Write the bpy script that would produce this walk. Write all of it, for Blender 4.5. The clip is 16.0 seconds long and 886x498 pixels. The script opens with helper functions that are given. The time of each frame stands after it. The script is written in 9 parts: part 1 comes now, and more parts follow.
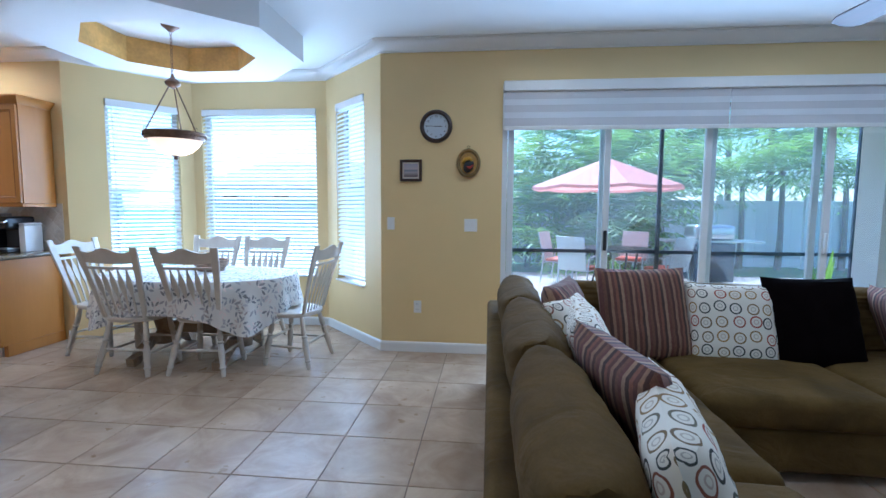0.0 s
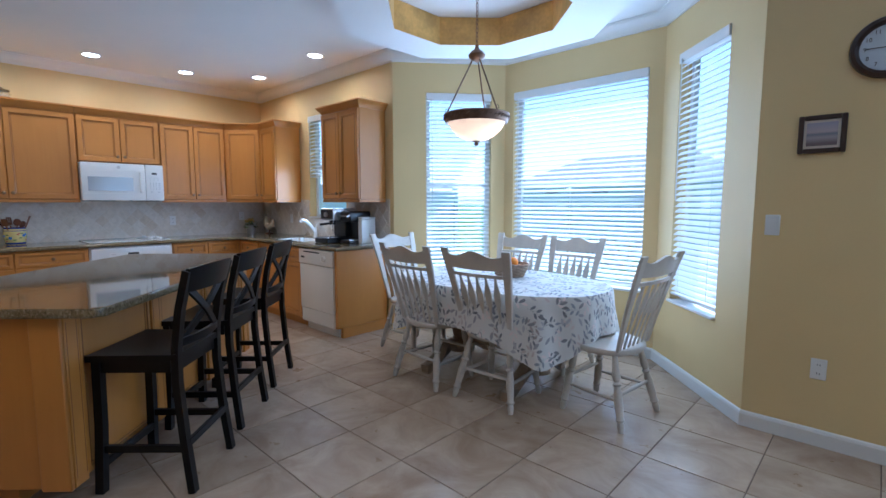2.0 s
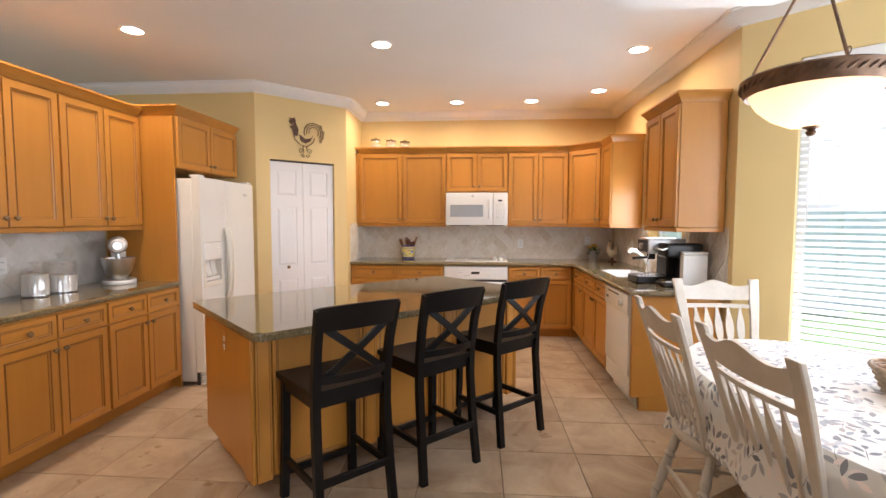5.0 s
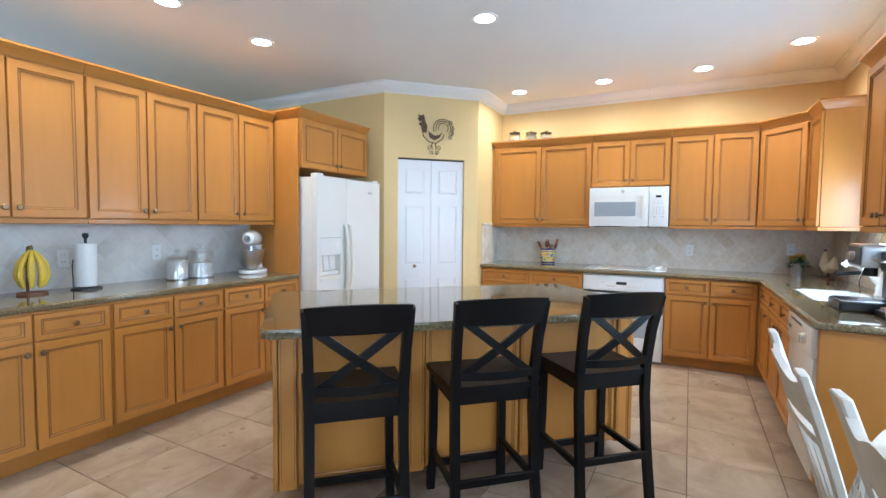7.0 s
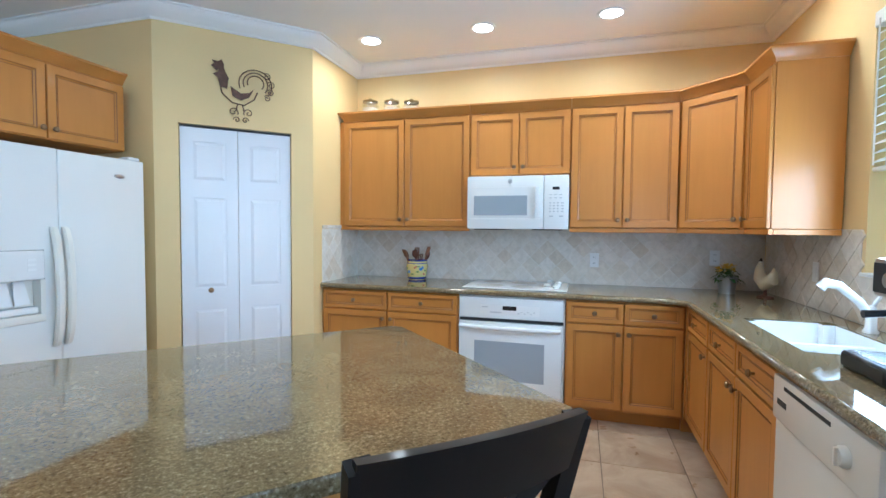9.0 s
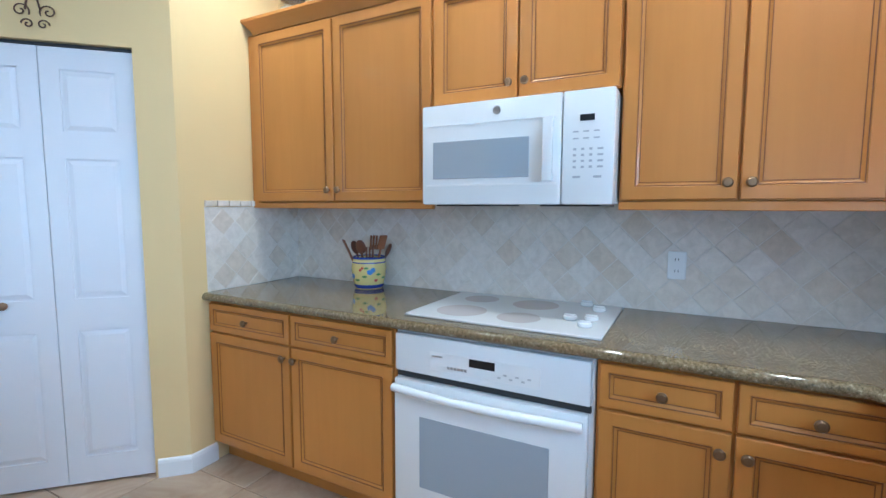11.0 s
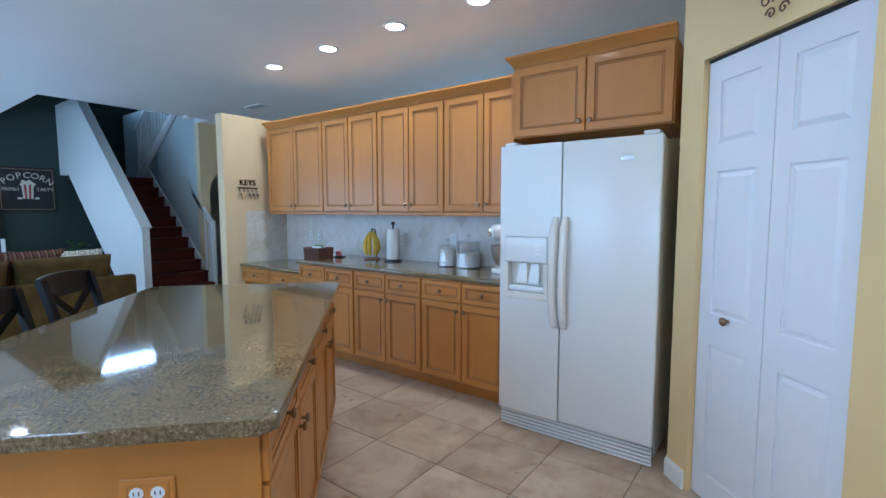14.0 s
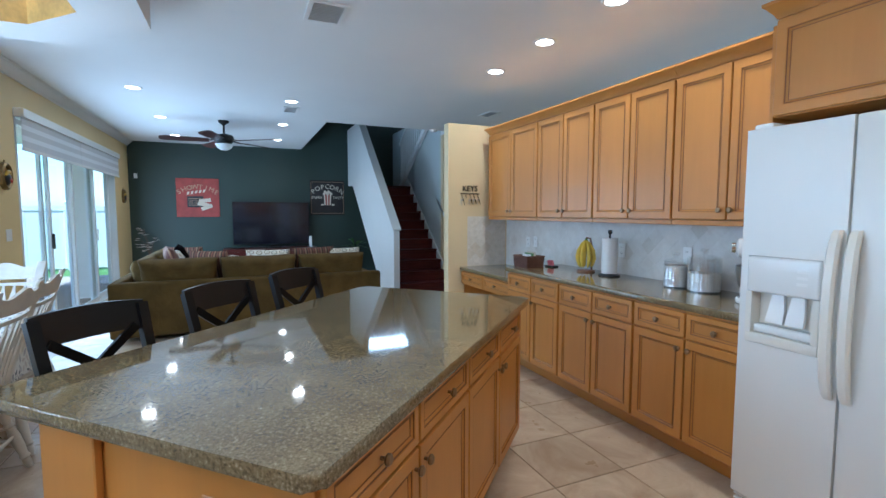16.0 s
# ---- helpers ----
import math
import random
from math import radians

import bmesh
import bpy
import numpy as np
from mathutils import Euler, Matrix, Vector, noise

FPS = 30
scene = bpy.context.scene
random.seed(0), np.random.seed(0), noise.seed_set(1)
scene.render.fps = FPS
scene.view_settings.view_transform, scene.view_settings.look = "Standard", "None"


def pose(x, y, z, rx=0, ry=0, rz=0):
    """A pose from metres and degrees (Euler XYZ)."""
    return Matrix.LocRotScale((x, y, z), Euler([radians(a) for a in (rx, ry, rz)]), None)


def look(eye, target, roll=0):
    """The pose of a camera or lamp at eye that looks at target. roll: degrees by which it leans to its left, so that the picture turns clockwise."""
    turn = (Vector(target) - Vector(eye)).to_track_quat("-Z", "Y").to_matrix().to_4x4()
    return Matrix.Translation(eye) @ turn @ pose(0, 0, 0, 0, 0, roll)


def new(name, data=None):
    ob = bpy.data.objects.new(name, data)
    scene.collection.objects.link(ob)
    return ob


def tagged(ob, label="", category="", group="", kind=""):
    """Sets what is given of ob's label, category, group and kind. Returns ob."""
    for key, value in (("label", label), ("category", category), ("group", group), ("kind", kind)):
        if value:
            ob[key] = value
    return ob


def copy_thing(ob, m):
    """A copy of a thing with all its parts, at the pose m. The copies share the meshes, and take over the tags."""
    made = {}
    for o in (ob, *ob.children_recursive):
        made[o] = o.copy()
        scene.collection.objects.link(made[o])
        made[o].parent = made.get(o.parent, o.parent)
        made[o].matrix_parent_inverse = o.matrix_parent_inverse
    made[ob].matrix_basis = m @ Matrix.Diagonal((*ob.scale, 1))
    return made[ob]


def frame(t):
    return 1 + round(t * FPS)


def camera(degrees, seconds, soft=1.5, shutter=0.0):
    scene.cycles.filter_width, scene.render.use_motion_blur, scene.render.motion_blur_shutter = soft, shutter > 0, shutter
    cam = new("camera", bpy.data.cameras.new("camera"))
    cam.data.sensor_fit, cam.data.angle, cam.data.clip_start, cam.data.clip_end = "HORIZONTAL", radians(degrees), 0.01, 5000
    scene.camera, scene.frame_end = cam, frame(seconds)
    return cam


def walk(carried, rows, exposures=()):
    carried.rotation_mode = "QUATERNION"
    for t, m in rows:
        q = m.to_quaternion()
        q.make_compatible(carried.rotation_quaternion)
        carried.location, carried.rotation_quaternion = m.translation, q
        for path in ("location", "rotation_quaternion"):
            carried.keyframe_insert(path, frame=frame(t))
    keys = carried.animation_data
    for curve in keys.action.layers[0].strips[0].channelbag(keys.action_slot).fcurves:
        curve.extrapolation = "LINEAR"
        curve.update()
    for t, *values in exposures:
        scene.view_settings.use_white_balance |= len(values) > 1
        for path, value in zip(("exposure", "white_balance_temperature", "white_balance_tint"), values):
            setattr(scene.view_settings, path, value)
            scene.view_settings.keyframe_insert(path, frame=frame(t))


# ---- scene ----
cam = camera(87.1, 16.0)
# seconds, eye, target, roll
PATH = [
    (0, (0.239, 0.12, 1.349), (0.043, 2.103, 1.174), 0.4),
    (0.5, (0.146, 0.343, 1.339), (-0.433, 2.249, 1.156), 0.4),
    (1, (0.005, 0.615, 1.338), (-0.875, 2.402, 1.154), 0.3),
    (1.5, (-0.124, 0.901, 1.335), (-1.27, 2.528, 1.144), 0.1),
    (2, (-0.215, 1.183, 1.33), (-1.581, 2.631, 1.132), 0.0),
    (2.5, (-0.3, 1.485, 1.34), (-1.865, 2.715, 1.14), -0.3),
    (3, (-0.358, 1.792, 1.343), (-2.088, 2.777, 1.149), -0.2),
    (3.5, (-0.403, 2.018, 1.351), (-2.26, 2.737, 1.175), -0.1),
    (4, (-0.428, 2.197, 1.395), (-2.375, 2.627, 1.241), -0.0),
    (4.5, (-0.467, 2.375, 1.423), (-2.457, 2.518, 1.283), 0.1),
    (5, (-0.505, 2.562, 1.419), (-2.496, 2.414, 1.294), 0.1),
    (5.2, (-0.542, 2.623, 1.408), (-2.521, 2.362, 1.284), 0.2),
    (7.3, (-1.365, 3.149, 1.354), (-3.121, 2.196, 1.249), 0.6),
    (7.5, (-1.523, 3.125, 1.361), (-3.301, 2.214, 1.258), 0.6),
    (8, (-1.915, 3.063, 1.361), (-3.753, 2.279, 1.265), 0.6),
    (8.5, (-2.312, 3.002, 1.355), (-4.217, 2.398, 1.274), 0.5),
    (8.7, (-2.481, 2.993, 1.355), (-4.403, 2.45, 1.271), 0.5),
    (9.6, (-3.38, 3.12, 1.35), (-5.275, 2.47, 1.24), 0.4),
    (10.8, (-4.426, 3.177, 1.336), (-6.265, 2.407, 1.175), 0.2),
    (11, (-4.614, 3.179, 1.347), (-6.37, 2.24, 1.163), 0.1),
    (11.5, (-4.995, 3.09, 1.312), (-6.425, 1.702, 1.139), -0.2),
    (12, (-5.289, 2.992, 1.32), (-6.198, 1.22, 1.142), -0.3),
    (12.5, (-5.524, 2.921, 1.362), (-5.721, 0.941, 1.165), -0.4),
    (13, (-5.596, 2.861, 1.377), (-5.21, 0.907, 1.186), -0.4),
    (13.5, (-5.669, 2.84, 1.386), (-4.793, 1.051, 1.203), -0.3),
    (14, (-5.703, 2.826, 1.393), (-4.515, 1.226, 1.22), -0.1),
    (14.5, (-5.705, 2.784, 1.388), (-4.309, 1.362, 1.217), -0.1),
    (15, (-5.685, 2.708, 1.394), (-4.115, 1.48, 1.225), -0.1),
    (15.5, (-5.64, 2.544, 1.401), (-3.919, 1.539, 1.241), -0.2),
    (16, (-5.639, 2.33, 1.411), (-3.808, 1.54, 1.255), 0.0),
]
EXPOSURES = [(0.0, 1.36, 4450, 8), (1.0, 1.13, 4400, 8), (2.0, 0.90, 4550, 10), (2.5, 0.90, 5050, 13), (3.5, 1.0, 6250, 18), (4.5, 1.42, 7050, 20), (5.0, 1.6, 6600, 19), (7.5, 1.82, 4800, 2), (8.5, 1.70, 4620, 1),
             (11.0, 1.54, 4350, 2), (12.0, 1.36, 4480, 3), (13.0, 1.32, 4420, 3), (14.0, 1.32, 4330, 3), (15.0, 1.36, 4520, 3), (16.0, 1.38, 4650, 3)]
walk(cam, [(t, look(eye, target, roll)) for t, eye, target, roll in PATH], EXPOSURES)

# ---- world, sun, exposure ----
world = bpy.data.worlds.new("world")
scene.world = world
world.use_nodes = True
_wt = world.node_tree
_sky = _wt.nodes.new("ShaderNodeTexSky")
_sky.sky_type = "NISHITA"
_sky.sun_disc = False
SUN_ELEV, SUN_AZ = radians(58), radians(-25)
_sky.sun_elevation, _sky.sun_rotation = SUN_ELEV, SUN_AZ
_wt.links.new(_sky.outputs[0], _wt.nodes["Background"].inputs[0])
_wt.nodes["Background"].inputs[1].default_value = 0.15

sun = new("sun", bpy.data.lights.new("sun", "SUN"))
sun.data.energy, sun.data.angle, sun.data.color = 5.0, radians(0.5), (1.0, 0.95, 0.86)
_sd = Vector((math.sin(SUN_AZ) * math.cos(SUN_ELEV), math.cos(SUN_AZ) * math.cos(SUN_ELEV), math.sin(SUN_ELEV)))
sun.matrix_world = look(_sd * 30, (0, 0, 0))


def lamp_down(name, x, y, z, watts, size, colour):
    ob = new(name, bpy.data.lights.new(name, "AREA"))
    ob.data.shape, ob.data.size, ob.data.energy, ob.data.color = "DISK", size, watts, colour
    ob.data.spread = radians(158)
    ob.matrix_world = pose(x, y, z)
    return ob


def sky_panel(name, x, y, z, wide, high, yaw, watts):
    """Skylight that enters through an opening; yaw 0 faces -y."""
    ob = new(name, bpy.data.lights.new(name, "AREA"))
    ob.data.shape, ob.data.size, ob.data.size_y, ob.data.energy, ob.data.color = "RECTANGLE", wide, high, watts, (0.80, 0.91, 1.0)
    ob.matrix_world = pose(x, y, z, -90, 0, yaw)
    return ob


# ---- main measures ----
CEIL = 2.83
XW, YK, YN, XE = -6.76, 4.34, 4.37, 5.4
YS, YHALL = -0.56, -3.2
PANTRY_A, PANTRY_B = (-5.25, 0.25), (-6.0, 1.0)
BAY = [(-3.89, 4.34), (-3.14, 5.22), (-1.57, 5.22), (-0.76, 4.37)]
NOOK = (-2.35, 3.79)
WARM = (1.0, 0.84, 0.64)


# daylight through the patio door, the bay and the sink window
sky_panel("door_daylight", 2.3, YN - 0.10, 1.05, 3.8, 1.9, 0, 44)
sky_panel("bay_daylight", -2.35, 5.17, 1.5, 1.3, 1.8, 0, 11)
sky_panel("bay_daylight", -3.43, 4.80, 1.5, 0.6, 1.8, 49.6, 6)
sky_panel("bay_daylight", -1.24, 4.80, 1.5, 0.55, 1.8, -46.4, 4.2)
# the same daylight between the panes and the blinds
sky_panel("bay_skylight", -2.36, 5.30, 1.5, 1.25, 1.75, 0, 4.0)
sky_panel("bay_skylight", -3.505, 4.862, 1.5, 0.60, 1.75, 49.6, 2.2)
sky_panel("bay_skylight", -1.175, 4.862, 1.5, 0.55, 1.75, -46.4, 2.4)
sky_panel("sink_daylight", -5.1, 4.30, 1.45, 0.7, 0.55, 0, 6)
# added fill for the cool hall ceiling, at an assumed unseen window
sky_panel("hall_daylight", -2.6, YHALL + 0.06, 1.55, 1.7, 1.2, 180, 5)
sky_panel("stair_daylight", XE + 0.07, -0.97, 3.66, 1.0, 0.34, -90, 6)


# ---- materials ----
def material(name, colour, rough=0.5, metal=0.0, coat=0.0, spec=0.5):
    m = bpy.data.materials.new(name)
    m.use_nodes = True
    b = m.node_tree.nodes["Principled BSDF"]
    b.inputs["Base Color"].default_value = (*colour, 1)
    b.inputs["Roughness"].default_value = rough
    b.inputs["Metallic"].default_value = metal
    b.inputs["Coat Weight"].default_value = coat
    b.inputs["Coat Roughness"].default_value = 0.08
    b.inputs["Specular IOR Level"].default_value = spec
    return m


def nodes_of(m):
    nt = m.node_tree
    return nt, nt.nodes["Principled BSDF"]


def coords(nt, scale=(1, 1, 1), rot=(0, 0, 0), source="Object"):
    tc = nt.nodes.new("ShaderNodeTexCoord")
    mp = nt.nodes.new("ShaderNodeMapping")
    mp.inputs["Scale"].default_value = scale
    mp.inputs["Rotation"].default_value = rot
    nt.links.new(tc.outputs[source], mp.inputs[0])
    return mp.outputs[0]


def noise_tex(nt, vec, scale, detail=4.0, rough=0.55, distortion=0.0):
    n = nt.nodes.new("ShaderNodeTexNoise")
    n.inputs["Scale"].default_value, n.inputs["Detail"].default_value = scale, detail
    n.inputs["Roughness"].default_value, n.inputs["Distortion"].default_value = rough, distortion
    nt.links.new(vec, n.inputs["Vector"])
    return n.outputs["Fac"]


def ramp(nt, fac, stops):
    r = nt.nodes.new("ShaderNodeValToRGB")
    while len(r.color_ramp.elements) < len(stops):
        r.color_ramp.elements.new(0.5)
    for e, (p, c) in zip(r.color_ramp.elements, stops):
        e.position, e.color = p, (*c, 1)
    nt.links.new(fac, r.inputs[0])
    return r.outputs[0]


def mix(nt, a, b, fac, mode="MIX"):
    n = nt.nodes.new("ShaderNodeMix")
    n.data_type, n.blend_type = "RGBA", mode
    for sock, v in ((n.inputs[0], fac), (n.inputs[6], a), (n.inputs[7], b)):
        if isinstance(v, (int, float)):
            sock.default_value = v
        elif isinstance(v, tuple):
            sock.default_value = (*v, 1)
        else:
            nt.links.new(v, sock)
    return n.outputs[2]


def bump(nt, b, height, strength=0.2, dist=0.01):
    n = nt.nodes.new("ShaderNodeBump")
    n.inputs["Strength"].default_value, n.inputs["Distance"].default_value = strength, dist
    nt.links.new(height, n.inputs["Height"])
    nt.links.new(n.outputs[0], b.inputs["Normal"])


def scaled(c, k):
    return tuple(min(1.0, v * k) for v in c)


def mottled(name, colour, rough=0.5, amount=0.12, scale=3.0, fine=60.0, relief=0.1, relief_dist=0.002, **kw):
    """Plain paint or cloth with a slow unevenness and a fine grain."""
    m = material(name, colour, rough, **kw)
    nt, b = nodes_of(m)
    v = coords(nt)
    slow = ramp(nt, noise_tex(nt, v, scale, 3), [(0.3, scaled(colour, 1 - amount)), (0.7, scaled(colour, 1 + amount))])
    grain = ramp(nt, noise_tex(nt, v, fine, 2), [(0.3, (1 - amount * 0.5,) * 3), (0.7, (1, 1, 1))])
    nt.links.new(mix(nt, slow, grain, 1.0, "MULTIPLY"), b.inputs["Base Color"])
    bump(nt, b, noise_tex(nt, v, fine * 1.5, 3), relief, relief_dist)
    return m


def wood(name, colour, dark, rough=0.38, axis=2, coat=0.10, streak=28.0):
    m = material(name, colour, rough, coat=coat)
    nt, b = nodes_of(m)
    sc = [streak] * 3
    sc[axis] = streak * 0.06
    v = coords(nt, tuple(sc))
    fine = ramp(nt, noise_tex(nt, v, 1.0, 5, 0.6, 0.6), [(0.3, dark), (0.75, colour)])
    cloud = ramp(nt, noise_tex(nt, coords(nt, (1.6, 1.6, 0.8)), 1.6, 3), [(0.25, (0.86, 0.84, 0.8)), (0.75, (1.06, 1.04, 1.0))])
    oi = nt.nodes.new("ShaderNodeObjectInfo")
    tone = ramp(nt, oi.outputs["Random"], [(0.0, (0.93, 0.92, 0.9)), (1.0, (1.04, 1.03, 1.02))])
    nt.links.new(mix(nt, mix(nt, fine, cloud, 1.0, "MULTIPLY"), tone, 1.0, "MULTIPLY"), b.inputs["Base Color"])
    bump(nt, b, noise_tex(nt, v, 1.5, 4), 0.06, 0.002)
    return m


def emitter(name, colour, strength):
    m = bpy.data.materials.new(name)
    m.use_nodes = True
    nt = m.node_tree
    nt.nodes.remove(nt.nodes["Principled BSDF"])
    e = nt.nodes.new("ShaderNodeEmission")
    e.inputs[0].default_value, e.inputs[1].default_value = (*colour, 1), strength
    nt.links.new(e.outputs[0], nt.nodes["Material Output"].inputs[0])
    return m


M_YELLOW = mottled("yellow wall paint", (0.74, 0.565, 0.265), 0.55, 0.04, 1.2, 220, 0.12, 0.001)
M_GOLD = mottled("faux gold wall paint", (0.62, 0.38, 0.10), 0.5, 0.22, 5, 40, 0.15, 0.001)
M_GREEN = mottled("dark green wall paint", (0.028, 0.045, 0.036), 0.5, 0.06, 1.5, 220, 0.1, 0.001)
M_CREAM = mottled("cream wall paint", (0.72, 0.58, 0.34), 0.6, 0.04, 1.5, 200, 0.1, 0.001)
M_CEIL = mottled("white ceiling paint", (0.80, 0.80, 0.79), 0.75, 0.02, 1.0, 160, 0.25, 0.002)
M_TRIM = mottled("white semi-gloss trim", (0.80, 0.80, 0.78), 0.3, 0.02, 2, 90, 0.05, 0.001)
M_GREYWALL = mottled("grey white wall paint", (0.52, 0.56, 0.56), 0.6, 0.04, 1.2, 160, 0.1, 0.001)
M_MAPLE = wood("honey maple", (0.54, 0.240, 0.041), (0.505, 0.220, 0.036))
M_MAPLE_H = wood("honey maple across", (0.54, 0.240, 0.041), (0.505, 0.220, 0.036), axis=0)
M_GLAZE = material("dark glaze line", (0.20, 0.080, 0.022), 0.5)
M_KNOB = material("antique brass", (0.25, 0.165, 0.09), 0.38, 0.85)
M_WHITE = mottled("white enamel", (0.80, 0.81, 0.80), 0.22, 0.01, 2, 200, 0.03, 0.0006, coat=0.3)
M_FRIDGE = mottled("pebbled white enamel", (0.78, 0.78, 0.75), 0.23, 0.015, 2, 420, 0.25, 0.0008)
M_ALMOND = material("bisque plastic", (0.76, 0.735, 0.66), 0.3)
M_BISQUE = mottled("bisque enamel", (0.76, 0.73, 0.655), 0.25, 0.01, 2, 200, 0.03, 0.0006, coat=0.2)
M_SCREEN = material("grey oven glass", (0.36, 0.40, 0.44), 0.12, coat=0.5)
M_BLACK = material("black plastic", (0.012, 0.012, 0.013), 0.3)
M_CHROME = material("chrome", (0.75, 0.75, 0.76), 0.12, 1.0)
M_STEEL = material("brushed steel", (0.55, 0.55, 0.55), 0.28, 1.0)
M_BLACKWOOD = wood("black lacquered wood", (0.004, 0.0035, 0.004), (0.002, 0.002, 0.0025), 0.38, coat=0.05)
_nt, _b = nodes_of(M_BLACKWOOD)
_b.inputs["Specular IOR Level"].default_value = 0.25
M_OFFWHITE = mottled("worn off-white chair paint", (0.58, 0.525, 0.445), 0.45, 0.10, 6, 60, 0.12, 0.001)
M_BRONZE = mottled("aged bronze", (0.20, 0.12, 0.075), 0.4, 0.25, 20, 90, 0.3, 0.002, metal=0.6)
M_CHERRY = wood("dark cherry wood", (0.095, 0.016, 0.013), (0.045, 0.008, 0.007), 0.3, axis=1)
M_IRON = material("black iron", (0.02, 0.018, 0.016), 0.5, 0.6)
M_OUTLET = material("white outlet plastic", (0.80, 0.80, 0.78), 0.3)
# near-black colour standing for the shade inside slots and gaps
M_SLOT = material("slot shade", (0.03, 0.03, 0.03), 0.6)

# honed travertine floor tiles
M_TILE = material("beige floor tile", (0.5, 0.4, 0.3), 0.28)
_nt, _b = nodes_of(M_TILE)
_oi = _nt.nodes.new("ShaderNodeObjectInfo")
_off = _nt.nodes.new("ShaderNodeVectorMath")
_off.operation = "MULTIPLY_ADD"
_off.inputs[1].default_value = (37, 53, 11)
_nt.links.new(_oi.outputs["Random"], _off.inputs[0])
_geo = _nt.nodes.new("ShaderNodeNewGeometry")
_nt.links.new(_geo.outputs["Position"], _off.inputs[2])
_cl = ramp(_nt, noise_tex(_nt, _off.outputs[0], 3.2, 6, 0.62, 0.8), [(0.30, (0.315, 0.215, 0.132)), (0.5, (0.430, 0.325, 0.220)), (0.68, (0.53, 0.425, 0.305))])
_tn = ramp(_nt, _oi.outputs["Random"], [(0.0, (0.90, 0.89, 0.88)), (1.0, (1.04, 1.03, 1.03))])
_nt.links.new(mix(_nt, _cl, _tn, 1.0, "MULTIPLY"), _b.inputs["Base Color"])
_rr = ramp(_nt, noise_tex(_nt, _off.outputs[0], 9, 4), [(0.3, (0.27,) * 3), (0.7, (0.46,) * 3)])
_nt.links.new(_rr, _b.inputs["Roughness"])
bump(_nt, _b, noise_tex(_nt, _off.outputs[0], 14, 5), 0.06, 0.003)
M_GROUT = mottled("brown grey grout", (0.19, 0.14, 0.10), 0.8, 0.15, 8, 200, 0.3, 0.001)

# speckled polished granite
M_GRANITE = material("speckled olive brown granite", (0.2, 0.15, 0.09), 0.04, coat=0.3)
_nt, _b = nodes_of(M_GRANITE)
_v = coords(_nt)
_s1 = ramp(_nt, noise_tex(_nt, _v, 95, 6, 0.8), [(0.34, (0.035, 0.028, 0.016)), (0.44, (0.150, 0.112, 0.056)), (0.56, (0.225, 0.176, 0.096)), (0.66, (0.44, 0.38, 0.26))])
_s2 = ramp(_nt, noise_tex(_nt, _v, 9, 3), [(0.35, (0.78, 0.76, 0.72)), (0.65, (1.05, 1.04, 1.0))])
_nt.links.new(mix(_nt, _s1, _s2, 1.0, "MULTIPLY"), _b.inputs["Base Color"])

# tumbled travertine wall tiles
M_TRAV = material("tumbled travertine", (0.5, 0.43, 0.36), 0.55)
_nt, _b = nodes_of(M_TRAV)
_oi = _nt.nodes.new("ShaderNodeObjectInfo")
_geo = _nt.nodes.new("ShaderNodeNewGeometry")
_sum = _nt.nodes.new("ShaderNodeMath")
_sum.operation = "ADD"
_nt.links.new(_oi.outputs["Random"], _sum.inputs[0])
_nt.links.new(_geo.outputs["Random Per Island"], _sum.inputs[1])
_fr = _nt.nodes.new("ShaderNodeMath")
_fr.operation = "FRACT"
_nt.links.new(_sum.outputs[0], _fr.inputs[0])
_tone = ramp(_nt, _fr.outputs[0], [(0.0, (0.63, 0.55, 0.44)), (0.2, (0.69, 0.63, 0.54)), (0.6, (0.72, 0.67, 0.59)), (1.0, (0.75, 0.71, 0.65))])
_vv = ramp(_nt, noise_tex(_nt, _geo.outputs["Position"], 22, 6, 0.65, 0.5), [(0.3, (0.84, 0.82, 0.79)), (0.65, (1.04, 1.03, 1.02))])
_nt.links.new(mix(_nt, _tone, _vv, 1.0, "MULTIPLY"), _b.inputs["Base Color"])
bump(_nt, _b, noise_tex(_nt, _geo.outputs["Position"], 60, 5), 0.35, 0.003)
M_TRAV_PALE = material("pale honed travertine", (0.68, 0.65, 0.60), 0.5)
_nt, _b = nodes_of(M_TRAV_PALE)
_geo = _nt.nodes.new("ShaderNodeNewGeometry")
_tone = ramp(_nt, _geo.outputs["Random Per Island"], [(0.0, (0.60, 0.57, 0.52)), (0.12, (0.69, 0.66, 0.62)), (1.0, (0.73, 0.71, 0.68))])
_vv = ramp(_nt, noise_tex(_nt, _geo.outputs["Position"], 14, 6, 0.65, 0.5), [(0.3, (0.90, 0.89, 0.87)), (0.65, (1.03, 1.03, 1.02))])
_nt.links.new(mix(_nt, _tone, _vv, 1.0, "MULTIPLY"), _b.inputs["Base Color"])
bump(_nt, _b, noise_tex(_nt, _geo.outputs["Position"], 60, 5), 0.2, 0.002)
M_TRAVGROUT = mottled("pale grout", (0.72, 0.68, 0.61), 0.85, 0.08, 10, 200, 0.3, 0.001)

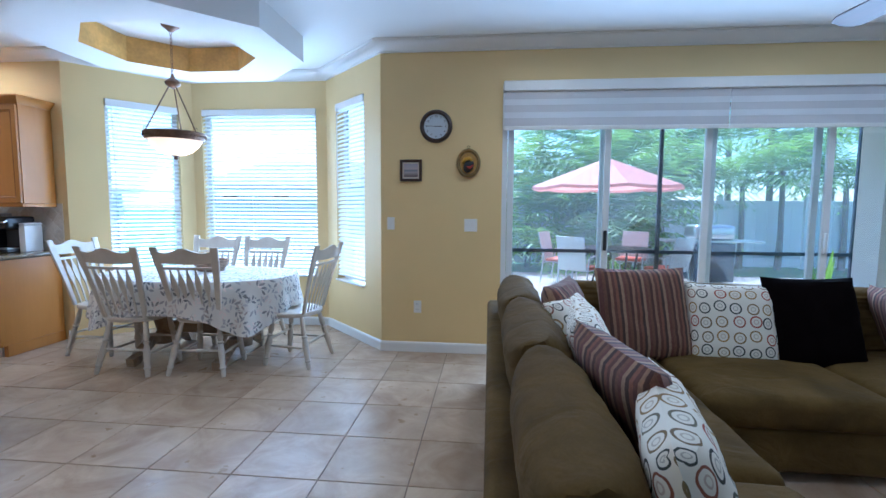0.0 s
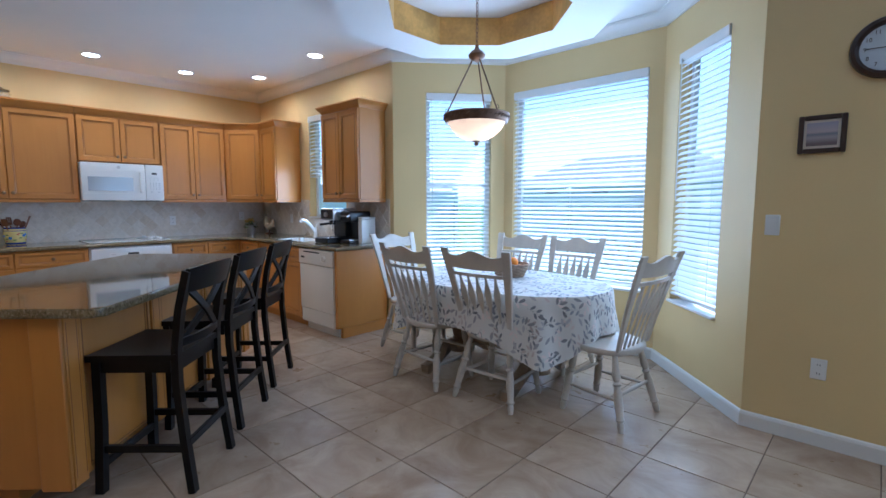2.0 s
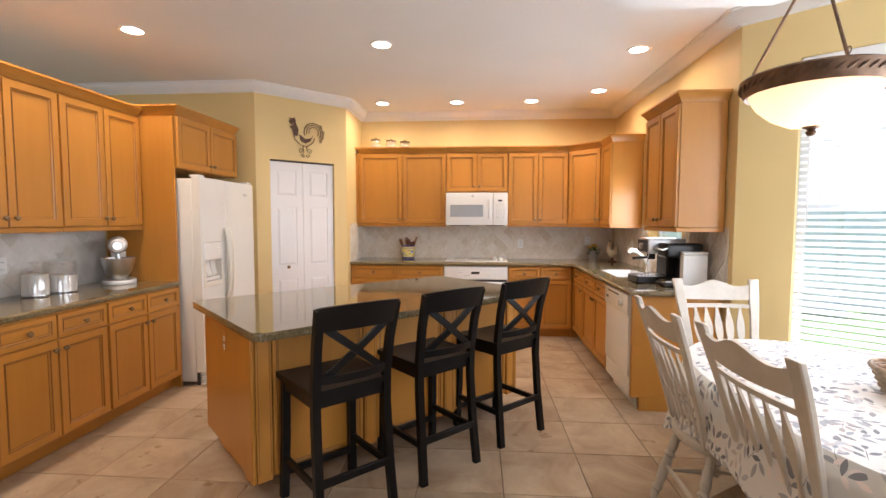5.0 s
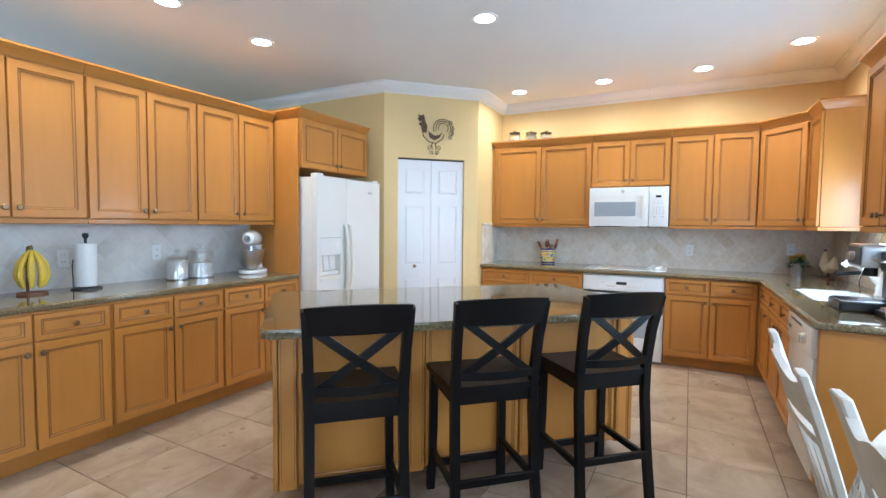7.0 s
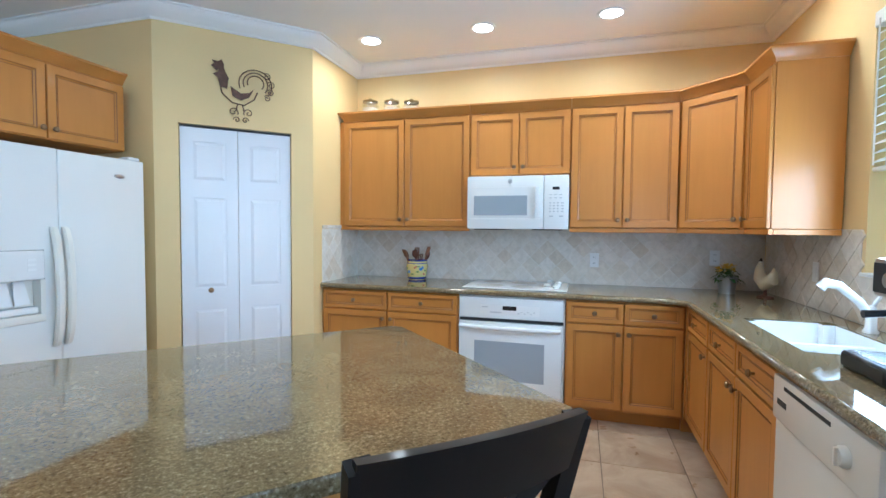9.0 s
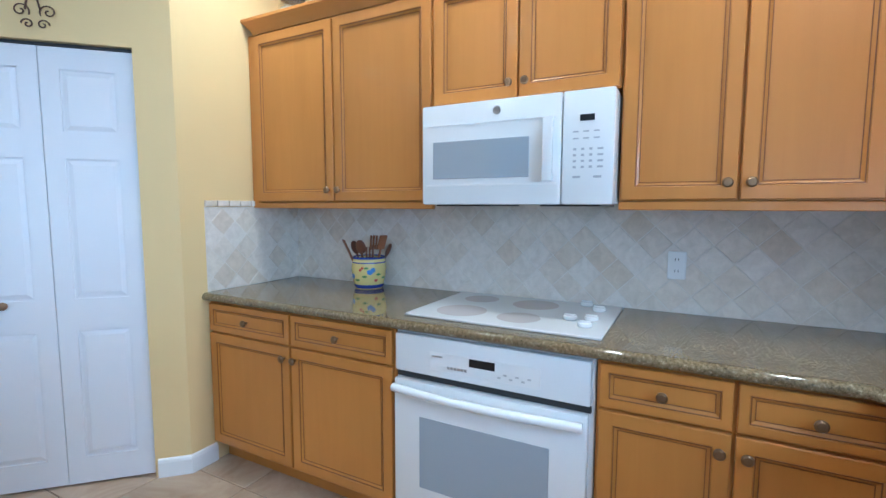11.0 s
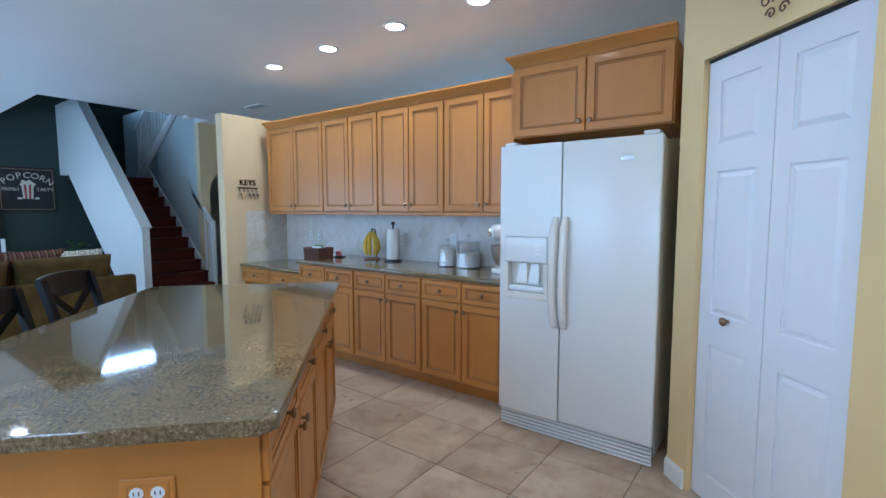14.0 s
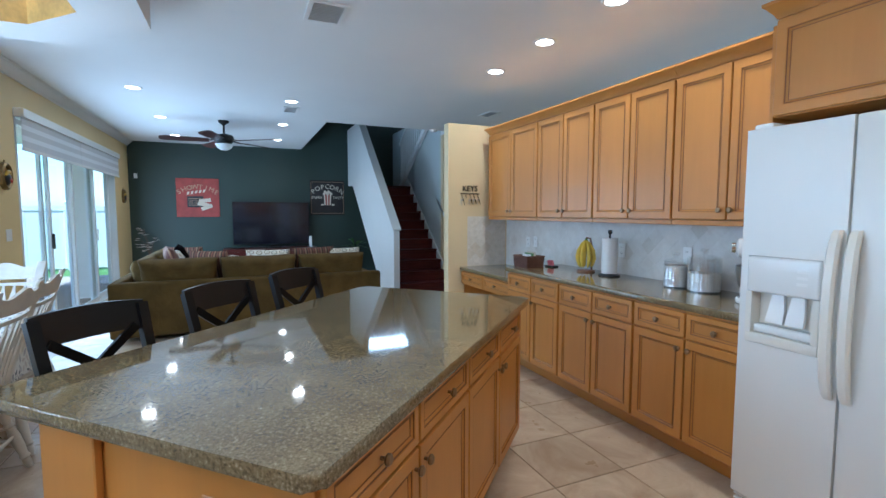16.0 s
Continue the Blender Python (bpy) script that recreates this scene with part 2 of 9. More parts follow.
# clear glass
M_GLASS = bpy.data.materials.new("clear glass")
M_GLASS.use_nodes = True
_nt, _b = nodes_of(M_GLASS)
_b.inputs["Transmission Weight"].default_value = 1.0
_b.inputs["Roughness"].default_value = 0.0
_b.inputs["IOR"].default_value = 1.45
M_PANE = bpy.data.materials.new("window pane glass")
M_PANE.use_nodes = True
_nt, _b = nodes_of(M_PANE)
_tr = _nt.nodes.new("ShaderNodeBsdfTransparent")
_tr.inputs[0].default_value = (0.93, 0.97, 0.98, 1)
_gl = _nt.nodes.new("ShaderNodeBsdfGlossy")
_gl.inputs["Roughness"].default_value = 0.02
_mx = _nt.nodes.new("ShaderNodeMixShader")
_mx.inputs[0].default_value = 0.06
_nt.links.new(_tr.outputs[0], _mx.inputs[1])
_nt.links.new(_gl.outputs[0], _mx.inputs[2])
_nt.links.new(_mx.outputs[0], _nt.nodes["Material Output"].inputs[0])


def translucent(name, colour, through_share):
    m = bpy.data.materials.new(name)
    m.use_nodes = True
    nt = m.node_tree
    b = nt.nodes["Principled BSDF"]
    b.inputs["Base Color"].default_value = (*colour, 1)
    b.inputs["Roughness"].default_value = 0.5
    t = nt.nodes.new("ShaderNodeBsdfTranslucent")
    t.inputs[0].default_value = (*colour, 1)
    x = nt.nodes.new("ShaderNodeMixShader")
    x.inputs[0].default_value = through_share
    nt.links.new(b.outputs[0], x.inputs[1])
    nt.links.new(t.outputs[0], x.inputs[2])
    nt.links.new(x.outputs[0], nt.nodes["Material Output"].inputs[0])
    return m


M_SLAT = translucent("white blind slat", (0.90, 0.91, 0.93), 0.55)
M_SHEER = translucent("sheer shade cloth", (0.86, 0.87, 0.90), 0.55)
M_SHADE = translucent("opaque shade band", (0.66, 0.66, 0.68), 0.12)


# ---- mesh helpers ----
def box(bm, x0, y0, z0, x1, y1, z1, bevel=0.0, seg=1):
    x0, x1, y0, y1, z0, z1 = min(x0, x1), max(x0, x1), min(y0, y1), max(y0, y1), min(z0, z1), max(z0, z1)
    v = [bm.verts.new(p) for p in ((x0, y0, z0), (x1, y0, z0), (x1, y1, z0), (x0, y1, z0), (x0, y0, z1), (x1, y0, z1), (x1, y1, z1), (x0, y1, z1))]
    f = [bm.faces.new([v[i] for i in q]) for q in ((3, 2, 1, 0), (4, 5, 6, 7), (0, 1, 5, 4), (1, 2, 6, 5), (2, 3, 7, 6), (3, 0, 4, 7))]
    if bevel:
        edges = {e for q in f for e in q.edges}
        bmesh.ops.bevel(bm, geom=list(edges), offset=bevel, segments=seg, affect="EDGES", profile=0.6)
    return v


def prism(bm, pts, z0, z1, bevel=0.0, seg=2):
    """An upright prism over a counter-clockwise outline."""
    n = len(pts)
    lo = [bm.verts.new((p[0], p[1], z0)) for p in pts]
    hi = [bm.verts.new((p[0], p[1], z1)) for p in pts]
    f = [bm.faces.new(lo[::-1]), bm.faces.new(hi)]
    f += [bm.faces.new((lo[i], lo[(i + 1) % n], hi[(i + 1) % n], hi[i])) for i in range(n)]
    if bevel:
        edges = {e for q in f[:2] for e in q.edges}
        bmesh.ops.bevel(bm, geom=list(edges), offset=bevel, segments=seg, affect="EDGES", profile=0.5)
        flat = [q for q in bm.faces if abs(abs(q.normal.z) - 1) < 1e-4 and len(q.verts) >= n]
        bmesh.ops.inset_individual(bm, faces=flat, thickness=min(0.012, bevel), depth=0.0)


def lathe(bm, profile, at=(0, 0, 0), n=24, m=None, caps=True):
    """Turns (radius, height) pairs about the upright axis."""
    m = m or Matrix.Translation(at)
    rings = []
    for r, z in profile:
        if r < 1e-5:
            rings.append([bm.verts.new(m @ Vector((0, 0, z)))])
        else:
            rings.append([bm.verts.new(m @ Vector((r * math.cos(2 * math.pi * k / n), r * math.sin(2 * math.pi * k / n), z))) for k in range(n)])
    for a, b in zip(rings, rings[1:]):
        for k in range(n):
            q = []
            for v in (a[k % len(a)], a[(k + 1) % len(a)], b[(k + 1) % len(b)], b[k % len(b)]):
                if v not in q:
                    q.append(v)
            if len(q) > 2:
                bm.faces.new(q)
    for ring, flip in ((rings[0], True), (rings[-1], False)):
        if caps and len(ring) > 2:
            bm.faces.new(ring[::-1] if flip else ring)


def tube(bm, pts, radius, n=8, closed=False):
    """A round bar along a line of points; radius may be a list."""
    pts = [Vector(p) for p in pts]
    rs = radius if isinstance(radius, (list, tuple)) else [radius] * len(pts)
    rings, prev = [], None
    for i, p in enumerate(pts):
        a = pts[i - 1] if (i or closed) else p
        b = pts[(i + 1) % len(pts)] if (i < len(pts) - 1 or closed) else p
        d = (b - a).normalized()
        if prev is None:
            prev = d.orthogonal().normalized()
        s = (prev - d * prev.dot(d)).normalized()
        prev = s
        u = d.cross(s)
        rings.append([bm.verts.new(p + rs[i] * (s * math.cos(2 * math.pi * k / n) + u * math.sin(2 * math.pi * k / n))) for k in range(n)])
    pairs = list(zip(rings, rings[1:])) + ([(rings[-1], rings[0])] if closed else [])
    for a, b in pairs:
        for k in range(n):
            bm.faces.new((a[k], a[(k + 1) % n], b[(k + 1) % n], b[k]))
    if not closed:
        bm.faces.new(rings[0][::-1])
        bm.faces.new(rings[-1])


def sweep_bar(bm, pts, w, h):
    """A flat bar along points in the x-z plane or any line: w across (y), h along the local normal."""
    pts = [Vector(p) for p in pts]
    rings = []
    for i, p in enumerate(pts):
        d = (pts[min(i + 1, len(pts) - 1)] - pts[max(i - 1, 0)]).normalized()
        s = Vector((0, 1, 0))
        if abs(d.dot(s)) > 0.9:
            s = Vector((1, 0, 0))
        s = (s - d * s.dot(d)).normalized()
        u = d.cross(s)
        rings.append([bm.verts.new(p + s * a * w / 2 + u * b * h / 2) for a, b in ((-1, -1), (1, -1), (1, 1), (-1, 1))])
    for a, b in zip(rings, rings[1:]):
        for k in range(4):
            bm.faces.new((a[k], a[(k + 1) % 4], b[(k + 1) % 4], b[k]))
    bm.faces.new(rings[0][::-1])
    bm.faces.new(rings[-1])


def profile_run(bm, pts, prof, closed=False):
    """Runs a moulding along a plan line: prof holds (out, z) pairs, out to the right of the line."""
    n = len(pts)
    rings = []
    for i in range(n):
        p = Vector(pts[i][:2])
        a = Vector(pts[(i - 1) % n][:2]) if (i or closed) else None
        b = Vector(pts[(i + 1) % n][:2]) if (i < n - 1 or closed) else None
        d1 = (p - a).normalized() if a is not None else None
        d2 = (b - p).normalized() if b is not None else None
        d1 = d1 or d2
        d2 = d2 or d1
        n1, n2 = Vector((d1.y, -d1.x)), Vector((d2.y, -d2.x))
        nn = n1 + n2
        nn = nn / max(0.3, nn.dot(n1))
        rings.append([bm.verts.new((p.x + nn.x * o, p.y + nn.y * o, z)) for o, z in prof])
    k = len(prof)
    for a, b in list(zip(rings, rings[1:])) + ([(rings[-1], rings[0])] if closed else []):
        for j in range(k):
            bm.faces.new((a[j], b[j], b[(j + 1) % k], a[(j + 1) % k]))
    if not closed:
        bm.faces.new(rings[0])
        bm.faces.new(rings[-1][::-1])


def finish(bm, smooth):
    bmesh.ops.recalc_face_normals(bm, faces=bm.faces)
    if smooth:
        for f in bm.faces:
            f.smooth = True
        for e in bm.edges:
            if len(e.link_faces) == 2 and e.calc_face_angle(0) > radians(38):
                e.smooth = False


def mesh(name, bm, mat, smooth=True):
    finish(bm, smooth)
    me = bpy.data.meshes.new(name)
    bm.to_mesh(me)
    bm.free()
    for m in mat if isinstance(mat, (list, tuple)) else [mat]:
        me.materials.append(m)
    return me


def part(name, bm, mat, parent, label="", smooth=True, m=None):
    ob = new(name, mesh(name, bm, mat, smooth))
    ob.parent = parent
    if m is not None:
        ob.matrix_basis = m
    if label:
        ob["label"] = label
    return ob


def thing(name, m, label, category, group="", kind=""):
    ob = new(name)
    ob.empty_display_size = 0.1
    ob.matrix_basis = m
    return tagged(ob, label, category, group, kind)


def solid(name, bm, mat, label, category, group="", kind="", m=None, smooth=True):
    ob = new(name, mesh(name, bm, mat, smooth))
    if m is not None:
        ob.matrix_basis = m
    return tagged(ob, label, category, group, kind)


def structure(name, bm, mat, label, smooth=False):
    return tagged(new(name, mesh(name, bm, mat, smooth)), label, name.split("_")[0], kind="structure")


def wall_mesh(bm, a, b, z0, z1, t, holes=()):
    """A wall whose room face runs from a to b with the room on its right; holes are (u0, u1, z0, z1)."""
    a, b = Vector(a), Vector(b)
    d = b - a
    length = d.length
    d.normalize()
    out = Vector((-d.y, d.x))
    us = sorted({0.0, length, *(u for h in holes for u in h[:2])})
    zs = sorted({z0, z1, *(z for h in holes for z in h[2:])})

    def full(i, j):
        if not (0 <= i < len(us) - 1 and 0 <= j < len(zs) - 1):
            return False
        u, z = (us[i] + us[i + 1]) / 2, (zs[j] + zs[j + 1]) / 2
        return not any(h[0] < u < h[1] and h[2] < z < h[3] for h in holes)

    def pt(u, z, k):
        p = a + d * u + out * (t * k)
        return bm.verts.new((p.x, p.y, z))

    for i in range(len(us) - 1):
        for j in range(len(zs) - 1):
            if not full(i, j):
                continue
            u0, u1, w0, w1 = us[i], us[i + 1], zs[j], zs[j + 1]
            for k in (0, 1):
                bm.faces.new([pt(u, z, k) for u, z in ((u0, w0), (u1, w0), (u1, w1), (u0, w1))])
            for di, dj, (p, q) in ((-1, 0, ((u0, w0), (u0, w1))), (1, 0, ((u1, w0), (u1, w1))), (0, -1, ((u0, w0), (u1, w0))), (0, 1, ((u0, w1), (u1, w1)))):
                if not full(i + di, j + dj):
                    bm.faces.new([pt(*p, 0), pt(*q, 0), pt(*q, 1), pt(*p, 1)])
    bmesh.ops.remove_doubles(bm, verts=bm.verts, dist=1e-5)


def wall(name, a, b, z0, z1, mat, label, t=0.15, holes=()):
    bm = bmesh.new()
    wall_mesh(bm, a, b, z0, z1, t, holes)
    return structure(name, bm, mat, label)


def octagon(c, apothem, turn=22.5):
    r = apothem / math.cos(radians(22.5))
    return [(c[0] + r * math.cos(radians(turn + 45 * k)), c[1] + r * math.sin(radians(turn + 45 * k))) for k in range(8)]


def text_mesh(body, size, extrude=0.002, align="CENTER"):
    """The built-in font as a mesh, lying in the x-y plane."""
    cu = bpy.data.curves.new("lettering", "FONT")
    cu.body, cu.size, cu.extrude, cu.align_x, cu.align_y, cu.resolution_u = body, size, extrude, align, "CENTER", 3
    ob = bpy.data.objects.new("lettering", cu)
    scene.collection.objects.link(ob)
    me = bpy.data.meshes.new_from_object(ob.evaluated_get(bpy.context.evaluated_depsgraph_get()))
    bpy.data.objects.remove(ob)
    bpy.data.curves.remove(cu)
    return me


def lettering(body, size, mat, parent, m, name="lettering", extrude=0.002):
    me = text_mesh(body, size, extrude)
    me.materials.clear()
    me.materials.append(mat)
    ob = new(name, me)
    ob.parent = parent
    ob.matrix_basis = m
    return ob

# ---- structure ----
wall("wall_west", (XW, 1.0), (XW, YK), 0, CEIL, M_YELLOW, "yellow painted kitchen wall behind the cooktop")
wall("wall_north_kitchen", (XW, YK), BAY[0], 0, CEIL, M_YELLOW, "yellow painted wall with the sink window", holes=[(1.26, 2.04, 1.14, 2.39)])
wall("wall_bay_west", BAY[0], BAY[1], 0, CEIL, M_YELLOW, "slanted yellow bay wall with a narrow window", holes=[(0.335, 1.015, 0.56, 2.44)])
wall("wall_bay_north", BAY[1], BAY[2], 0, CEIL, M_YELLOW, "yellow bay wall with a wide window", holes=[(0.11, 1.45, 0.56, 2.44)])
wall("wall_bay_east", BAY[2], BAY[3], 0, CEIL, M_YELLOW, "slanted yellow bay wall with a narrow window", holes=[(0.24, 0.86, 0.56, 2.44)])
wall("wall_north", BAY[3], (XE, YN), 0, CEIL, M_YELLOW, "yellow painted wall with the sliding patio door", holes=[(1.105, 5.06, 0, 2.44)])
wall("wall_east", (XE, YN), (XE, YHALL), 0, 5.4, M_GREEN, "dark green painted accent wall", holes=[(4.82, 5.87, 3.47, 3.85)])
wall("wall_hall_south", (XE, YHALL), (-5.25, YHALL), 0, CEIL, M_CREAM, "cream hall wall with an assumed window", holes=[(7.1, 8.9, 0.9, 2.2)])
wall("wall_fridge_side", (-5.25, YHALL), PANTRY_A, 0, CEIL, M_YELLOW, "yellow wall beside the refrigerator")
wall("wall_pantry", PANTRY_A, PANTRY_B, 0, CEIL, M_YELLOW, "slanted yellow pantry wall with a closet door opening", holes=[(0.148, 0.898, 0, 2.065)])
wall("wall_pantry_side", PANTRY_B, (XW, 1.0), 0, CEIL, M_YELLOW, "short yellow wall beside the counter")
wall("wall_pantry_inside", (-5.45, 0.0), (-6.3, 0.85), 0, CEIL, M_CREAM, "closet wall behind the pantry door", t=0.05)
wall("wall_partition", (-0.85, YS), (-5.25, YS), 0, 2.27, M_YELLOW, "low yellow partition behind the long counter", t=0.0999)
bm = bmesh.new()
box(bm, -0.85, -0.66, 0, -0.73, 0.20, 2.40, 0.004)
structure("wall_stub", bm, M_CREAM, "cream partition end below ceiling height")

# hall wall with an arch beside the stairs
bm = bmesh.new()
outline = [(-1.1, 0), (-1.1, CEIL), (-3.2, CEIL), (-3.2, 0), (-2.2, 0), (-2.2, 1.65)]
outline += [(-1.725 + 0.475 * math.cos(radians(a)), 1.65 + 0.475 * math.sin(radians(a))) for a in range(170, 0, -10)]
outline += [(-1.25, 1.65), (-1.25, 0)]
for x in (2.3, 2.42):
    bm.faces.new([bm.verts.new((x, y, z)) for y, z in outline])
bm.verts.ensure_lookup_table()
_n = len(outline)
for i in range(_n):
    bm.faces.new([bm.verts[i], bm.verts[(i + 1) % _n], bm.verts[_n + (i + 1) % _n], bm.verts[_n + i]])
structure("wall_hall_arch", bm, M_CREAM, "cream hall wall with an arched opening")
wall("wall_hall_end", (3.9, -1.1), (3.9, -3.2), 0, CEIL, M_GREYWALL, "dim wall seen through the arch", t=0.1)

# stairwell shaft above the ceiling
wall("wall_stairwell_north", (1.95, 1.05), (XE, 1.05), CEIL + 0.141, 5.4, M_GREEN, "dark green upper stairwell wall")
wall("wall_stairwell_south", (XE, -1.1), (2.42, -1.1), 0, 3.3, M_GREYWALL, "pale grey stair wall", t=0.1)
wall("wall_stairwell_upper", (XE, -2.1), (1.95, -2.1), 3.3, 5.4, M_GREYWALL, "pale grey wall of the upper flight", t=0.1)
bm = bmesh.new()
box(bm, 1.85, -2.2, 3.2, XE, -1.2001, 3.3)
structure("floor_upper_landing", bm, M_GREYWALL, "pale upper landing slab")
wall("wall_stairwell_west", (1.95, -2.1), (1.95, 1.05), CEIL + 0.141, 5.4, M_CEIL, "white stairwell edge above the room")
wall("wall_stairwell_fill", (2.42, -1.1), (1.95, -1.1), CEIL + 0.141, 3.3, M_GREYWALL, "pale grey upper stair wall", t=0.1)
bm = bmesh.new()
box(bm, 1.8, -2.25, 5.4, 5.6, 1.25, 5.5)
structure("ceiling_stairwell", bm, M_CEIL, "white stairwell ceiling")

# main ceiling with the stair opening
bm = bmesh.new()
for x0, y0, x1, y1 in ((-7.0, YHALL - 0.2, 1.95, 5.6), (1.95, 1.05, XE + 0.2, 5.6), (1.95, YHALL - 0.2, XE + 0.2, -1.104)):
    box(bm, x0, y0, CEIL, x1, y1, CEIL + 0.14)
structure("ceiling", bm, M_CEIL, "white painted flat ceiling")

# dropped octagonal tray over the dinette
SOFFIT = 2.61
bm = bmesh.new()
outer, inner = octagon(NOOK, 0.95), octagon(NOOK, 0.59)
lo_o = [bm.verts.new((*p, SOFFIT)) for p in outer]
lo_i = [bm.verts.new((*p, SOFFIT)) for p in inner]
hi_o = [bm.verts.new((*p, CEIL - 0.001)) for p in outer]
for k in range(8):
    j = (k + 1) % 8
    bm.faces.new((lo_o[k], lo_o[j], lo_i[j], lo_i[k]))
    bm.faces.new((lo_o[k], hi_o[k], hi_o[j], lo_o[j]))
structure("ceiling_tray", bm, M_CEIL, "white octagonal dropped ceiling ring over the dinette")
bm = bmesh.new()
a = [bm.verts.new((*p, SOFFIT)) for p in inner]
b = [bm.verts.new((*p, CEIL - 0.004)) for p in inner]
c = [bm.verts.new((*p, CEIL - 0.004)) for p in octagon(NOOK, 0.62)]
d = [bm.verts.new((*p, SOFFIT + 0.002)) for p in octagon(NOOK, 0.62)]
for k in range(8):
    j = (k + 1) % 8
    for p, q in ((a, b), (b, c), (c, d), (d, a)):
        bm.faces.new((p[k], p[j], q[j], q[k]))
structure("trim_tray_band", bm, M_GOLD, "gold faux-painted octagonal tray band")

# crown moulding and baseboards
CROWN = [(0, CEIL - 0.100), (0.012, CEIL - 0.100), (0.018, CEIL - 0.088), (0.035, CEIL - 0.080), (0.060, CEIL - 0.055), (0.085, CEIL - 0.03), (0.09, CEIL - 0.012), (0.105, CEIL - 0.01), (0.105, CEIL), (0, CEIL)]
bm = bmesh.new()
profile_run(bm, [(-5.25, -2.0), PANTRY_A, PANTRY_B, (XW, 1.0), (XW, YK), *BAY, (XE, YN)], CROWN)
structure("trim_crown", bm, M_TRIM, "white crown moulding", smooth=True)
BASE = [(0, 0.001), (0.014, 0.001), (0.014, 0.075), (0.010, 0.088), (0.004, 0.095), (0, 0.095)]
bm = bmesh.new()
for run in ([(-3.965, 4.337), *BAY[1:], (0.3, YN)], [(4.36, YN), (XE, YN), (XE, 1.0)], [PANTRY_A, (-5.345, 0.345)], [(-5.895, 0.895), PANTRY_B, (-6.14, 1.0)], [(-5.25, -0.3), PANTRY_A]):
    profile_run(bm, run, BASE)
structure("baseboard", bm, M_TRIM, "white painted baseboard", smooth=False)

# grout bed under the tiles
bm = bmesh.new()
box(bm, -7.0, YHALL - 0.2, -0.2, XE + 0.2, 5.6, -0.004)
floor = structure("floor", bm, M_GROUT, "beige square floor tiles with dark grout")

# recessed lights
CANS = [(-6.2, 1.40), (-6.2, 2.30), (-6.2, 3.19), (-5.80, 3.87), (-4.56, 3.88), (-4.31, 1.78), (-3.12, -0.02), (-2.29, -0.04), (-1.42, -0.07), (-3.90, -0.02),
        (0.737, 3.42), (2.498, 3.39), (4.26, 3.40), (0.729, 1.696), (2.434, 1.667), (4.151, 1.638)]
M_CANGLOW = emitter("recessed lamp glow", (1.0, 0.86, 0.68), 7.0)


def recessed_light(x, y):
    t = thing("recessed_light", pose(x, y, CEIL), "white round recessed ceiling light, switched on", "ceiling light", "recessed ceiling lights")
    bm = bmesh.new()
    lathe(bm, [(0.072, -0.001), (0.098, -0.001), (0.098, -0.006), (0.090, -0.010), (0.072, -0.006)], n=28, caps=False)
    part("trim_ring", bm, M_TRIM, t)
    bm = bmesh.new()
    lathe(bm, [(0.0, -0.0045), (0.074, -0.004), (0.074, -0.001), (0.0, -0.001)], n=24)
    part("lens", bm, M_CANGLOW, t)
    return t


_can = None
for x, y in CANS:
    _can = copy_thing(_can, pose(x, y, CEIL)) if _can else recessed_light(x, y)
    living = x > 0
    lamp_down("recessed_lamp", x, y, CEIL - 0.03, 1.8 if living else 2.6, 0.12, WARM)

# ---- sliding patio door ----
SX0, SX1, SZ = 0.345, 4.30, 2.44
M_ALU = mottled("white aluminium frame", (0.74, 0.76, 0.78), 0.35, 0.02, 3, 120, 0.05, 0.001)
door = tagged(new("door_1"), "white aluminium sliding glass patio door", "door", kind="structure")
door.matrix_basis = pose(SX0, YN, 0)
W = SX1 - SX0


def pane_panel(name, x0, x1, y, parent, z0=0.03, z1=2.36, stile=0.055):
    bm = bmesh.new()
    for q in ((x0, x0 + stile, z0, z1), (x1 - stile, x1, z0, z1)):
        box(bm, q[0], y, q[2], q[1], y + 0.035, q[3], 0.004)
    box(bm, x0 + stile, y, z0, x1 - stile, y + 0.035, z0 + 0.08, 0.003)
    box(bm, x0 + stile, y, z1 - 0.055, x1 - stile, y + 0.035, z1, 0.003)
    p = part(name, bm, M_ALU, parent)
    bm = bmesh.new()
    box(bm, x0 + stile, y + 0.014, z0 + 0.08, x1 - stile, y + 0.020, z1 - 0.055)
    g = part("pane", bm, M_PANE, p, "clear glass pane")
    g.visible_shadow = False
    return p


bm = bmesh.new()
box(bm, 0.0, -0.002, 0, 0.045, 0.16, SZ)
box(bm, W - 0.045, -0.002, 0, W, 0.16, SZ)
box(bm, 0.045, 0.0, SZ - 0.05, W - 0.045, 0.16, SZ)
box(bm, 0.045, 0.0, 0.0, W - 0.045, 0.16, 0.03)
part("door_frame", bm, M_ALU, door)
for i, (a, b, y) in enumerate(((0.05, 0.95, 0.03), (0.87, 1.86, 0.09), (1.74, 2.78, 0.03), (2.66, 3.90, 0.09))):
    pp = pane_panel("sliding_panel", a, b, y, door)
    if i in (0, 2):
        bm = bmesh.new()
        box(bm, b - 0.045, y - 0.03, 0.98, b - 0.015, y, 1.16, 0.008)
        part("handle", bm, M_BLACK if i == 0 else M_ALU, pp, "black door pull" if i == 0 else "")

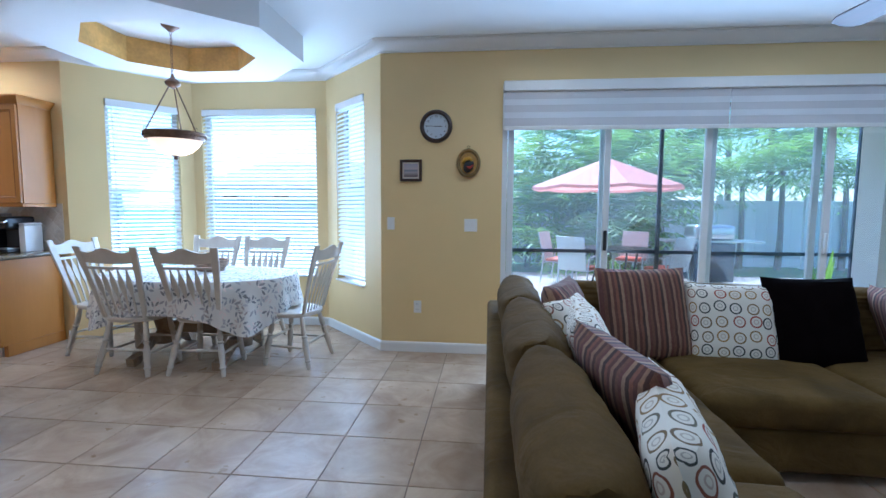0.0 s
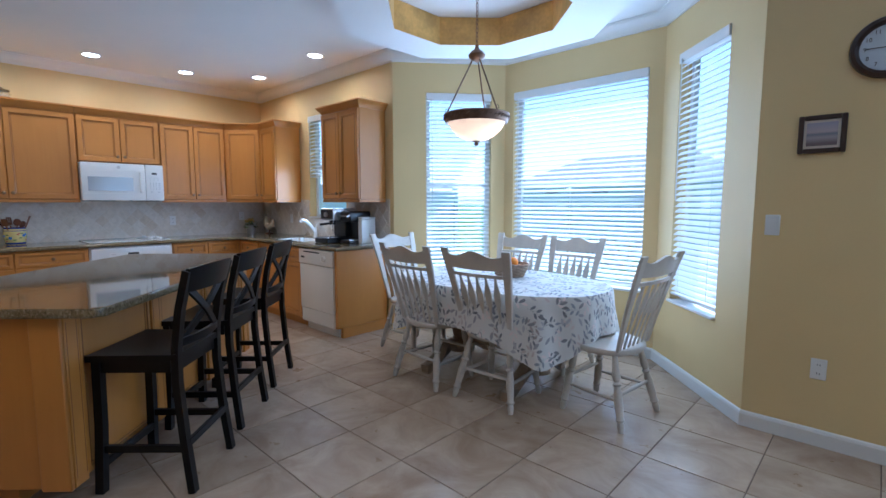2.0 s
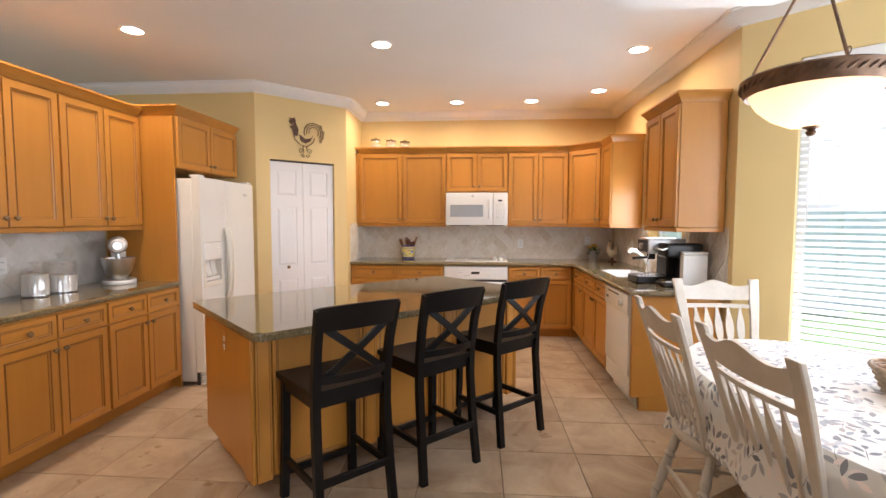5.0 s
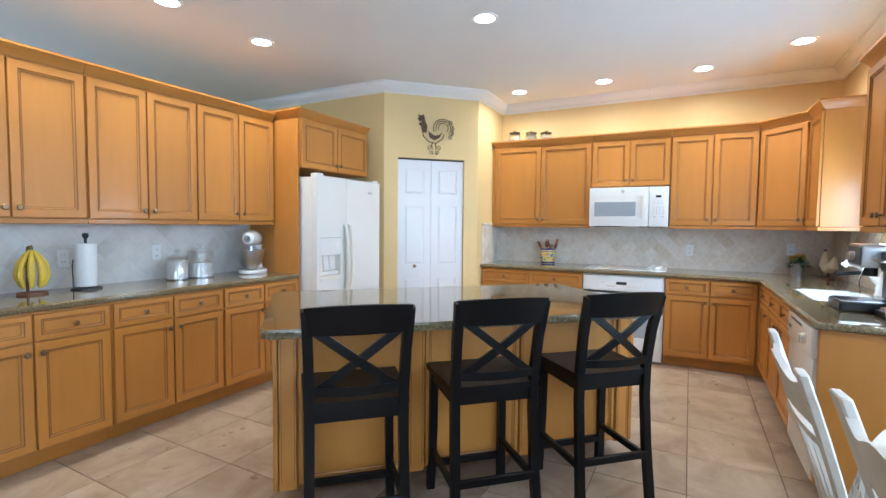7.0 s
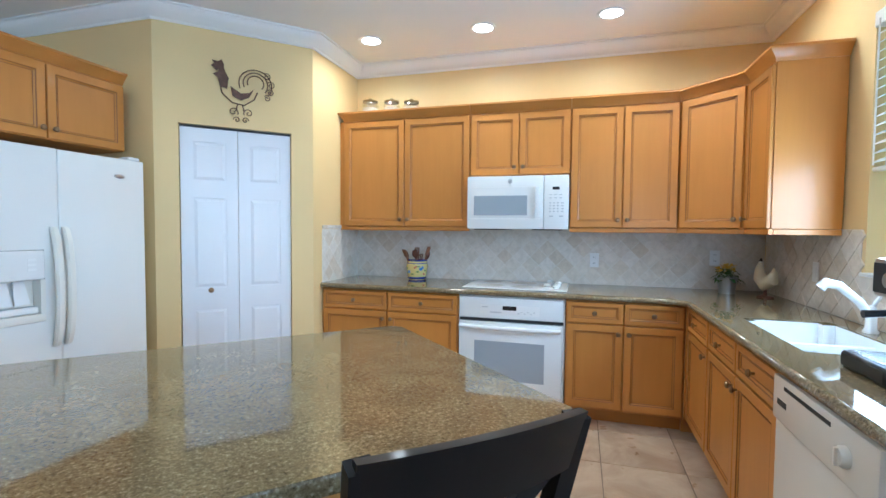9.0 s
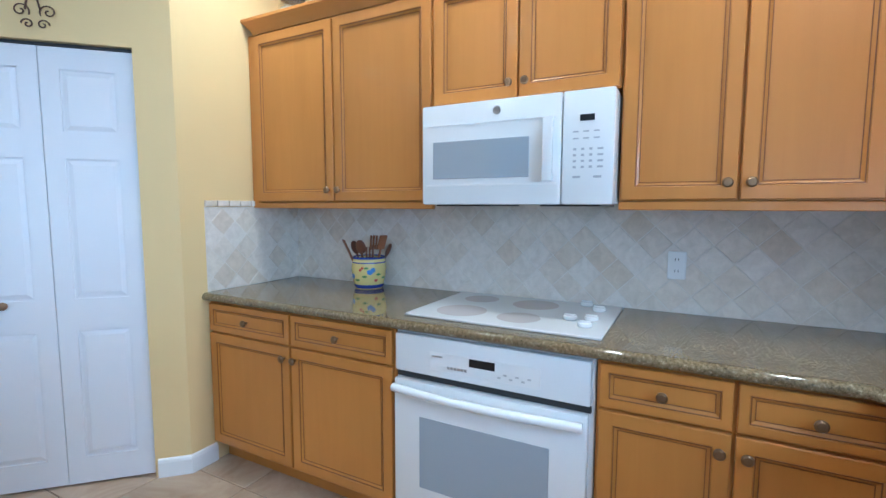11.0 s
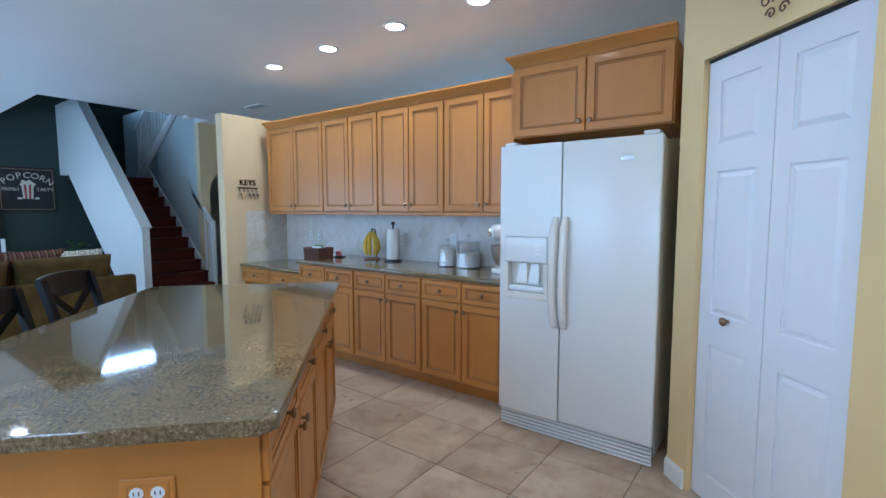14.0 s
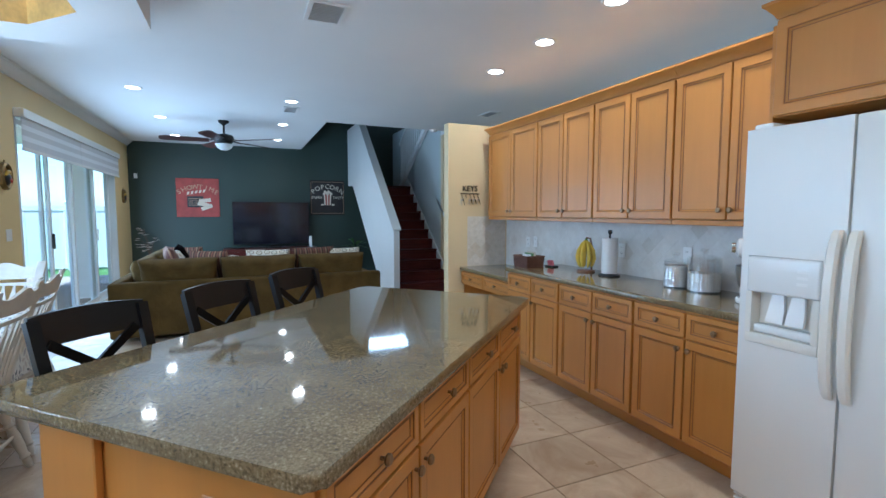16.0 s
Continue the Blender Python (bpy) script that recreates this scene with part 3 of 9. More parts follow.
# banded roller shade over the door
shade = thing("roller_shade", pose(SX0, YN, 2.02), "white and grey banded roller shade above the patio door", "window shade")
bm = bmesh.new()
box(bm, 0.004, -0.085, 0.34, W + 0.06, -0.002, 0.43, 0.006)
part("cassette", bm, M_TRIM, shade)
for x0, x1 in ((0.01, 1.8765), (1.8835, W + 0.05)):
    for z0, z1 in ((0.275, 0.34), (0.165, 0.225), (0.045, 0.115)):
        bm = bmesh.new()
        box(bm, x0, -0.058, z0, x1, -0.055, z1)
        part("opaque_band", bm, M_SHADE, shade)
    for z0, z1 in ((0.225, 0.275), (0.115, 0.165)):
        bm = bmesh.new()
        box(bm, x0, -0.058, z0, x1, -0.056, z1)
        part("sheer_band", bm, M_SHEER, shade)
    bm = bmesh.new()
    box(bm, x0, -0.068, 0.012, x1, -0.048, 0.045, 0.004)
    part("bottom_rail", bm, M_TRIM, shade)


# ---- windows with venetian blinds ----
def window(index, a, b, u0, u1, z0, z1, drop=1.0, label="", tilt=36):
    """A window with blinds in the wall from a to b; drop is the share of the height that the blind covers."""
    a, b = Vector(a), Vector(b)
    d = (b - a).normalized()
    ang = math.degrees(math.atan2(d.y, d.x))
    p = a + d * u0
    w, h = u1 - u0, z1 - z0
    win = tagged(new("window_%d" % index), label, "window", kind="structure")
    win.matrix_basis = pose(p.x, p.y, z0, 0, 0, ang)
    bm = bmesh.new()
    f = 0.045
    for q in ((0, f, 0, h), (w - f, w, 0, h), (f, w - f, 0, f), (f, w - f, h - f, h)):
        box(bm, q[0], 0.09, q[2], q[1], 0.13, q[3])
    box(bm, f, 0.095, h * 0.5 - 0.02, w - f, 0.125, h * 0.5 + 0.02)
    part("window_frame", bm, M_ALU, win)
    bm = bmesh.new()
    box(bm, f, 0.107, f, w - f, 0.112, h - f)
    g = part("pane", bm, M_PANE, win)
    g.visible_shadow = False
    bm = bmesh.new()
    box(bm, 0.003, -0.028, 0.0, w - 0.003, 0.088, 0.018, 0.004)
    part("window_sill", bm, M_TRIM, win, "white marble sill")
    bl = thing("venetian_blind", win.matrix_basis.copy(), "white horizontal slat blind hanging in the window", "window blind", "venetian blinds")
    bm = bmesh.new()
    box(bm, 0.006, -0.012, h - 0.075, w - 0.006, 0.055, h - 0.004, 0.004)
    part("headrail", bm, M_TRIM, bl)
    bm = bmesh.new()
    bot = h * (1 - drop) + 0.03
    pts = []
    for k in range(5):
        s = -0.024 + 0.012 * k
        pts.append((s, 0.003 * (1 - (s / 0.024) ** 2)))
    up = [bm.verts.new((x, s, z + 0.0012)) for x in (0.012, w - 0.012) for s, z in pts]
    dn = [bm.verts.new((x, s, z - 0.0012)) for x in (0.012, w - 0.012) for s, z in pts]
    for k in range(4):
        bm.faces.new((up[k], up[k + 1], up[5 + k + 1], up[5 + k]))
        bm.faces.new((dn[k], dn[5 + k], dn[5 + k + 1], dn[k + 1]))
    bm.faces.new((up[0], up[5], dn[5], dn[0]))
    bm.faces.new((up[4], dn[4], dn[9], up[9]))
    slat = mesh("slat", bm, M_SLAT)
    count = int((h - 0.09 - bot) / 0.043)
    for k in range(count):
        s = new("slat", slat)
        s.parent = bl
        s.matrix_basis = pose(0, 0.025, h - 0.095 - 0.043 * k, tilt + random.uniform(-1.5, 1.5), 0, 0)
    bm = bmesh.new()
    box(bm, 0.010, 0.003, h - 0.095 - 0.043 * count - 0.008, w - 0.010, 0.047, h - 0.095 - 0.043 * count + 0.010, 0.004)
    part("bottom_rail", bm, M_TRIM, bl)
    for x in ([0.12, w - 0.12] if w < 1 else [0.12, w / 2, w - 0.12]):
        for y in (0.0, 0.05):
            bm = bmesh.new()
            tube(bm, [(x, y, h - 0.08), (x, y, h - 0.095 - 0.043 * count)], 0.0012, 5)
            part("ladder_cord", bm, M_TRIM, bl)
    bm = bmesh.new()
    tube(bm, [(0.06, -0.018, h - 0.05), (0.065, -0.020, h * 0.42)], 0.004, 6)
    part("tilt_wand", bm, M_OUTLET, bl)
    return win


window(1, (XW, YK), BAY[0], 1.26, 2.04, 1.14, 2.39, 0.62, "small window over the sink", 30)
window(2, BAY[0], BAY[1], 0.335, 1.015, 0.56, 2.44, 1.0, "narrow bay window with white blinds", 25)
window(3, BAY[1], BAY[2], 0.11, 1.45, 0.56, 2.44, 1.0, "wide bay window with white blinds", 28)
window(4, BAY[2], BAY[3], 0.24, 0.86, 0.56, 2.44, 1.0, "narrow bay window with white blinds", 38)
window(5, (XE, YN), (XE, YHALL), 4.82, 5.87, 3.47, 3.85, 1.0, "stairwell window with white blinds", 12)
# assumed window, never in view, added as the source of the hall light
window(6, (XE, YHALL), (-5.25, YHALL), 7.1, 8.9, 0.9, 2.2, 1.0, "assumed unseen hall window with white blinds")

# ---- cabinets ----
def knob(parent, x, z, y=0.0):
    bm = bmesh.new()
    lathe(bm, [(0.006, 0.0), (0.006, 0.012), (0.016, 0.018), (0.017, 0.024), (0.012, 0.030), (0.0, 0.031)], m=pose(x, y, z, 90, 0, 0), n=14)
    part("knob", bm, M_KNOB, parent, "antique brass knob")


def ring_frame(bm, x0, z0, x1, z1, w, y0, y1, bevel=0.0):
    """One closed rectangular frame in the x-z plane, w wide, from y0 to y1."""
    loops = []
    for y in (y0, y1):
        for e in (0.0, w):
            loops.append([bm.verts.new(p) for p in ((x0 + e, y, z0 + e), (x1 - e, y, z0 + e), (x1 - e, y, z1 - e), (x0 + e, y, z1 - e))])
    fo, fi, bo, bi = loops
    for k in range(4):
        j = (k + 1) % 4
        for a, b in ((fo, fi), (fi, bi), (bi, bo), (bo, fo)):
            bm.faces.new((a[k], a[j], b[j], b[k]))
    if bevel:
        front = set(fo + fi)
        es = [e for e in bm.edges if e.verts[0] in front and e.verts[1] in front and (set(e.verts) <= set(fo) or set(e.verts) <= set(fi))]
        bmesh.ops.bevel(bm, geom=es, offset=bevel, segments=1, affect="EDGES")


def panel_front(name, parent, x0, z0, x1, z1, knob_at=None, rail=0.047, thick=0.02):
    """A glazed recessed-panel door or drawer front; its back lies on y = 0 and it faces -y."""
    bm = bmesh.new()
    g = 0.0015
    x0, x1, z0, z1 = x0 + g, x1 - g, z0 + g, z1 - g
    rail = min(rail, (z1 - z0) * 0.27, (x1 - x0) * 0.3)
    ring_frame(bm, x0, z0, x1, z1, rail, -thick, 0.0, 0.003)
    d = part(name, bm, M_MAPLE, parent)
    bm = bmesh.new()
    ix0, ix1, iz0, iz1 = x0 + rail, x1 - rail, z0 + rail, z1 - rail
    s = 0.012
    a = [bm.verts.new(p) for p in ((ix0, -thick + 0.004, iz0), (ix1, -thick + 0.004, iz0), (ix1, -thick + 0.004, iz1), (ix0, -thick + 0.004, iz1))]
    b = [bm.verts.new(p) for p in ((ix0 + s, -thick + 0.010, iz0 + s), (ix1 - s, -thick + 0.010, iz0 + s), (ix1 - s, -thick + 0.010, iz1 - s), (ix0 + s, -thick + 0.010, iz1 - s))]
    for k in range(4):
        bm.faces.new((a[k], a[(k + 1) % 4], b[(k + 1) % 4], b[k]))
    bm.faces.new(b)
    part("panel", bm, M_MAPLE, d, smooth=False)
    for off, w, y in ((0.0, 0.0028, -thick + 0.0022), (s, 0.0022, -thick + 0.0090)):
        bm = bmesh.new()
        ring_frame(bm, ix0 + off, iz0 + off, ix1 - off, iz1 - off, w, y - 0.001, y + 0.002)
        part("glaze_line", bm, M_GLAZE, d, "dark glazed groove", smooth=False)
    if knob_at:
        knob(d, knob_at[0], knob_at[1], -thick)
    return d


def body_box(parent, x0, z0, x1, z1, depth, toe=0.0, name="body"):
    bm = bmesh.new()
    box(bm, x0, 0.001, z0 + toe, x1, depth, z1, 0.002)
    p = part(name, bm, M_MAPLE, parent)
    if toe:
        bm = bmesh.new()
        box(bm, x0, 0.07, z0, x1, depth, z0 + toe - 0.001)
        part("toe_kick", bm, M_MAPLE_H, parent)
    return p


def base_cabinet(m, w, label, doors=2, drawers=2, depth=0.60, top=0.865, group="base cabinets", hollow=False):
    t = thing("base_cabinet", m, label, "cabinet", group)
    body_box(t, 0, 0, w, 0.66 if hollow else top, depth, 0.10)
    if hollow:
        bm = bmesh.new()
        box(bm, 0, 0.001, 0.661, w, 0.05, top)
        part("front_rail", bm, M_MAPLE, t)
    dz = top - 0.165
    g = 0.008
    if drawers:
        s = (w - g * (drawers + 1)) / drawers
        for k in range(drawers):
            x0 = g + k * (s + g)
            panel_front("drawer", t, x0, dz + 0.008, x0 + s, top - 0.012, (x0 + s / 2, dz + 0.08), rail=0.03)
    hi = dz if drawers else top - 0.012
    s = (w - g * (doors + 1)) / doors
    for k in range(doors):
        x0 = g + k * (s + g)
        kx = x0 + s - 0.03 if k % 2 == 0 else x0 + 0.03
        panel_front("door", t, x0, 0.115, x0 + s, hi, (kx, hi - 0.055))
    return t


def cornice(parent, pts, z, name="crown"):
    bm = bmesh.new()
    profile_run(bm, pts, [(-0.02, z), (0.004, z), (0.010, z + 0.012), (0.014, z + 0.02), (0.040, z + 0.052), (0.048, z + 0.058), (0.048, z + 0.072), (-0.02, z + 0.072)])
    part(name, bm, M_MAPLE_H, parent)


def upper_cabinet(m, w, label, z0=1.365, z1=2.262, doors=2, depth=0.325, crown=True, ends=(False, False), rail=True, group="wall cabinets"):
    t = thing("wall_cabinet", m, label, "cabinet", group)
    body_box(t, 0, z0, w, z1, depth)
    g = 0.006
    s = (w - g * (doors + 1)) / doors
    for k in range(doors):
        x0 = g + k * (s + g)
        kx = x0 + s - 0.03 if (k % 2 == 0 and doors > 1) else x0 + 0.03
        panel_front("door", t, x0, z0 + 0.004, x0 + s, z1 - 0.012, (kx, z0 + 0.06))
    if crown:
        pts = [(0, 0.0), (w, 0.0)]
        if ends[0]:
            pts = [(0, depth)] + pts
        if ends[1]:
            pts = pts + [(w, depth)]
        cornice(t, pts, z1)
    if rail:
        bm = bmesh.new()
        box(bm, 0.0, -0.012, z0 - 0.032, w, 0.012, z0 - 0.001, 0.003)
        if ends[1]:
            box(bm, w - 0.02, 0.012, z0 - 0.032, w, depth, z0 - 0.001, 0.003)
        if ends[0]:
            box(bm, 0, 0.012, z0 - 0.032, 0.02, depth, z0 - 0.001, 0.003)
        part("light_rail", bm, M_MAPLE_H, t)
    return t


XB = -6.14   # west base fronts
XU = -6.435  # west upper fronts
west_b = lambda y: pose(XB, y, 0, 0, 0, 90)
west_u = lambda y: pose(XU, y, 0, 0, 0, 90)
base_cabinet(west_b(1.004), 1.146, "honey maple base cabinet with two drawers and two doors", depth=0.615)
base_cabinet(west_b(2.93), 0.76, "honey maple base cabinet beside the oven", depth=0.615)
upper_cabinet(west_u(1.045), 1.115, "honey maple wall cabinet with two tall doors", ends=(True, False))
upper_cabinet(west_u(2.162), 0.773, "short honey maple wall cabinet over the microwave", z0=1.772, rail=False)
upper_cabinet(west_u(2.937), 0.74, "honey maple wall cabinet with two tall doors")

t = thing("scribe_strip", pose(XU, 1.002, 0), "honey maple scribe strip between wall cabinet and wall", "cabinet panel")
bm = bmesh.new()
box(bm, -0.32, 0.0, 1.335, 0.004, 0.0425, 2.262, 0.001)
part("strip", bm, M_MAPLE, t)

# corner wall cabinet set across the corner
CA, CB = (XU, 3.679), (-6.09, 4.008)
cl = math.hypot(CB[0] - CA[0], CB[1] - CA[1])
ca = math.degrees(math.atan2(CB[1] - CA[1], CB[0] - CA[0]))
t = thing("corner_cabinet", pose(CA[0], CA[1], 0, 0, 0, ca), "honey maple corner wall cabinet with one door", "cabinet", "wall cabinets")
bm = bmesh.new()
inv = t.matrix_basis.inverted()
poly = [inv @ Vector((x, y, 0)) for x, y in ((CA[0], CA[1]), (CB[0], CB[1]), (-6.09, YK - 0.004), (XW + 0.004, YK - 0.004), (XW + 0.004, 3.679))]
prism(bm, [(p.x, p.y + 0.001) for p in poly], 1.365, 2.262)
part("body", bm, M_MAPLE, t)
panel_front("door", t, 0.025, 1.369, cl - 0.025, 2.25, (cl - 0.06, 1.425))
cornice(t, [(0, 0), (cl, 0)], 2.262)
bm = bmesh.new()
box(bm, 0, -0.010, 1.333, cl, 0.012, 1.364, 0.003)
part("light_rail", bm, M_MAPLE_H, t)

YU, YB = 4.008, 3.72
upper_cabinet(pose(-6.088, YU, 0), 0.385, "narrow honey maple wall cabinet beside the sink window", doors=1, ends=(False, True))
upper_cabinet(pose(-4.665, YU, 0), 0.66, "honey maple wall cabinet between the windows", ends=(True, True))

# sink run
t = base_cabinet(pose(-6.12, YB, 0), 0.50, "narrow honey maple corner base cabinet", doors=1, drawers=1, depth=0.61)
base_cabinet(pose(-5.615, YB, 0), 0.955, "honey maple sink base cabinet", depth=0.61, hollow=True)
t = thing("end_panel", pose(-4.035, YB - 0.015, 0), "honey maple end panel beside the dishwasher", "cabinet panel")
bm = bmesh.new()
box(bm, 0, 0, 0.10, 0.04, 0.625, 0.865, 0.003)
box(bm, 0, 0.06, 0, 0.04, 0.625, 0.10)
part("panel", bm, M_MAPLE, t)

t = thing("corner_filler", pose(XB, 3.691, 0), "honey maple filler strip in the inner cabinet corner", "cabinet panel")
bm = bmesh.new()
box(bm, -0.04, 0.0, 0.10, 0.019, 0.028, 0.865)
box(bm, -0.10, 0.0, 0.0, -0.042, 0.09, 0.099)
part("strip", bm, M_MAPLE, t)

# dishwasher
t = thing("dishwasher", pose(-4.655, YB - 0.03, 0), "bisque white dishwasher with a dial and a vent slot", "dishwasher")
bm = bmesh.new()
box(bm, 0.004, 0, 0.24, 0.614, 0.60, 0.70, 0.008, 2)
part("door", bm, M_BISQUE, t)
bm = bmesh.new()
box(bm, 0.004, -0.012, 0.705, 0.614, 0.60, 0.86, 0.012, 2)
cp = part("control_panel", bm, M_BISQUE, t)
bm = bmesh.new()
lathe(bm, [(0.028, 0), (0.028, 0.012), (0.022, 0.020), (0, 0.021)], m=pose(0.48, -0.012, 0.78, 90), n=20)
box(bm, 0.476, -0.040, 0.757, 0.484, -0.030, 0.803)
part("dial", bm, M_ALMOND, cp)
bm = bmesh.new()
box(bm, 0.10, -0.0135, 0.825, 0.40, -0.0125, 0.838)
box(bm, 0.05, -0.0135, 0.765, 0.12, -0.0125, 0.785)
part("vent_slot", bm, M_SLOT, cp)
bm = bmesh.new()
box(bm, 0.004, 0.01, 0.09, 0.614, 0.60, 0.235, 0.006)
box(bm, 0.02, 0.07, 0.0, 0.60, 0.60, 0.089)
part("kick_panel", bm, M_BISQUE, t)

# wall oven under the cooktop
t = thing("wall_oven", pose(XB - 0.002, 2.152, 0, 0, 0, 90), "white built-in oven below the cooktop", "oven")
w = 0.776
bm = bmesh.new()
box(bm, 0.002, 0.0, 0.02, w - 0.002, 0.58, 0.862, 0.004)
part("body", bm, M_WHITE, t)
bm = bmesh.new()
v = box(bm, 0.012, -0.03, 0.70, w - 0.012, 0.0, 0.852, 0.010, 2)
cp = part("control_panel", bm, M_WHITE, t)
bm = bmesh.new()
box(bm, 0.17, -0.032, 0.728, 0.60, -0.0305, 0.800)
part("label_plate", bm, M_OUTLET, cp)
bm = bmesh.new()
box(bm, 0.335, -0.0335, 0.765, 0.435, -0.0322, 0.795)
part("display", bm, M_BLACK, cp, "black digital display")
bm = bmesh.new()
for k in range(6):
    box(bm, 0.245 + 0.014 * k, -0.0335, 0.742, 0.255 + 0.014 * k, -0.0322, 0.752)
    box(bm, 0.445 + 0.022 * k, -0.0335, 0.742 + 0.012 * (k % 2), 0.457 + 0.022 * k, -0.0322, 0.748 + 0.012 * (k % 2))
box(bm, 0.18, -0.0335, 0.780, 0.225, -0.0322, 0.786)
part("buttons", bm, M_STEEL, cp)
# dark strip in place of the shaded gap above the oven door
bm = bmesh.new()
box(bm, 0.012, -0.012, 0.674, w - 0.012, -0.0005, 0.695)
part("vent_gap", bm, M_SLOT, t)
bm = bmesh.new()
box(bm, 0.012, -0.04, 0.13, w - 0.018, -0.001, 0.672, 0.010, 2)
dr = part("oven_door", bm, M_WHITE, t)
bm = bmesh.new()
box(bm, 0.13, -0.0425, 0.25, w - 0.14, -0.0402, 0.535, 0.0)
part("window", bm, M_SCREEN, dr, "grey tinted oven window")
bm = bmesh.new()
pts = [(0.02 + (w - 0.05) * k / 12, -0.058 - 0.026 * math.sin(math.pi * k / 12), 0.64) for k in range(13)]
sweep_pts = [(p[0], p[1], p[2]) for p in pts]
tube(bm, sweep_pts, 0.017, 10)
part("handle", bm, M_WHITE, dr)
bm = bmesh.new()
box(bm, 0.012, -0.01, 0.03, w - 0.012, -0.0005, 0.122)
part("lower_trim", bm, M_WHITE, t)

# microwave
t = thing("microwave_oven", pose(-6.345, 2.163, 1.352, 0, 0, 90), "white over-the-range microwave oven", "microwave")
w, h = 0.768, 0.405
bm = bmesh.new()
box(bm, 0.002, 0.02, 0.004, w - 0.002, 0.40, h, 0.005)
part("body", bm, M_WHITE, t)
bm = bmesh.new()
box(bm, 0, -0.02, 0.0, 0.585, 0.019, h, 0.012, 2)
dr = part("door", bm, M_WHITE, t)
bm = bmesh.new()
for q in ((0.02, 0.57, 0.075, 0.083), (0.02, 0.57, 0.318, 0.322)):
    box(bm, q[0], -0.023, q[2], q[1], -0.0205, q[3])
part("door_trim", bm, M_TRIM, dr)
bm = bmesh.new()
box(bm, 0.055, -0.0235, 0.105, 0.465, -0.0205, 0.255, 0.001)
part("window", bm, M_SCREEN, dr, "grey tinted glass window")
bm = bmesh.new()
box(bm, 0.525, -0.062, 0.085, 0.562, -0.040, 0.312, 0.008, 2)
box(bm, 0.530, -0.042, 0.09, 0.557, -0.019, 0.115)
box(bm, 0.530, -0.042, 0.285, 0.557, -0.019, 0.31)
part("handle", bm, M_WHITE, dr)
bm = bmesh.new()
lathe(bm, [(0.017, 0), (0.017, 0.002), (0, 0.0021)], m=pose(0.335, -0.0205, 0.362, 90), n=20)
part("badge", bm, M_STEEL, dr)
bm = bmesh.new()
box(bm, 0.587, -0.02, 0.0, w, 0.019, h, 0.012, 2)
cp = part("control_panel", bm, M_WHITE, t)
bm = bmesh.new()
box(bm, 0.650, -0.0225, 0.295, 0.700, -0.0202, 0.317)
part("display", bm, M_BLACK, cp)
M_KEY = material("grey printed key", (0.42, 0.44, 0.46), 0.5)


def key(x0, z0, x1, z1):
    bm = bmesh.new()
    box(bm, x0, -0.0212, z0, x1, -0.0203, z1)
    part("key", bm, M_KEY, cp)


for r in range(4):
    for c in range(3):
        key(0.628 + 0.028 * c, 0.13 + 0.021 * r, 0.639 + 0.028 * c, 0.138 + 0.021 * r)
for r in range(4):
    key(0.712, 0.13 + 0.021 * r, 0.732, 0.137 + 0.021 * r)
for c in range(3):
    key(0.626 + 0.036 * c, 0.232, 0.646 + 0.036 * c, 0.237)
    key(0.626 + 0.036 * c, 0.256, 0.646 + 0.036 * c, 0.261)
key(0.628, 0.095, 0.655, 0.103)
key(0.700, 0.095, 0.728, 0.103)
for x0, x1 in ((0.05, 0.30), (0.50, 0.72)):
    bm = bmesh.new()
    box(bm, x0, 0.02, -0.006, x1, 0.36, 0.003)
    part("vent_filter", bm, M_BLACK, t)


# ---- counters ----
def slab(name, poly, label, z1=0.905, thick=0.04, holes=None):
    bm = bmesh.new()
    prism(bm, poly, z1 - thick, z1, 0.014, 3)
    return solid(name, bm, M_GRANITE, label, "countertop")


SINK = (-5.50, 3.83, -4.80, 4.21)
bm = bmesh.new()
z0, z1 = 0.866, 0.905
fy = YB - 0.028
prism(bm, [(XW + 0.003, 1.003), (-6.112, 1.003), (-6.112, fy - 0.10), (-6.012, fy), (SINK[0], fy), (SINK[0], SINK[1]), (SINK[0], SINK[3]), (SINK[0], YK - 0.003), (XW + 0.003, YK - 0.003)], z0, z1)
prism(bm, [(SINK[0], fy), (SINK[2], fy), (SINK[2], SINK[1]), (SINK[0], SINK[1])], z0, z1)
prism(bm, [(SINK[0], SINK[3]), (SINK[2], SINK[3]), (SINK[2], YK - 0.003), (SINK[0], YK - 0.003)], z0, z1)
prism(bm, [(SINK[2], fy), (-3.965, fy), (-3.965, YK - 0.003), (SINK[2], YK - 0.003), (SINK[2], SINK[3]), (SINK[2], SINK[1])], z0, z1)
bmesh.ops.remove_doubles(bm, verts=bm.verts, dist=1e-5)
bm.verts.index_update()
seen = {}
for f in bm.faces:
    seen.setdefault(frozenset(v.index for v in f.verts), []).append(f)
bmesh.ops.delete(bm, geom=[f for fs in seen.values() if len(fs) > 1 for f in fs], context="FACES_ONLY")
corner_top = solid("countertop", bm, M_GRANITE, "speckled olive brown granite worktop round the corner", "countertop", smooth=False)
bm = bmesh.new()
tube(bm, [(-6.110, 1.005, 0.8855), (-6.110, fy - 0.10, 0.8855), (-6.012, fy - 0.002, 0.8855), (-3.963, fy - 0.002, 0.8855), (-3.963, YK - 0.01, 0.8855)], 0.0196, 12)
part("rounded_edge", bm, M_GRANITE, corner_top)

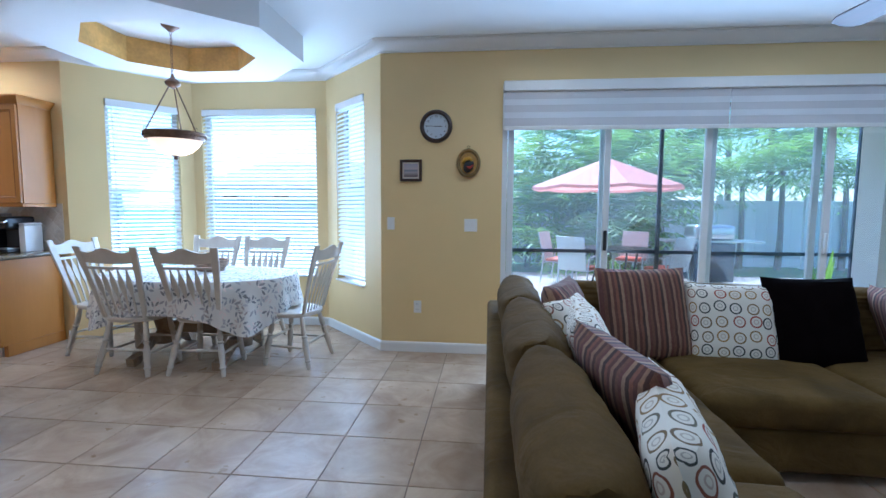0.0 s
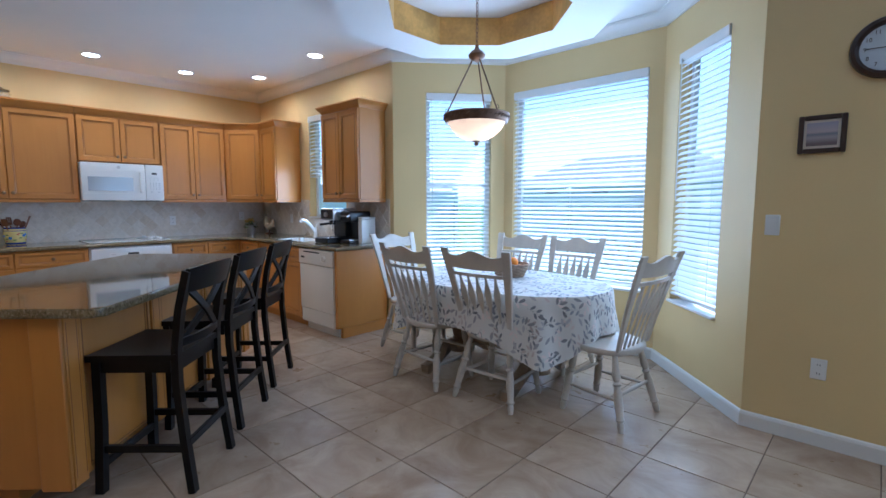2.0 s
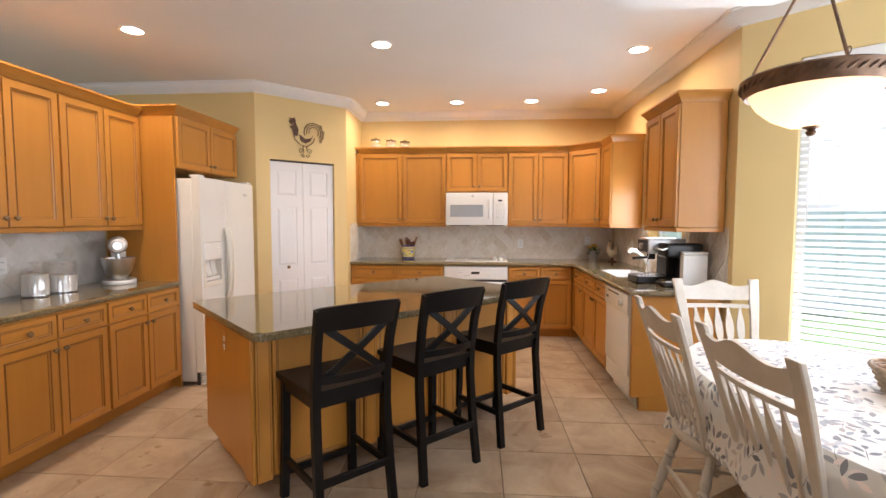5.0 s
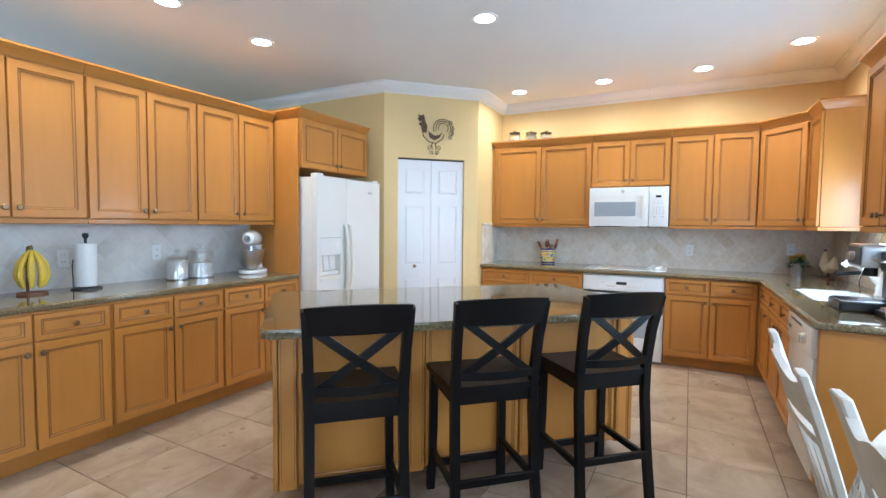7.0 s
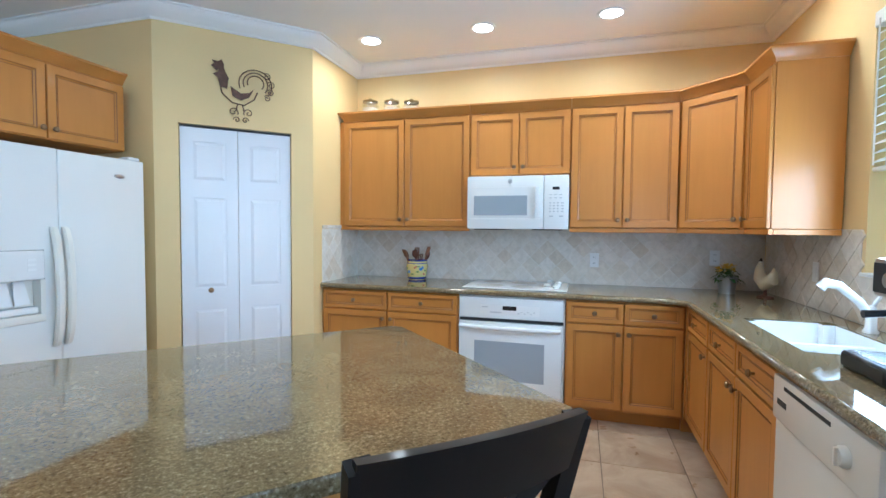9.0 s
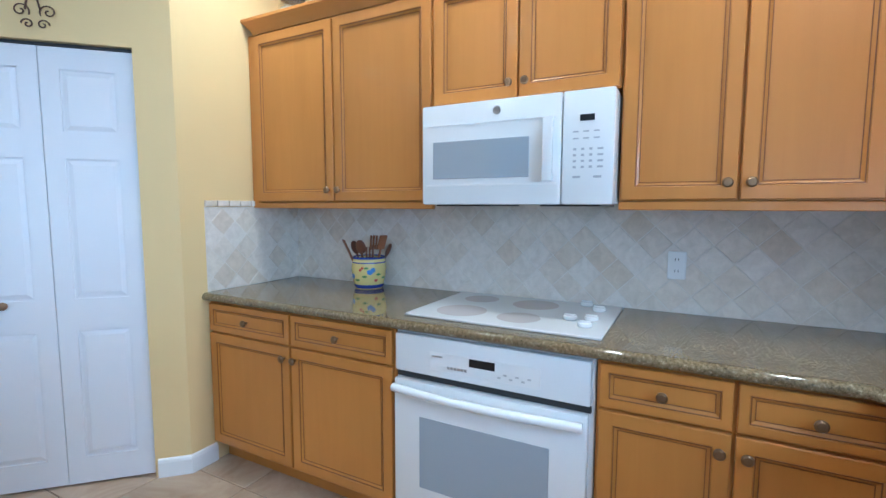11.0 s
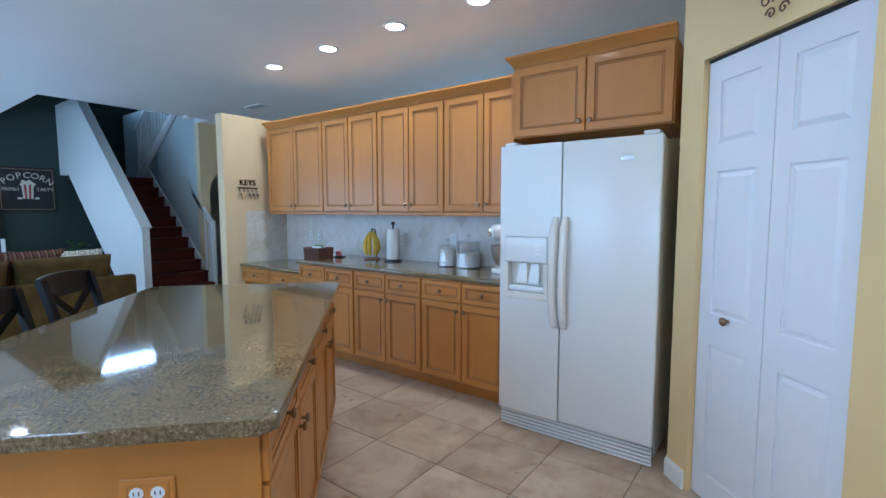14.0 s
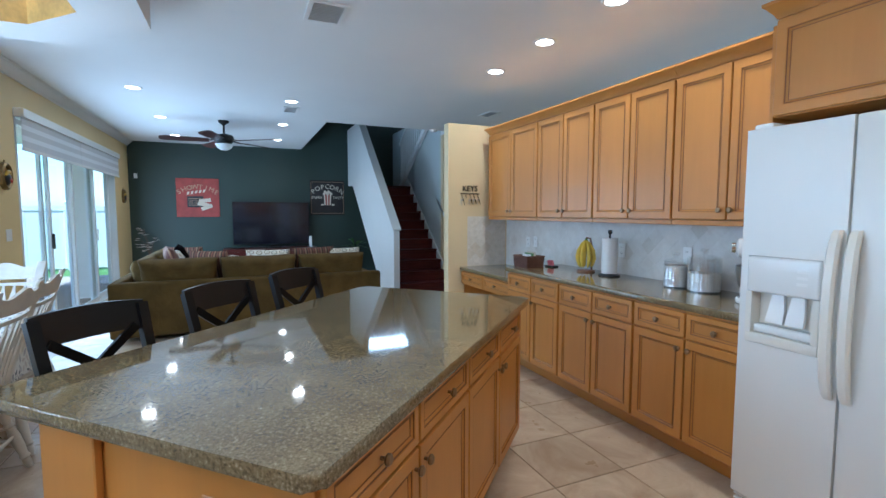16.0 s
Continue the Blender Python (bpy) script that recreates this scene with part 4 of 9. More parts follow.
# sink and faucet
t = thing("kitchen_sink", pose(SINK[0], SINK[1], 0.905), "white undermount double sink", "sink")
bm = bmesh.new()
sw, sd = SINK[2] - SINK[0], SINK[3] - SINK[1]
box(bm, 0.001, 0.001, -0.20, sw - 0.001, sd - 0.001, -0.006)
for f in [f for f in bm.faces if f.normal.z > 0.9 or all(abs(v.co.z + 0.006) < 1e-4 for v in f.verts)]:
    bm.faces.remove(f)
bmesh.ops.bevel(bm, geom=[e for e in bm.edges if len(e.link_faces) == 2], offset=0.05, segments=4, affect="EDGES")
part("basin", bm, M_WHITE, t)
bm = bmesh.new()
box(bm, sw * 0.55, 0.012, -0.15, sw * 0.55 + 0.02, sd - 0.012, -0.03, 0.008, 2)
part("divider", bm, M_WHITE, t)
t = thing("kitchen_faucet", pose(-5.28, 4.265, 0.905), "white pull-out kitchen faucet", "faucet")
bm = bmesh.new()
lathe(bm, [(0.03, 0), (0.03, 0.008), (0.022, 0.02), (0.02, 0.10), (0.016, 0.12), (0, 0.125)])
part("body", bm, M_WHITE, t)
bm = bmesh.new()
tube(bm, [(0, 0, 0.07), (0, -0.05, 0.14), (-0.01, -0.12, 0.205), (-0.015, -0.17, 0.215), (-0.018, -0.19, 0.19)], [0.018, 0.018, 0.020, 0.024, 0.022], 12)
part("spout", bm, M_WHITE, t)
bm = bmesh.new()
tube(bm, [(0, 0.0, 0.11), (0.03, 0.01, 0.16), (0.05, 0.02, 0.185)], [0.009, 0.008, 0.006], 8)
part("lever", bm, M_WHITE, t)

# cooktop
t = thing("cooktop", pose(-6.455, 2.548, 0.9055), "white glass electric cooktop with five knobs", "cooktop")
bm = bmesh.new()
box(bm, -0.27, -0.385, 0.0, 0.275, 0.385, 0.009, 0.003)
M_GLASSTOP = mottled("white ceramic glass", (0.62, 0.62, 0.61), 0.12, 0.02, 3, 200, 0.0, 0.001)
part("glass_top", bm, M_GLASSTOP, t)
M_BURNER = material("grey burner ring", (0.47, 0.43, 0.40), 0.12)
for x, y, r in ((0.12, -0.20, 0.105), (-0.14, -0.22, 0.08), (0.13, 0.05, 0.085), (-0.13, 0.04, 0.10)):
    bm = bmesh.new()
    lathe(bm, [(0, 0.0093), (r, 0.0093), (r, 0.0097), (0, 0.0098)], (x, y, 0), 36)
    part("burner", bm, M_BURNER, t)
for x, y in ((-0.225, 0.24), (-0.138, 0.307), (0.06, 0.233), (0.036, 0.308), (0.143, 0.304)):
    bm = bmesh.new()
    lathe(bm, [(0.024, 0.009), (0.027, 0.013), (0.026, 0.023), (0.020, 0.026), (0, 0.027)], (x, y, 0), 20)
    box(bm, x - 0.005, y - 0.022, 0.025, x + 0.005, y + 0.022, 0.031, 0.002)
    part("control_knob", bm, M_WHITE, t)

# ---- long south counter ----
YSB, YSU = 0.055, -0.235
south_b = lambda x: pose(x, YSB, 0, 0, 0, 180)
south_u = lambda x: pose(x, YSU, 0, 0, 0, 180)
for x, w in ((-3.447, 0.752), (-2.686, 0.759), (-1.922, 0.762)):
    base_cabinet(south_b(x), w, "honey maple base cabinet in the long counter run", depth=0.61)
slab("countertop", [(-4.199, YS + 0.002), (-1.90, YS + 0.002), (-1.90, YSB + 0.03), (-4.199, YSB + 0.03)], "speckled granite worktop of the long counter")
t = thing("desk_drawer_unit", pose(-0.86, YSB - 0.03, 0, 0, 0, 180), "honey maple desk drawers under a lowered worktop", "desk")
bm = bmesh.new()
box(bm, 0, 0, 0.60, 1.058, 0.58, 0.755, 0.002)
box(bm, 0, 0.02, 0.0, 0.02, 0.58, 0.60)
box(bm, 1.038, 0.02, 0.0, 1.058, 0.58, 0.60)
part("body", bm, M_MAPLE, t)
for k in range(2):
    panel_front("drawer", t, 0.01 + 0.524 * k, 0.615, 0.524 + 0.524 * k, 0.745, (0.267 + 0.524 * k, 0.68), rail=0.03)
slab("desktop", [(-1.8985, YS + 0.002), (-0.853, YS + 0.002), (-0.853, YSB), (-1.8985, YSB)], "granite desk top below the worktop", z1=0.795)
x = -1.02
for k, w in enumerate((0.935, 0.757, 0.741, 0.747)):
    upper_cabinet(south_u(x), w - 0.002, "honey maple wall cabinet with two tall doors", ends=(k == 0, False))
    x -= w
t = thing("tall_panel", pose(-4.208, 0.06, 0, 0, 0, 180), "tall honey maple panel beside the refrigerator", "cabinet panel")
bm = bmesh.new()
box(bm, 0, 0, 0, 0.02, 0.61, 2.262, 0.002)
part("panel", bm, M_MAPLE, t)
t = upper_cabinet(pose(-4.232, 0.065, 0, 0, 0, 180), 0.955, "honey maple cabinet above the refrigerator", z0=1.845, z1=2.285, depth=0.61, ends=(True, False), rail=False)

# refrigerator
t = thing("refrigerator", pose(-4.243, 0.25, 0, 0, 0, 180), "white side-by-side refrigerator with an ice dispenser", "refrigerator")
w, h = 0.932, 1.772
bm = bmesh.new()
box(bm, 0.004, 0.075, 0.03, w - 0.004, 0.78, h - 0.012, 0.006)
part("body", bm, M_FRIDGE, t)
split = 0.398
bm = bmesh.new()
DX0, DX1, DZ0, DZ1 = 0.032, 0.322, 0.835, 1.222
for q in ((0.0, DX0, 0.115, h), (DX1, split - 0.003, 0.115, h), (DX0, DX1, 0.115, DZ0), (DX0, DX1, DZ1, h)):
    box(bm, q[0], 0.0, q[2], q[1], 0.07, q[3])
bmesh.ops.remove_doubles(bm, verts=bm.verts, dist=1e-5)
freezer = part("freezer_door", bm, M_FRIDGE, t, smooth=False)
bm = bmesh.new()
box(bm, split + 0.003, 0.0, 0.115, w, 0.07, h, 0.012, 3)
fresh = part("fridge_door", bm, M_FRIDGE, t)
bm = bmesh.new()
box(bm, DX0, 0.055, DZ0, DX1, 0.069, DZ1)
box(bm, DX0, -0.006, DZ0 + 0.001, DX1, 0.054, DZ0 + 0.045, 0.006, 2)
box(bm, DX0, -0.006, DZ0 + 0.045, DX0 + 0.025, 0.054, DZ1 - 0.16)
box(bm, DX1 - 0.025, -0.006, DZ0 + 0.045, DX1, 0.054, DZ1 - 0.16)
disp = part("dispenser", bm, M_ALMOND, freezer, "bisque ice and water dispenser")
bm = bmesh.new()
box(bm, DX0, -0.008, DZ1 - 0.16, DX1, 0.054, DZ1 - 0.002, 0.012, 3)
M_GLOSSPANEL = material("glossy white control panel", (0.78, 0.78, 0.76), 0.12)
part("control_panel", bm, M_GLOSSPANEL, disp, "glossy white control panel")
bm = bmesh.new()
box(bm, DX0 + 0.026, 0.006, DZ0 + 0.046, DX1 - 0.026, 0.0545, DZ0 + 0.085, 0.016, 4)
part("drip_tray", bm, M_WHITE, disp)
for x in (0.112, 0.192):
    bm = bmesh.new()
    for z, hw, y0 in ((DZ0 + 0.10, 0.036, 0.012), (DZ0 + 0.15, 0.033, 0.026), (DZ1 - 0.165, 0.024, 0.038)):
        for dx, dy in ((-hw, 0), (hw, 0), (hw, 0.014), (-hw, 0.014)):
            bm.verts.new((x + 0.03 + dx, y0 + dy, z))
    bm.verts.ensure_lookup_table()
    for a in (0, 4):
        for k in range(4):
            bm.faces.new([bm.verts[q] for q in (a + k, a + (k + 1) % 4, a + 4 + (k + 1) % 4, a + 4 + k)])
    bm.faces.new([bm.verts[q] for q in (3, 2, 1, 0)])
    bm.faces.new([bm.verts[q] for q in (8, 9, 10, 11)])
    part("paddle", bm, M_WHITE, disp)
for k in range(3):
    bm = bmesh.new()
    box(bm, DX1 - 0.085, -0.0095, DZ1 - 0.058 - 0.026 * k, DX1 - 0.045, -0.0082, DZ1 - 0.046 - 0.026 * k)
    part("button", bm, M_OUTLET, disp)
for x, pp in ((split - 0.030, freezer), (split + 0.030, fresh)):
    bm = bmesh.new()
    rows = []
    for z, out, hw in ((1.345, 0.002, 0.016), (1.33, 0.016, 0.019), (1.27, 0.034, 0.021), (1.15, 0.048, 0.021), (1.0, 0.053, 0.021), (0.86, 0.048, 0.021), (0.76, 0.034, 0.021), (0.70, 0.016, 0.019), (0.685, 0.002, 0.016)):
        ring = [(-hw, -out + 0.012), (-hw, -out), (-hw * 0.6, -out - 0.010), (hw * 0.6, -out - 0.010), (hw, -out), (hw, -out + 0.012)]
        rows.append([bm.verts.new((x + dx, min(dy, 0.004), z)) for dx, dy in ring])
    for a, b in zip(rows, rows[1:]):
        for k in range(6):
            bm.faces.new((a[k], a[(k + 1) % 6], b[(k + 1) % 6], b[k]))
    bm.faces.new(rows[0])
    bm.faces.new(rows[-1][::-1])
    part("handle", bm, M_ALMOND, pp, "bisque moulded handle")
bm = bmesh.new()
lathe(bm, [(0.001, 0), (0.028, 0.0), (0.028, 0.003), (0.02, 0.004), (0, 0.0041)], m=pose(0.76, -0.0005, 1.66, 90) @ Matrix.Diagonal((1.2, 0.5, 1, 1)), n=24)
part("badge", bm, M_STEEL, fresh)
# dark plate: the shade between the grille slats as colour
bm = bmesh.new()
box(bm, 0.01, 0.045, 0.0, w - 0.01, 0.0745, 0.112)
grille = part("grille", bm, M_SLOT, t, "dark plate for the shade behind white slats", smooth=False)
for k in range(5):
    bm = bmesh.new()
    box(bm, 0.006, 0.012, 0.004 + 0.022 * k, w - 0.006, 0.0445, 0.016 + 0.022 * k, 0.003)
    part("slat", bm, M_WHITE, grille, "white plastic slat")
for x in (0.02, w - 0.10):
    bm = bmesh.new()
    box(bm, x, 0.01, h, x + 0.08, 0.10, h + 0.022, 0.006)
    part("hinge_cover", bm, M_WHITE, t)

# pantry bifold door
dv = (Vector(PANTRY_B) - Vector(PANTRY_A)).normalized()
pp = Vector(PANTRY_A) + dv * 0.152
t = tagged(new("door_2"), "white six-panel bifold pantry door, closed", "door", kind="structure")
t.matrix_basis = pose(pp.x, pp.y, 0.012, 0, 0, 135)
M_DOOR = mottled("white moulded door", (0.78, 0.79, 0.82), 0.35, 0.015, 2, 160, 0.1, 0.001)


def bifold_leaf(parent, x0, x1):
    """A moulded leaf facing -y with three raised fields."""
    bm = bmesh.new()
    z1 = 2.035
    fields = [(0.13, 0.75), (0.90, 1.545), (1.665, 1.94)]
    e = 0.075
    zs = [0.0]
    for a, b in fields:
        zs += [a, b]
    zs.append(z1)
    box(bm, x0, 0.036, 0, x1, 0.062, z1)
    for k in range(0, len(zs), 2):
        box(bm, x0, 0.028, zs[k], x1, 0.0365, zs[k + 1])
    for a, b in fields:
        box(bm, x0, 0.028, a, x0 + e, 0.0365, b)
        box(bm, x1 - e, 0.028, a, x1, 0.0365, b)
        s = 0.028
        X0, X1, A, B = x0 + e, x1 - e, a, b
        q0 = [bm.verts.new(p) for p in ((X0 + 0.008, 0.0358, A + 0.008), (X1 - 0.008, 0.0358, A + 0.008), (X1 - 0.008, 0.0358, B - 0.008), (X0 + 0.008, 0.0358, B - 0.008))]
        q1 = [bm.verts.new(p) for p in ((X0 + s, 0.0285, A + s), (X1 - s, 0.0285, A + s), (X1 - s, 0.0285, B - s), (X0 + s, 0.0285, B - s))]
        for k in range(4):
            bm.faces.new((q0[k], q0[(k + 1) % 4], q1[(k + 1) % 4], q1[k]))
        bm.faces.new(q1)
    return part("leaf", bm, M_DOOR, parent, smooth=False)


lf = bifold_leaf(t, 0.002, 0.370)
bifold_leaf(t, 0.374, 0.742)
bm = bmesh.new()
lathe(bm, [(0.008, 0), (0.008, 0.015), (0.018, 0.022), (0.019, 0.030), (0.012, 0.036), (0, 0.037)], m=pose(0.185, 0.028, 0.885, 90), n=16)
part("door_knob", bm, M_KNOB, lf, "dark bronze knob")
bm = bmesh.new()
box(bm, 0.0, 0.025, 2.038, 0.744, 0.07, 2.05)
part("track", bm, M_SLOT, t)

# ---- island, set at 45 degrees ----
SQ = math.sqrt(0.5)
ISL = pose(0, 0, 0, 0, 0, -45)   # local x: towards the south-east end, local y: towards the stools
S0, S1, W0, W1 = -4.935, -2.872, -1.80, -0.65
bm = bmesh.new()
CR = 0.035
corners = []
for cx, cy, a0 in ((S0 + CR, W0 + CR, 180), (S1 - CR, W0 + CR, 270), (S1 - CR, W1 - CR, 0), (S0 + CR, W1 - CR, 90)):
    corners += [(cx + CR * math.cos(radians(a0 + 18 * k)), cy + CR * math.sin(radians(a0 + 18 * k))) for k in range(6)]
prism(bm, corners, 0.865, 0.905, 0.013, 3)
solid("island_countertop", bm, M_GRANITE, "large polished speckled granite island top", "countertop", m=ISL)
B0, B1, D0, D1 = S0 + 0.07, S1 - 0.06, W0 + 0.035, W1 - 0.22
isl = thing("kitchen_island", ISL @ pose(B0, D0, 0), "honey maple kitchen island set at an angle", "kitchen island")
L, D = B1 - B0, D1 - D0
bm = bmesh.new()
box(bm, 0, 0.02, 0.10, L, D, 0.864, 0.002)
part("body", bm, M_MAPLE, isl)
bm = bmesh.new()
box(bm, 0.05, 0.09, 0, L - 0.05, D - 0.26, 0.099)
part("toe_kick", bm, M_MAPLE_H, isl)
# kitchen side doors and drawers
n = 4
s = (L - 0.01 * (n + 1)) / n
fr = 0.02
for k in range(n):
    x0 = 0.01 + k * (s + 0.01)
    for nm, z0, z1, kn in (("drawer", 0.705, 0.852, (x0 + s / 2, 0.78)), ("door", 0.115, 0.695, (x0 + (s - 0.03 if k % 2 == 0 else 0.03), 0.64))):
        f = panel_front(nm, isl, x0, z0, x0 + s, z1, kn, rail=0.03 if nm == "drawer" else 0.047)
        f.matrix_basis = pose(0, fr, 0)
# stool side panels and pilasters
for k in range(3):
    w3 = (L - 0.36) / 3
    x0 = 0.09 + k * (w3 + 0.09)
    f = panel_front("back_panel", isl, -(x0 + w3), 0.12, -x0, 0.85, rail=0.02)
    f.matrix_basis = pose(0, D, 0, 0, 0, 180)
for k in range(4):
    x0 = (L - 0.086) * k / 3
    bm = bmesh.new()
    box(bm, x0 + 0.003, D, 0.10, x0 + 0.083, D + 0.028, 0.862, 0.003)
    pl = part("pilaster", bm, M_MAPLE, isl)
    bm = bmesh.new()
    for g in (0.014, 0.072):
        box(bm, x0 + g - 0.0016, D + 0.0275, 0.14, x0 + g + 0.0016, D + 0.0286, 0.83)
    part("flute", bm, M_GLAZE, pl)
bm = bmesh.new()
box(bm, -0.026, D - 0.20, 0.10, -0.0005, D + 0.028, 0.862, 0.004)
part("end_post", bm, M_MAPLE, isl)
bm = bmesh.new()
box(bm, L + 0.0005, D - 0.10, 0.10, L + 0.022, D + 0.028, 0.862, 0.004)
part("end_post", bm, M_MAPLE, isl)
# end outlets
def outlet(m, label="white duplex outlet", plate=M_OUTLET, w=0.07, h=0.115, n=1, group="outlets", toggles=0):
    t = thing("wall_switch" if toggles else "power_outlet", m, label, "switch" if toggles else "outlet", group)
    bm = bmesh.new()
    box(bm, -w / 2, -0.006, -h / 2, w / 2, -0.0005, h / 2, 0.003)
    pl = part("plate", bm, plate, t)
    if toggles:
        for k in range(toggles):
            bm = bmesh.new()
            x = (k - (toggles - 1) / 2) * 0.045
            box(bm, x - 0.016, -0.0085, -0.032, x + 0.016, -0.006, 0.032, 0.002)
            part("rocker", bm, M_OUTLET, t)
        return t
    horizontal = w > h
    if plate is M_MAPLE:
        bm = bmesh.new()
        ring_frame(bm, -w / 2 + 0.012, -h / 2 + 0.012, w / 2 - 0.012, h / 2 - 0.012, 0.006, -0.0085, -0.006)
        part("plate_rim", bm, M_MAPLE_H, t)
    for s_ in (-0.024, 0.024):
        bm = bmesh.new()
        dx, dz = (s_, 0) if horizontal else (0, s_)
        lathe(bm, [(0.016, 0), (0.016, 0.002), (0, 0.0021)], m=pose(dx, -0.006, dz, 90), n=16)
        part("socket", bm, M_OUTLET, t)
        bm = bmesh.new()
        for q in (-0.006, 0.006):
            box(bm, dx + q - 0.0012, -0.0092, dz - 0.004, dx + q + 0.0012, -0.0079, dz + 0.006)
        part("slots", bm, M_SLOT, t)
    return t


outlet(ISL @ pose(B0 - 0.0, D0 + 0.28, 0.711, 0, 0, -90), "wooden outlet plate with a duplex outlet on the island end", M_MAPLE, 0.125, 0.075)
outlet(ISL @ pose(B1 + 0.0, D0 + 0.45, 0.725, 0, 0, 90), "upright wooden outlet plate on the island end", M_MAPLE, 0.078, 0.125)


# ---- dinette ----
def turned_leg(bm, a, b, r=0.021):
    """A turned leg from the seat at a to the floor at b."""
    a, b = Vector(a), Vector(b)
    prof = [(0.0, 0.75), (0.12, 0.85), (0.22, 1.0), (0.30, 1.15), (0.36, 0.8), (0.39, 1.3), (0.42, 0.85), (0.55, 1.25), (0.70, 1.15), (0.80, 0.95), (0.84, 1.3), (0.87, 0.85), (0.92, 1.0), (1.0, 0.72)]
    tube(bm, [a.lerp(b, t) for t, _ in prof], [r * k for _, k in prof], 10)


def windsor_chair(m):
    t = thing("dining_chair", m, "worn off-white arrow-back wooden dining chair at the table", "chair", "chairs round the table")
    bm = bmesh.new()
    out = []
    for k in range(28):
        a = 2 * math.pi * k / 28
        c, s = math.cos(a), math.sin(a)
        w = 0.225 + 0.012 * s
        out.append((math.copysign(abs(c) ** 0.75, c) * w, math.copysign(abs(s) ** 0.75, s) * 0.21))
    prism(bm, out, 0.425, 0.462, 0.012, 2)
    part("seat", bm, M_OFFWHITE, t)
    legs = (((-0.15, 0.13, 0.43), (-0.20, 0.19, 0)), ((0.15, 0.13, 0.43), (0.20, 0.19, 0)), ((-0.15, -0.13, 0.43), (-0.225, -0.23, 0)), ((0.15, -0.13, 0.43), (0.225, -0.23, 0)))
    for a, b in legs:
        bm = bmesh.new()
        turned_leg(bm, a, b)
        part("leg", bm, M_OFFWHITE, t)

    def on(i, z):
        a, b = Vector(legs[i][0]), Vector(legs[i][1])
        return b.lerp(a, z / 0.43)
    for i, j, z in ((0, 2, 0.17), (1, 3, 0.17), (2, 3, 0.20), (0, 1, 0.23)):
        bm = bmesh.new()
        a, b = on(i, z), on(j, z)
        tube(bm, [a, a.lerp(b, 0.3), a.lerp(b, 0.5), a.lerp(b, 0.7), b], [0.008, 0.011, 0.013, 0.011, 0.008], 8)
        part("stretcher", bm, M_OFFWHITE, t)

    def back(x, z):
        """A point of the leaning back at height z."""
        u = (z - 0.455) / 0.585
        return Vector((x * (0.175 + 0.06 * u) / 0.2, -0.165 - 0.128 * u - 0.037 * u * u, z))
    for s in (-1, 1):
        bm = bmesh.new()
        rows = []
        for k in range(9):
            z = 0.455 + 0.585 * k / 8
            p = back(0.2 * s, z)
            hw = 0.016 + 0.010 * math.sin(math.pi * min(1, k / 6) * 0.5) + (0.004 if k >= 6 else 0)
            rows.append([bm.verts.new(p + Vector((dx * hw, dy * 0.011, 0))) for dx, dy in ((-1, -1), (1, -1), (1, 1), (-1, 1))])
        for a, b in zip(rows, rows[1:]):
            for q in range(4):
                bm.faces.new((a[q], a[(q + 1) % 4], b[(q + 1) % 4], b[q]))
        bm.faces.new(rows[0][::-1])
        bm.faces.new(rows[-1])
        bmesh.ops.bevel(bm, geom=[e for e in bm.edges], offset=0.004, segments=1, affect="EDGES")
        part("back_post", bm, M_OFFWHITE, t)
    # crest rail with a wavy top
    bm = bmesh.new()
    cols = []
    for k in range(21):
        x = -0.19 + 0.38 * k / 20
        u = x / 0.19
        top = 1.005 + 0.020 * math.cos(u * math.pi * 1.5) * (1 - 0.2 * abs(u)) + 0.006
        low = 0.915 - 0.006 * math.cos(u * math.pi * 0.5)
        bow = -0.022 * (1 - u * u)
        col = []
        for z, dy in ((low, 0.009), (low, -0.009), (top, -0.009), (top, 0.009)):
            p = back(x, z)
            col.append(bm.verts.new((p.x, p.y + bow + dy, z)))
        cols.append(col)
    for a, b in zip(cols, cols[1:]):
        for q in range(4):
            bm.faces.new((a[q], a[(q + 1) % 4], b[(q + 1) % 4], b[q]))
    bm.faces.new(cols[0][::-1])
    bm.faces.new(cols[-1])
    part("crest_rail", bm, M_OFFWHITE, t)
    bm = bmesh.new()
    cols = []
    for k in range(13):
        x = -0.19 + 0.38 * k / 12
        bow = -0.022 * (1 - (x / 0.19) ** 2)
        col = []
        for z, dy in ((0.862, 0.008), (0.862, -0.008), (0.884, -0.008), (0.884, 0.008)):
            p = back(x, z)
            col.append(bm.verts.new((p.x, p.y + bow + dy, z)))
        cols.append(col)
    for a, b in zip(cols, cols[1:]):
        for q in range(4):
            bm.faces.new((a[q], a[(q + 1) % 4], b[(q + 1) % 4], b[q]))
    bm.faces.new(cols[0][::-1])
    bm.faces.new(cols[-1])
    part("back_rail", bm, M_OFFWHITE, t)
    for k in range(5):
        u = (k - 2) / 2
        bm = bmesh.new()
        rows = []
        for j in range(15):
            f = j / 14
            z = 0.458 + (0.863 - 0.458) * f
            p = back(0.125 * u, z)
            p.y += -0.022 * (1 - (u * 0.66) ** 2) * f
            hw = 0.0065 + (0.0175 * math.sin(math.pi * (f - 0.45) / 0.5) if 0.45 < f < 0.95 else 0) * (1.0 if f < 0.8 else 0.9)
            rows.append([bm.verts.new(p + Vector((dx * hw, dy * 0.005, 0))) for dx, dy in ((-1, -1), (1, -1), (1, 1), (-1, 1))])
        for a, b in zip(rows, rows[1:]):
            for q in range(4):
                bm.faces.new((a[q], a[(q + 1) % 4], b[(q + 1) % 4], b[q]))
        bm.faces.new(rows[0][::-1])
        bm.faces.new(rows[-1])
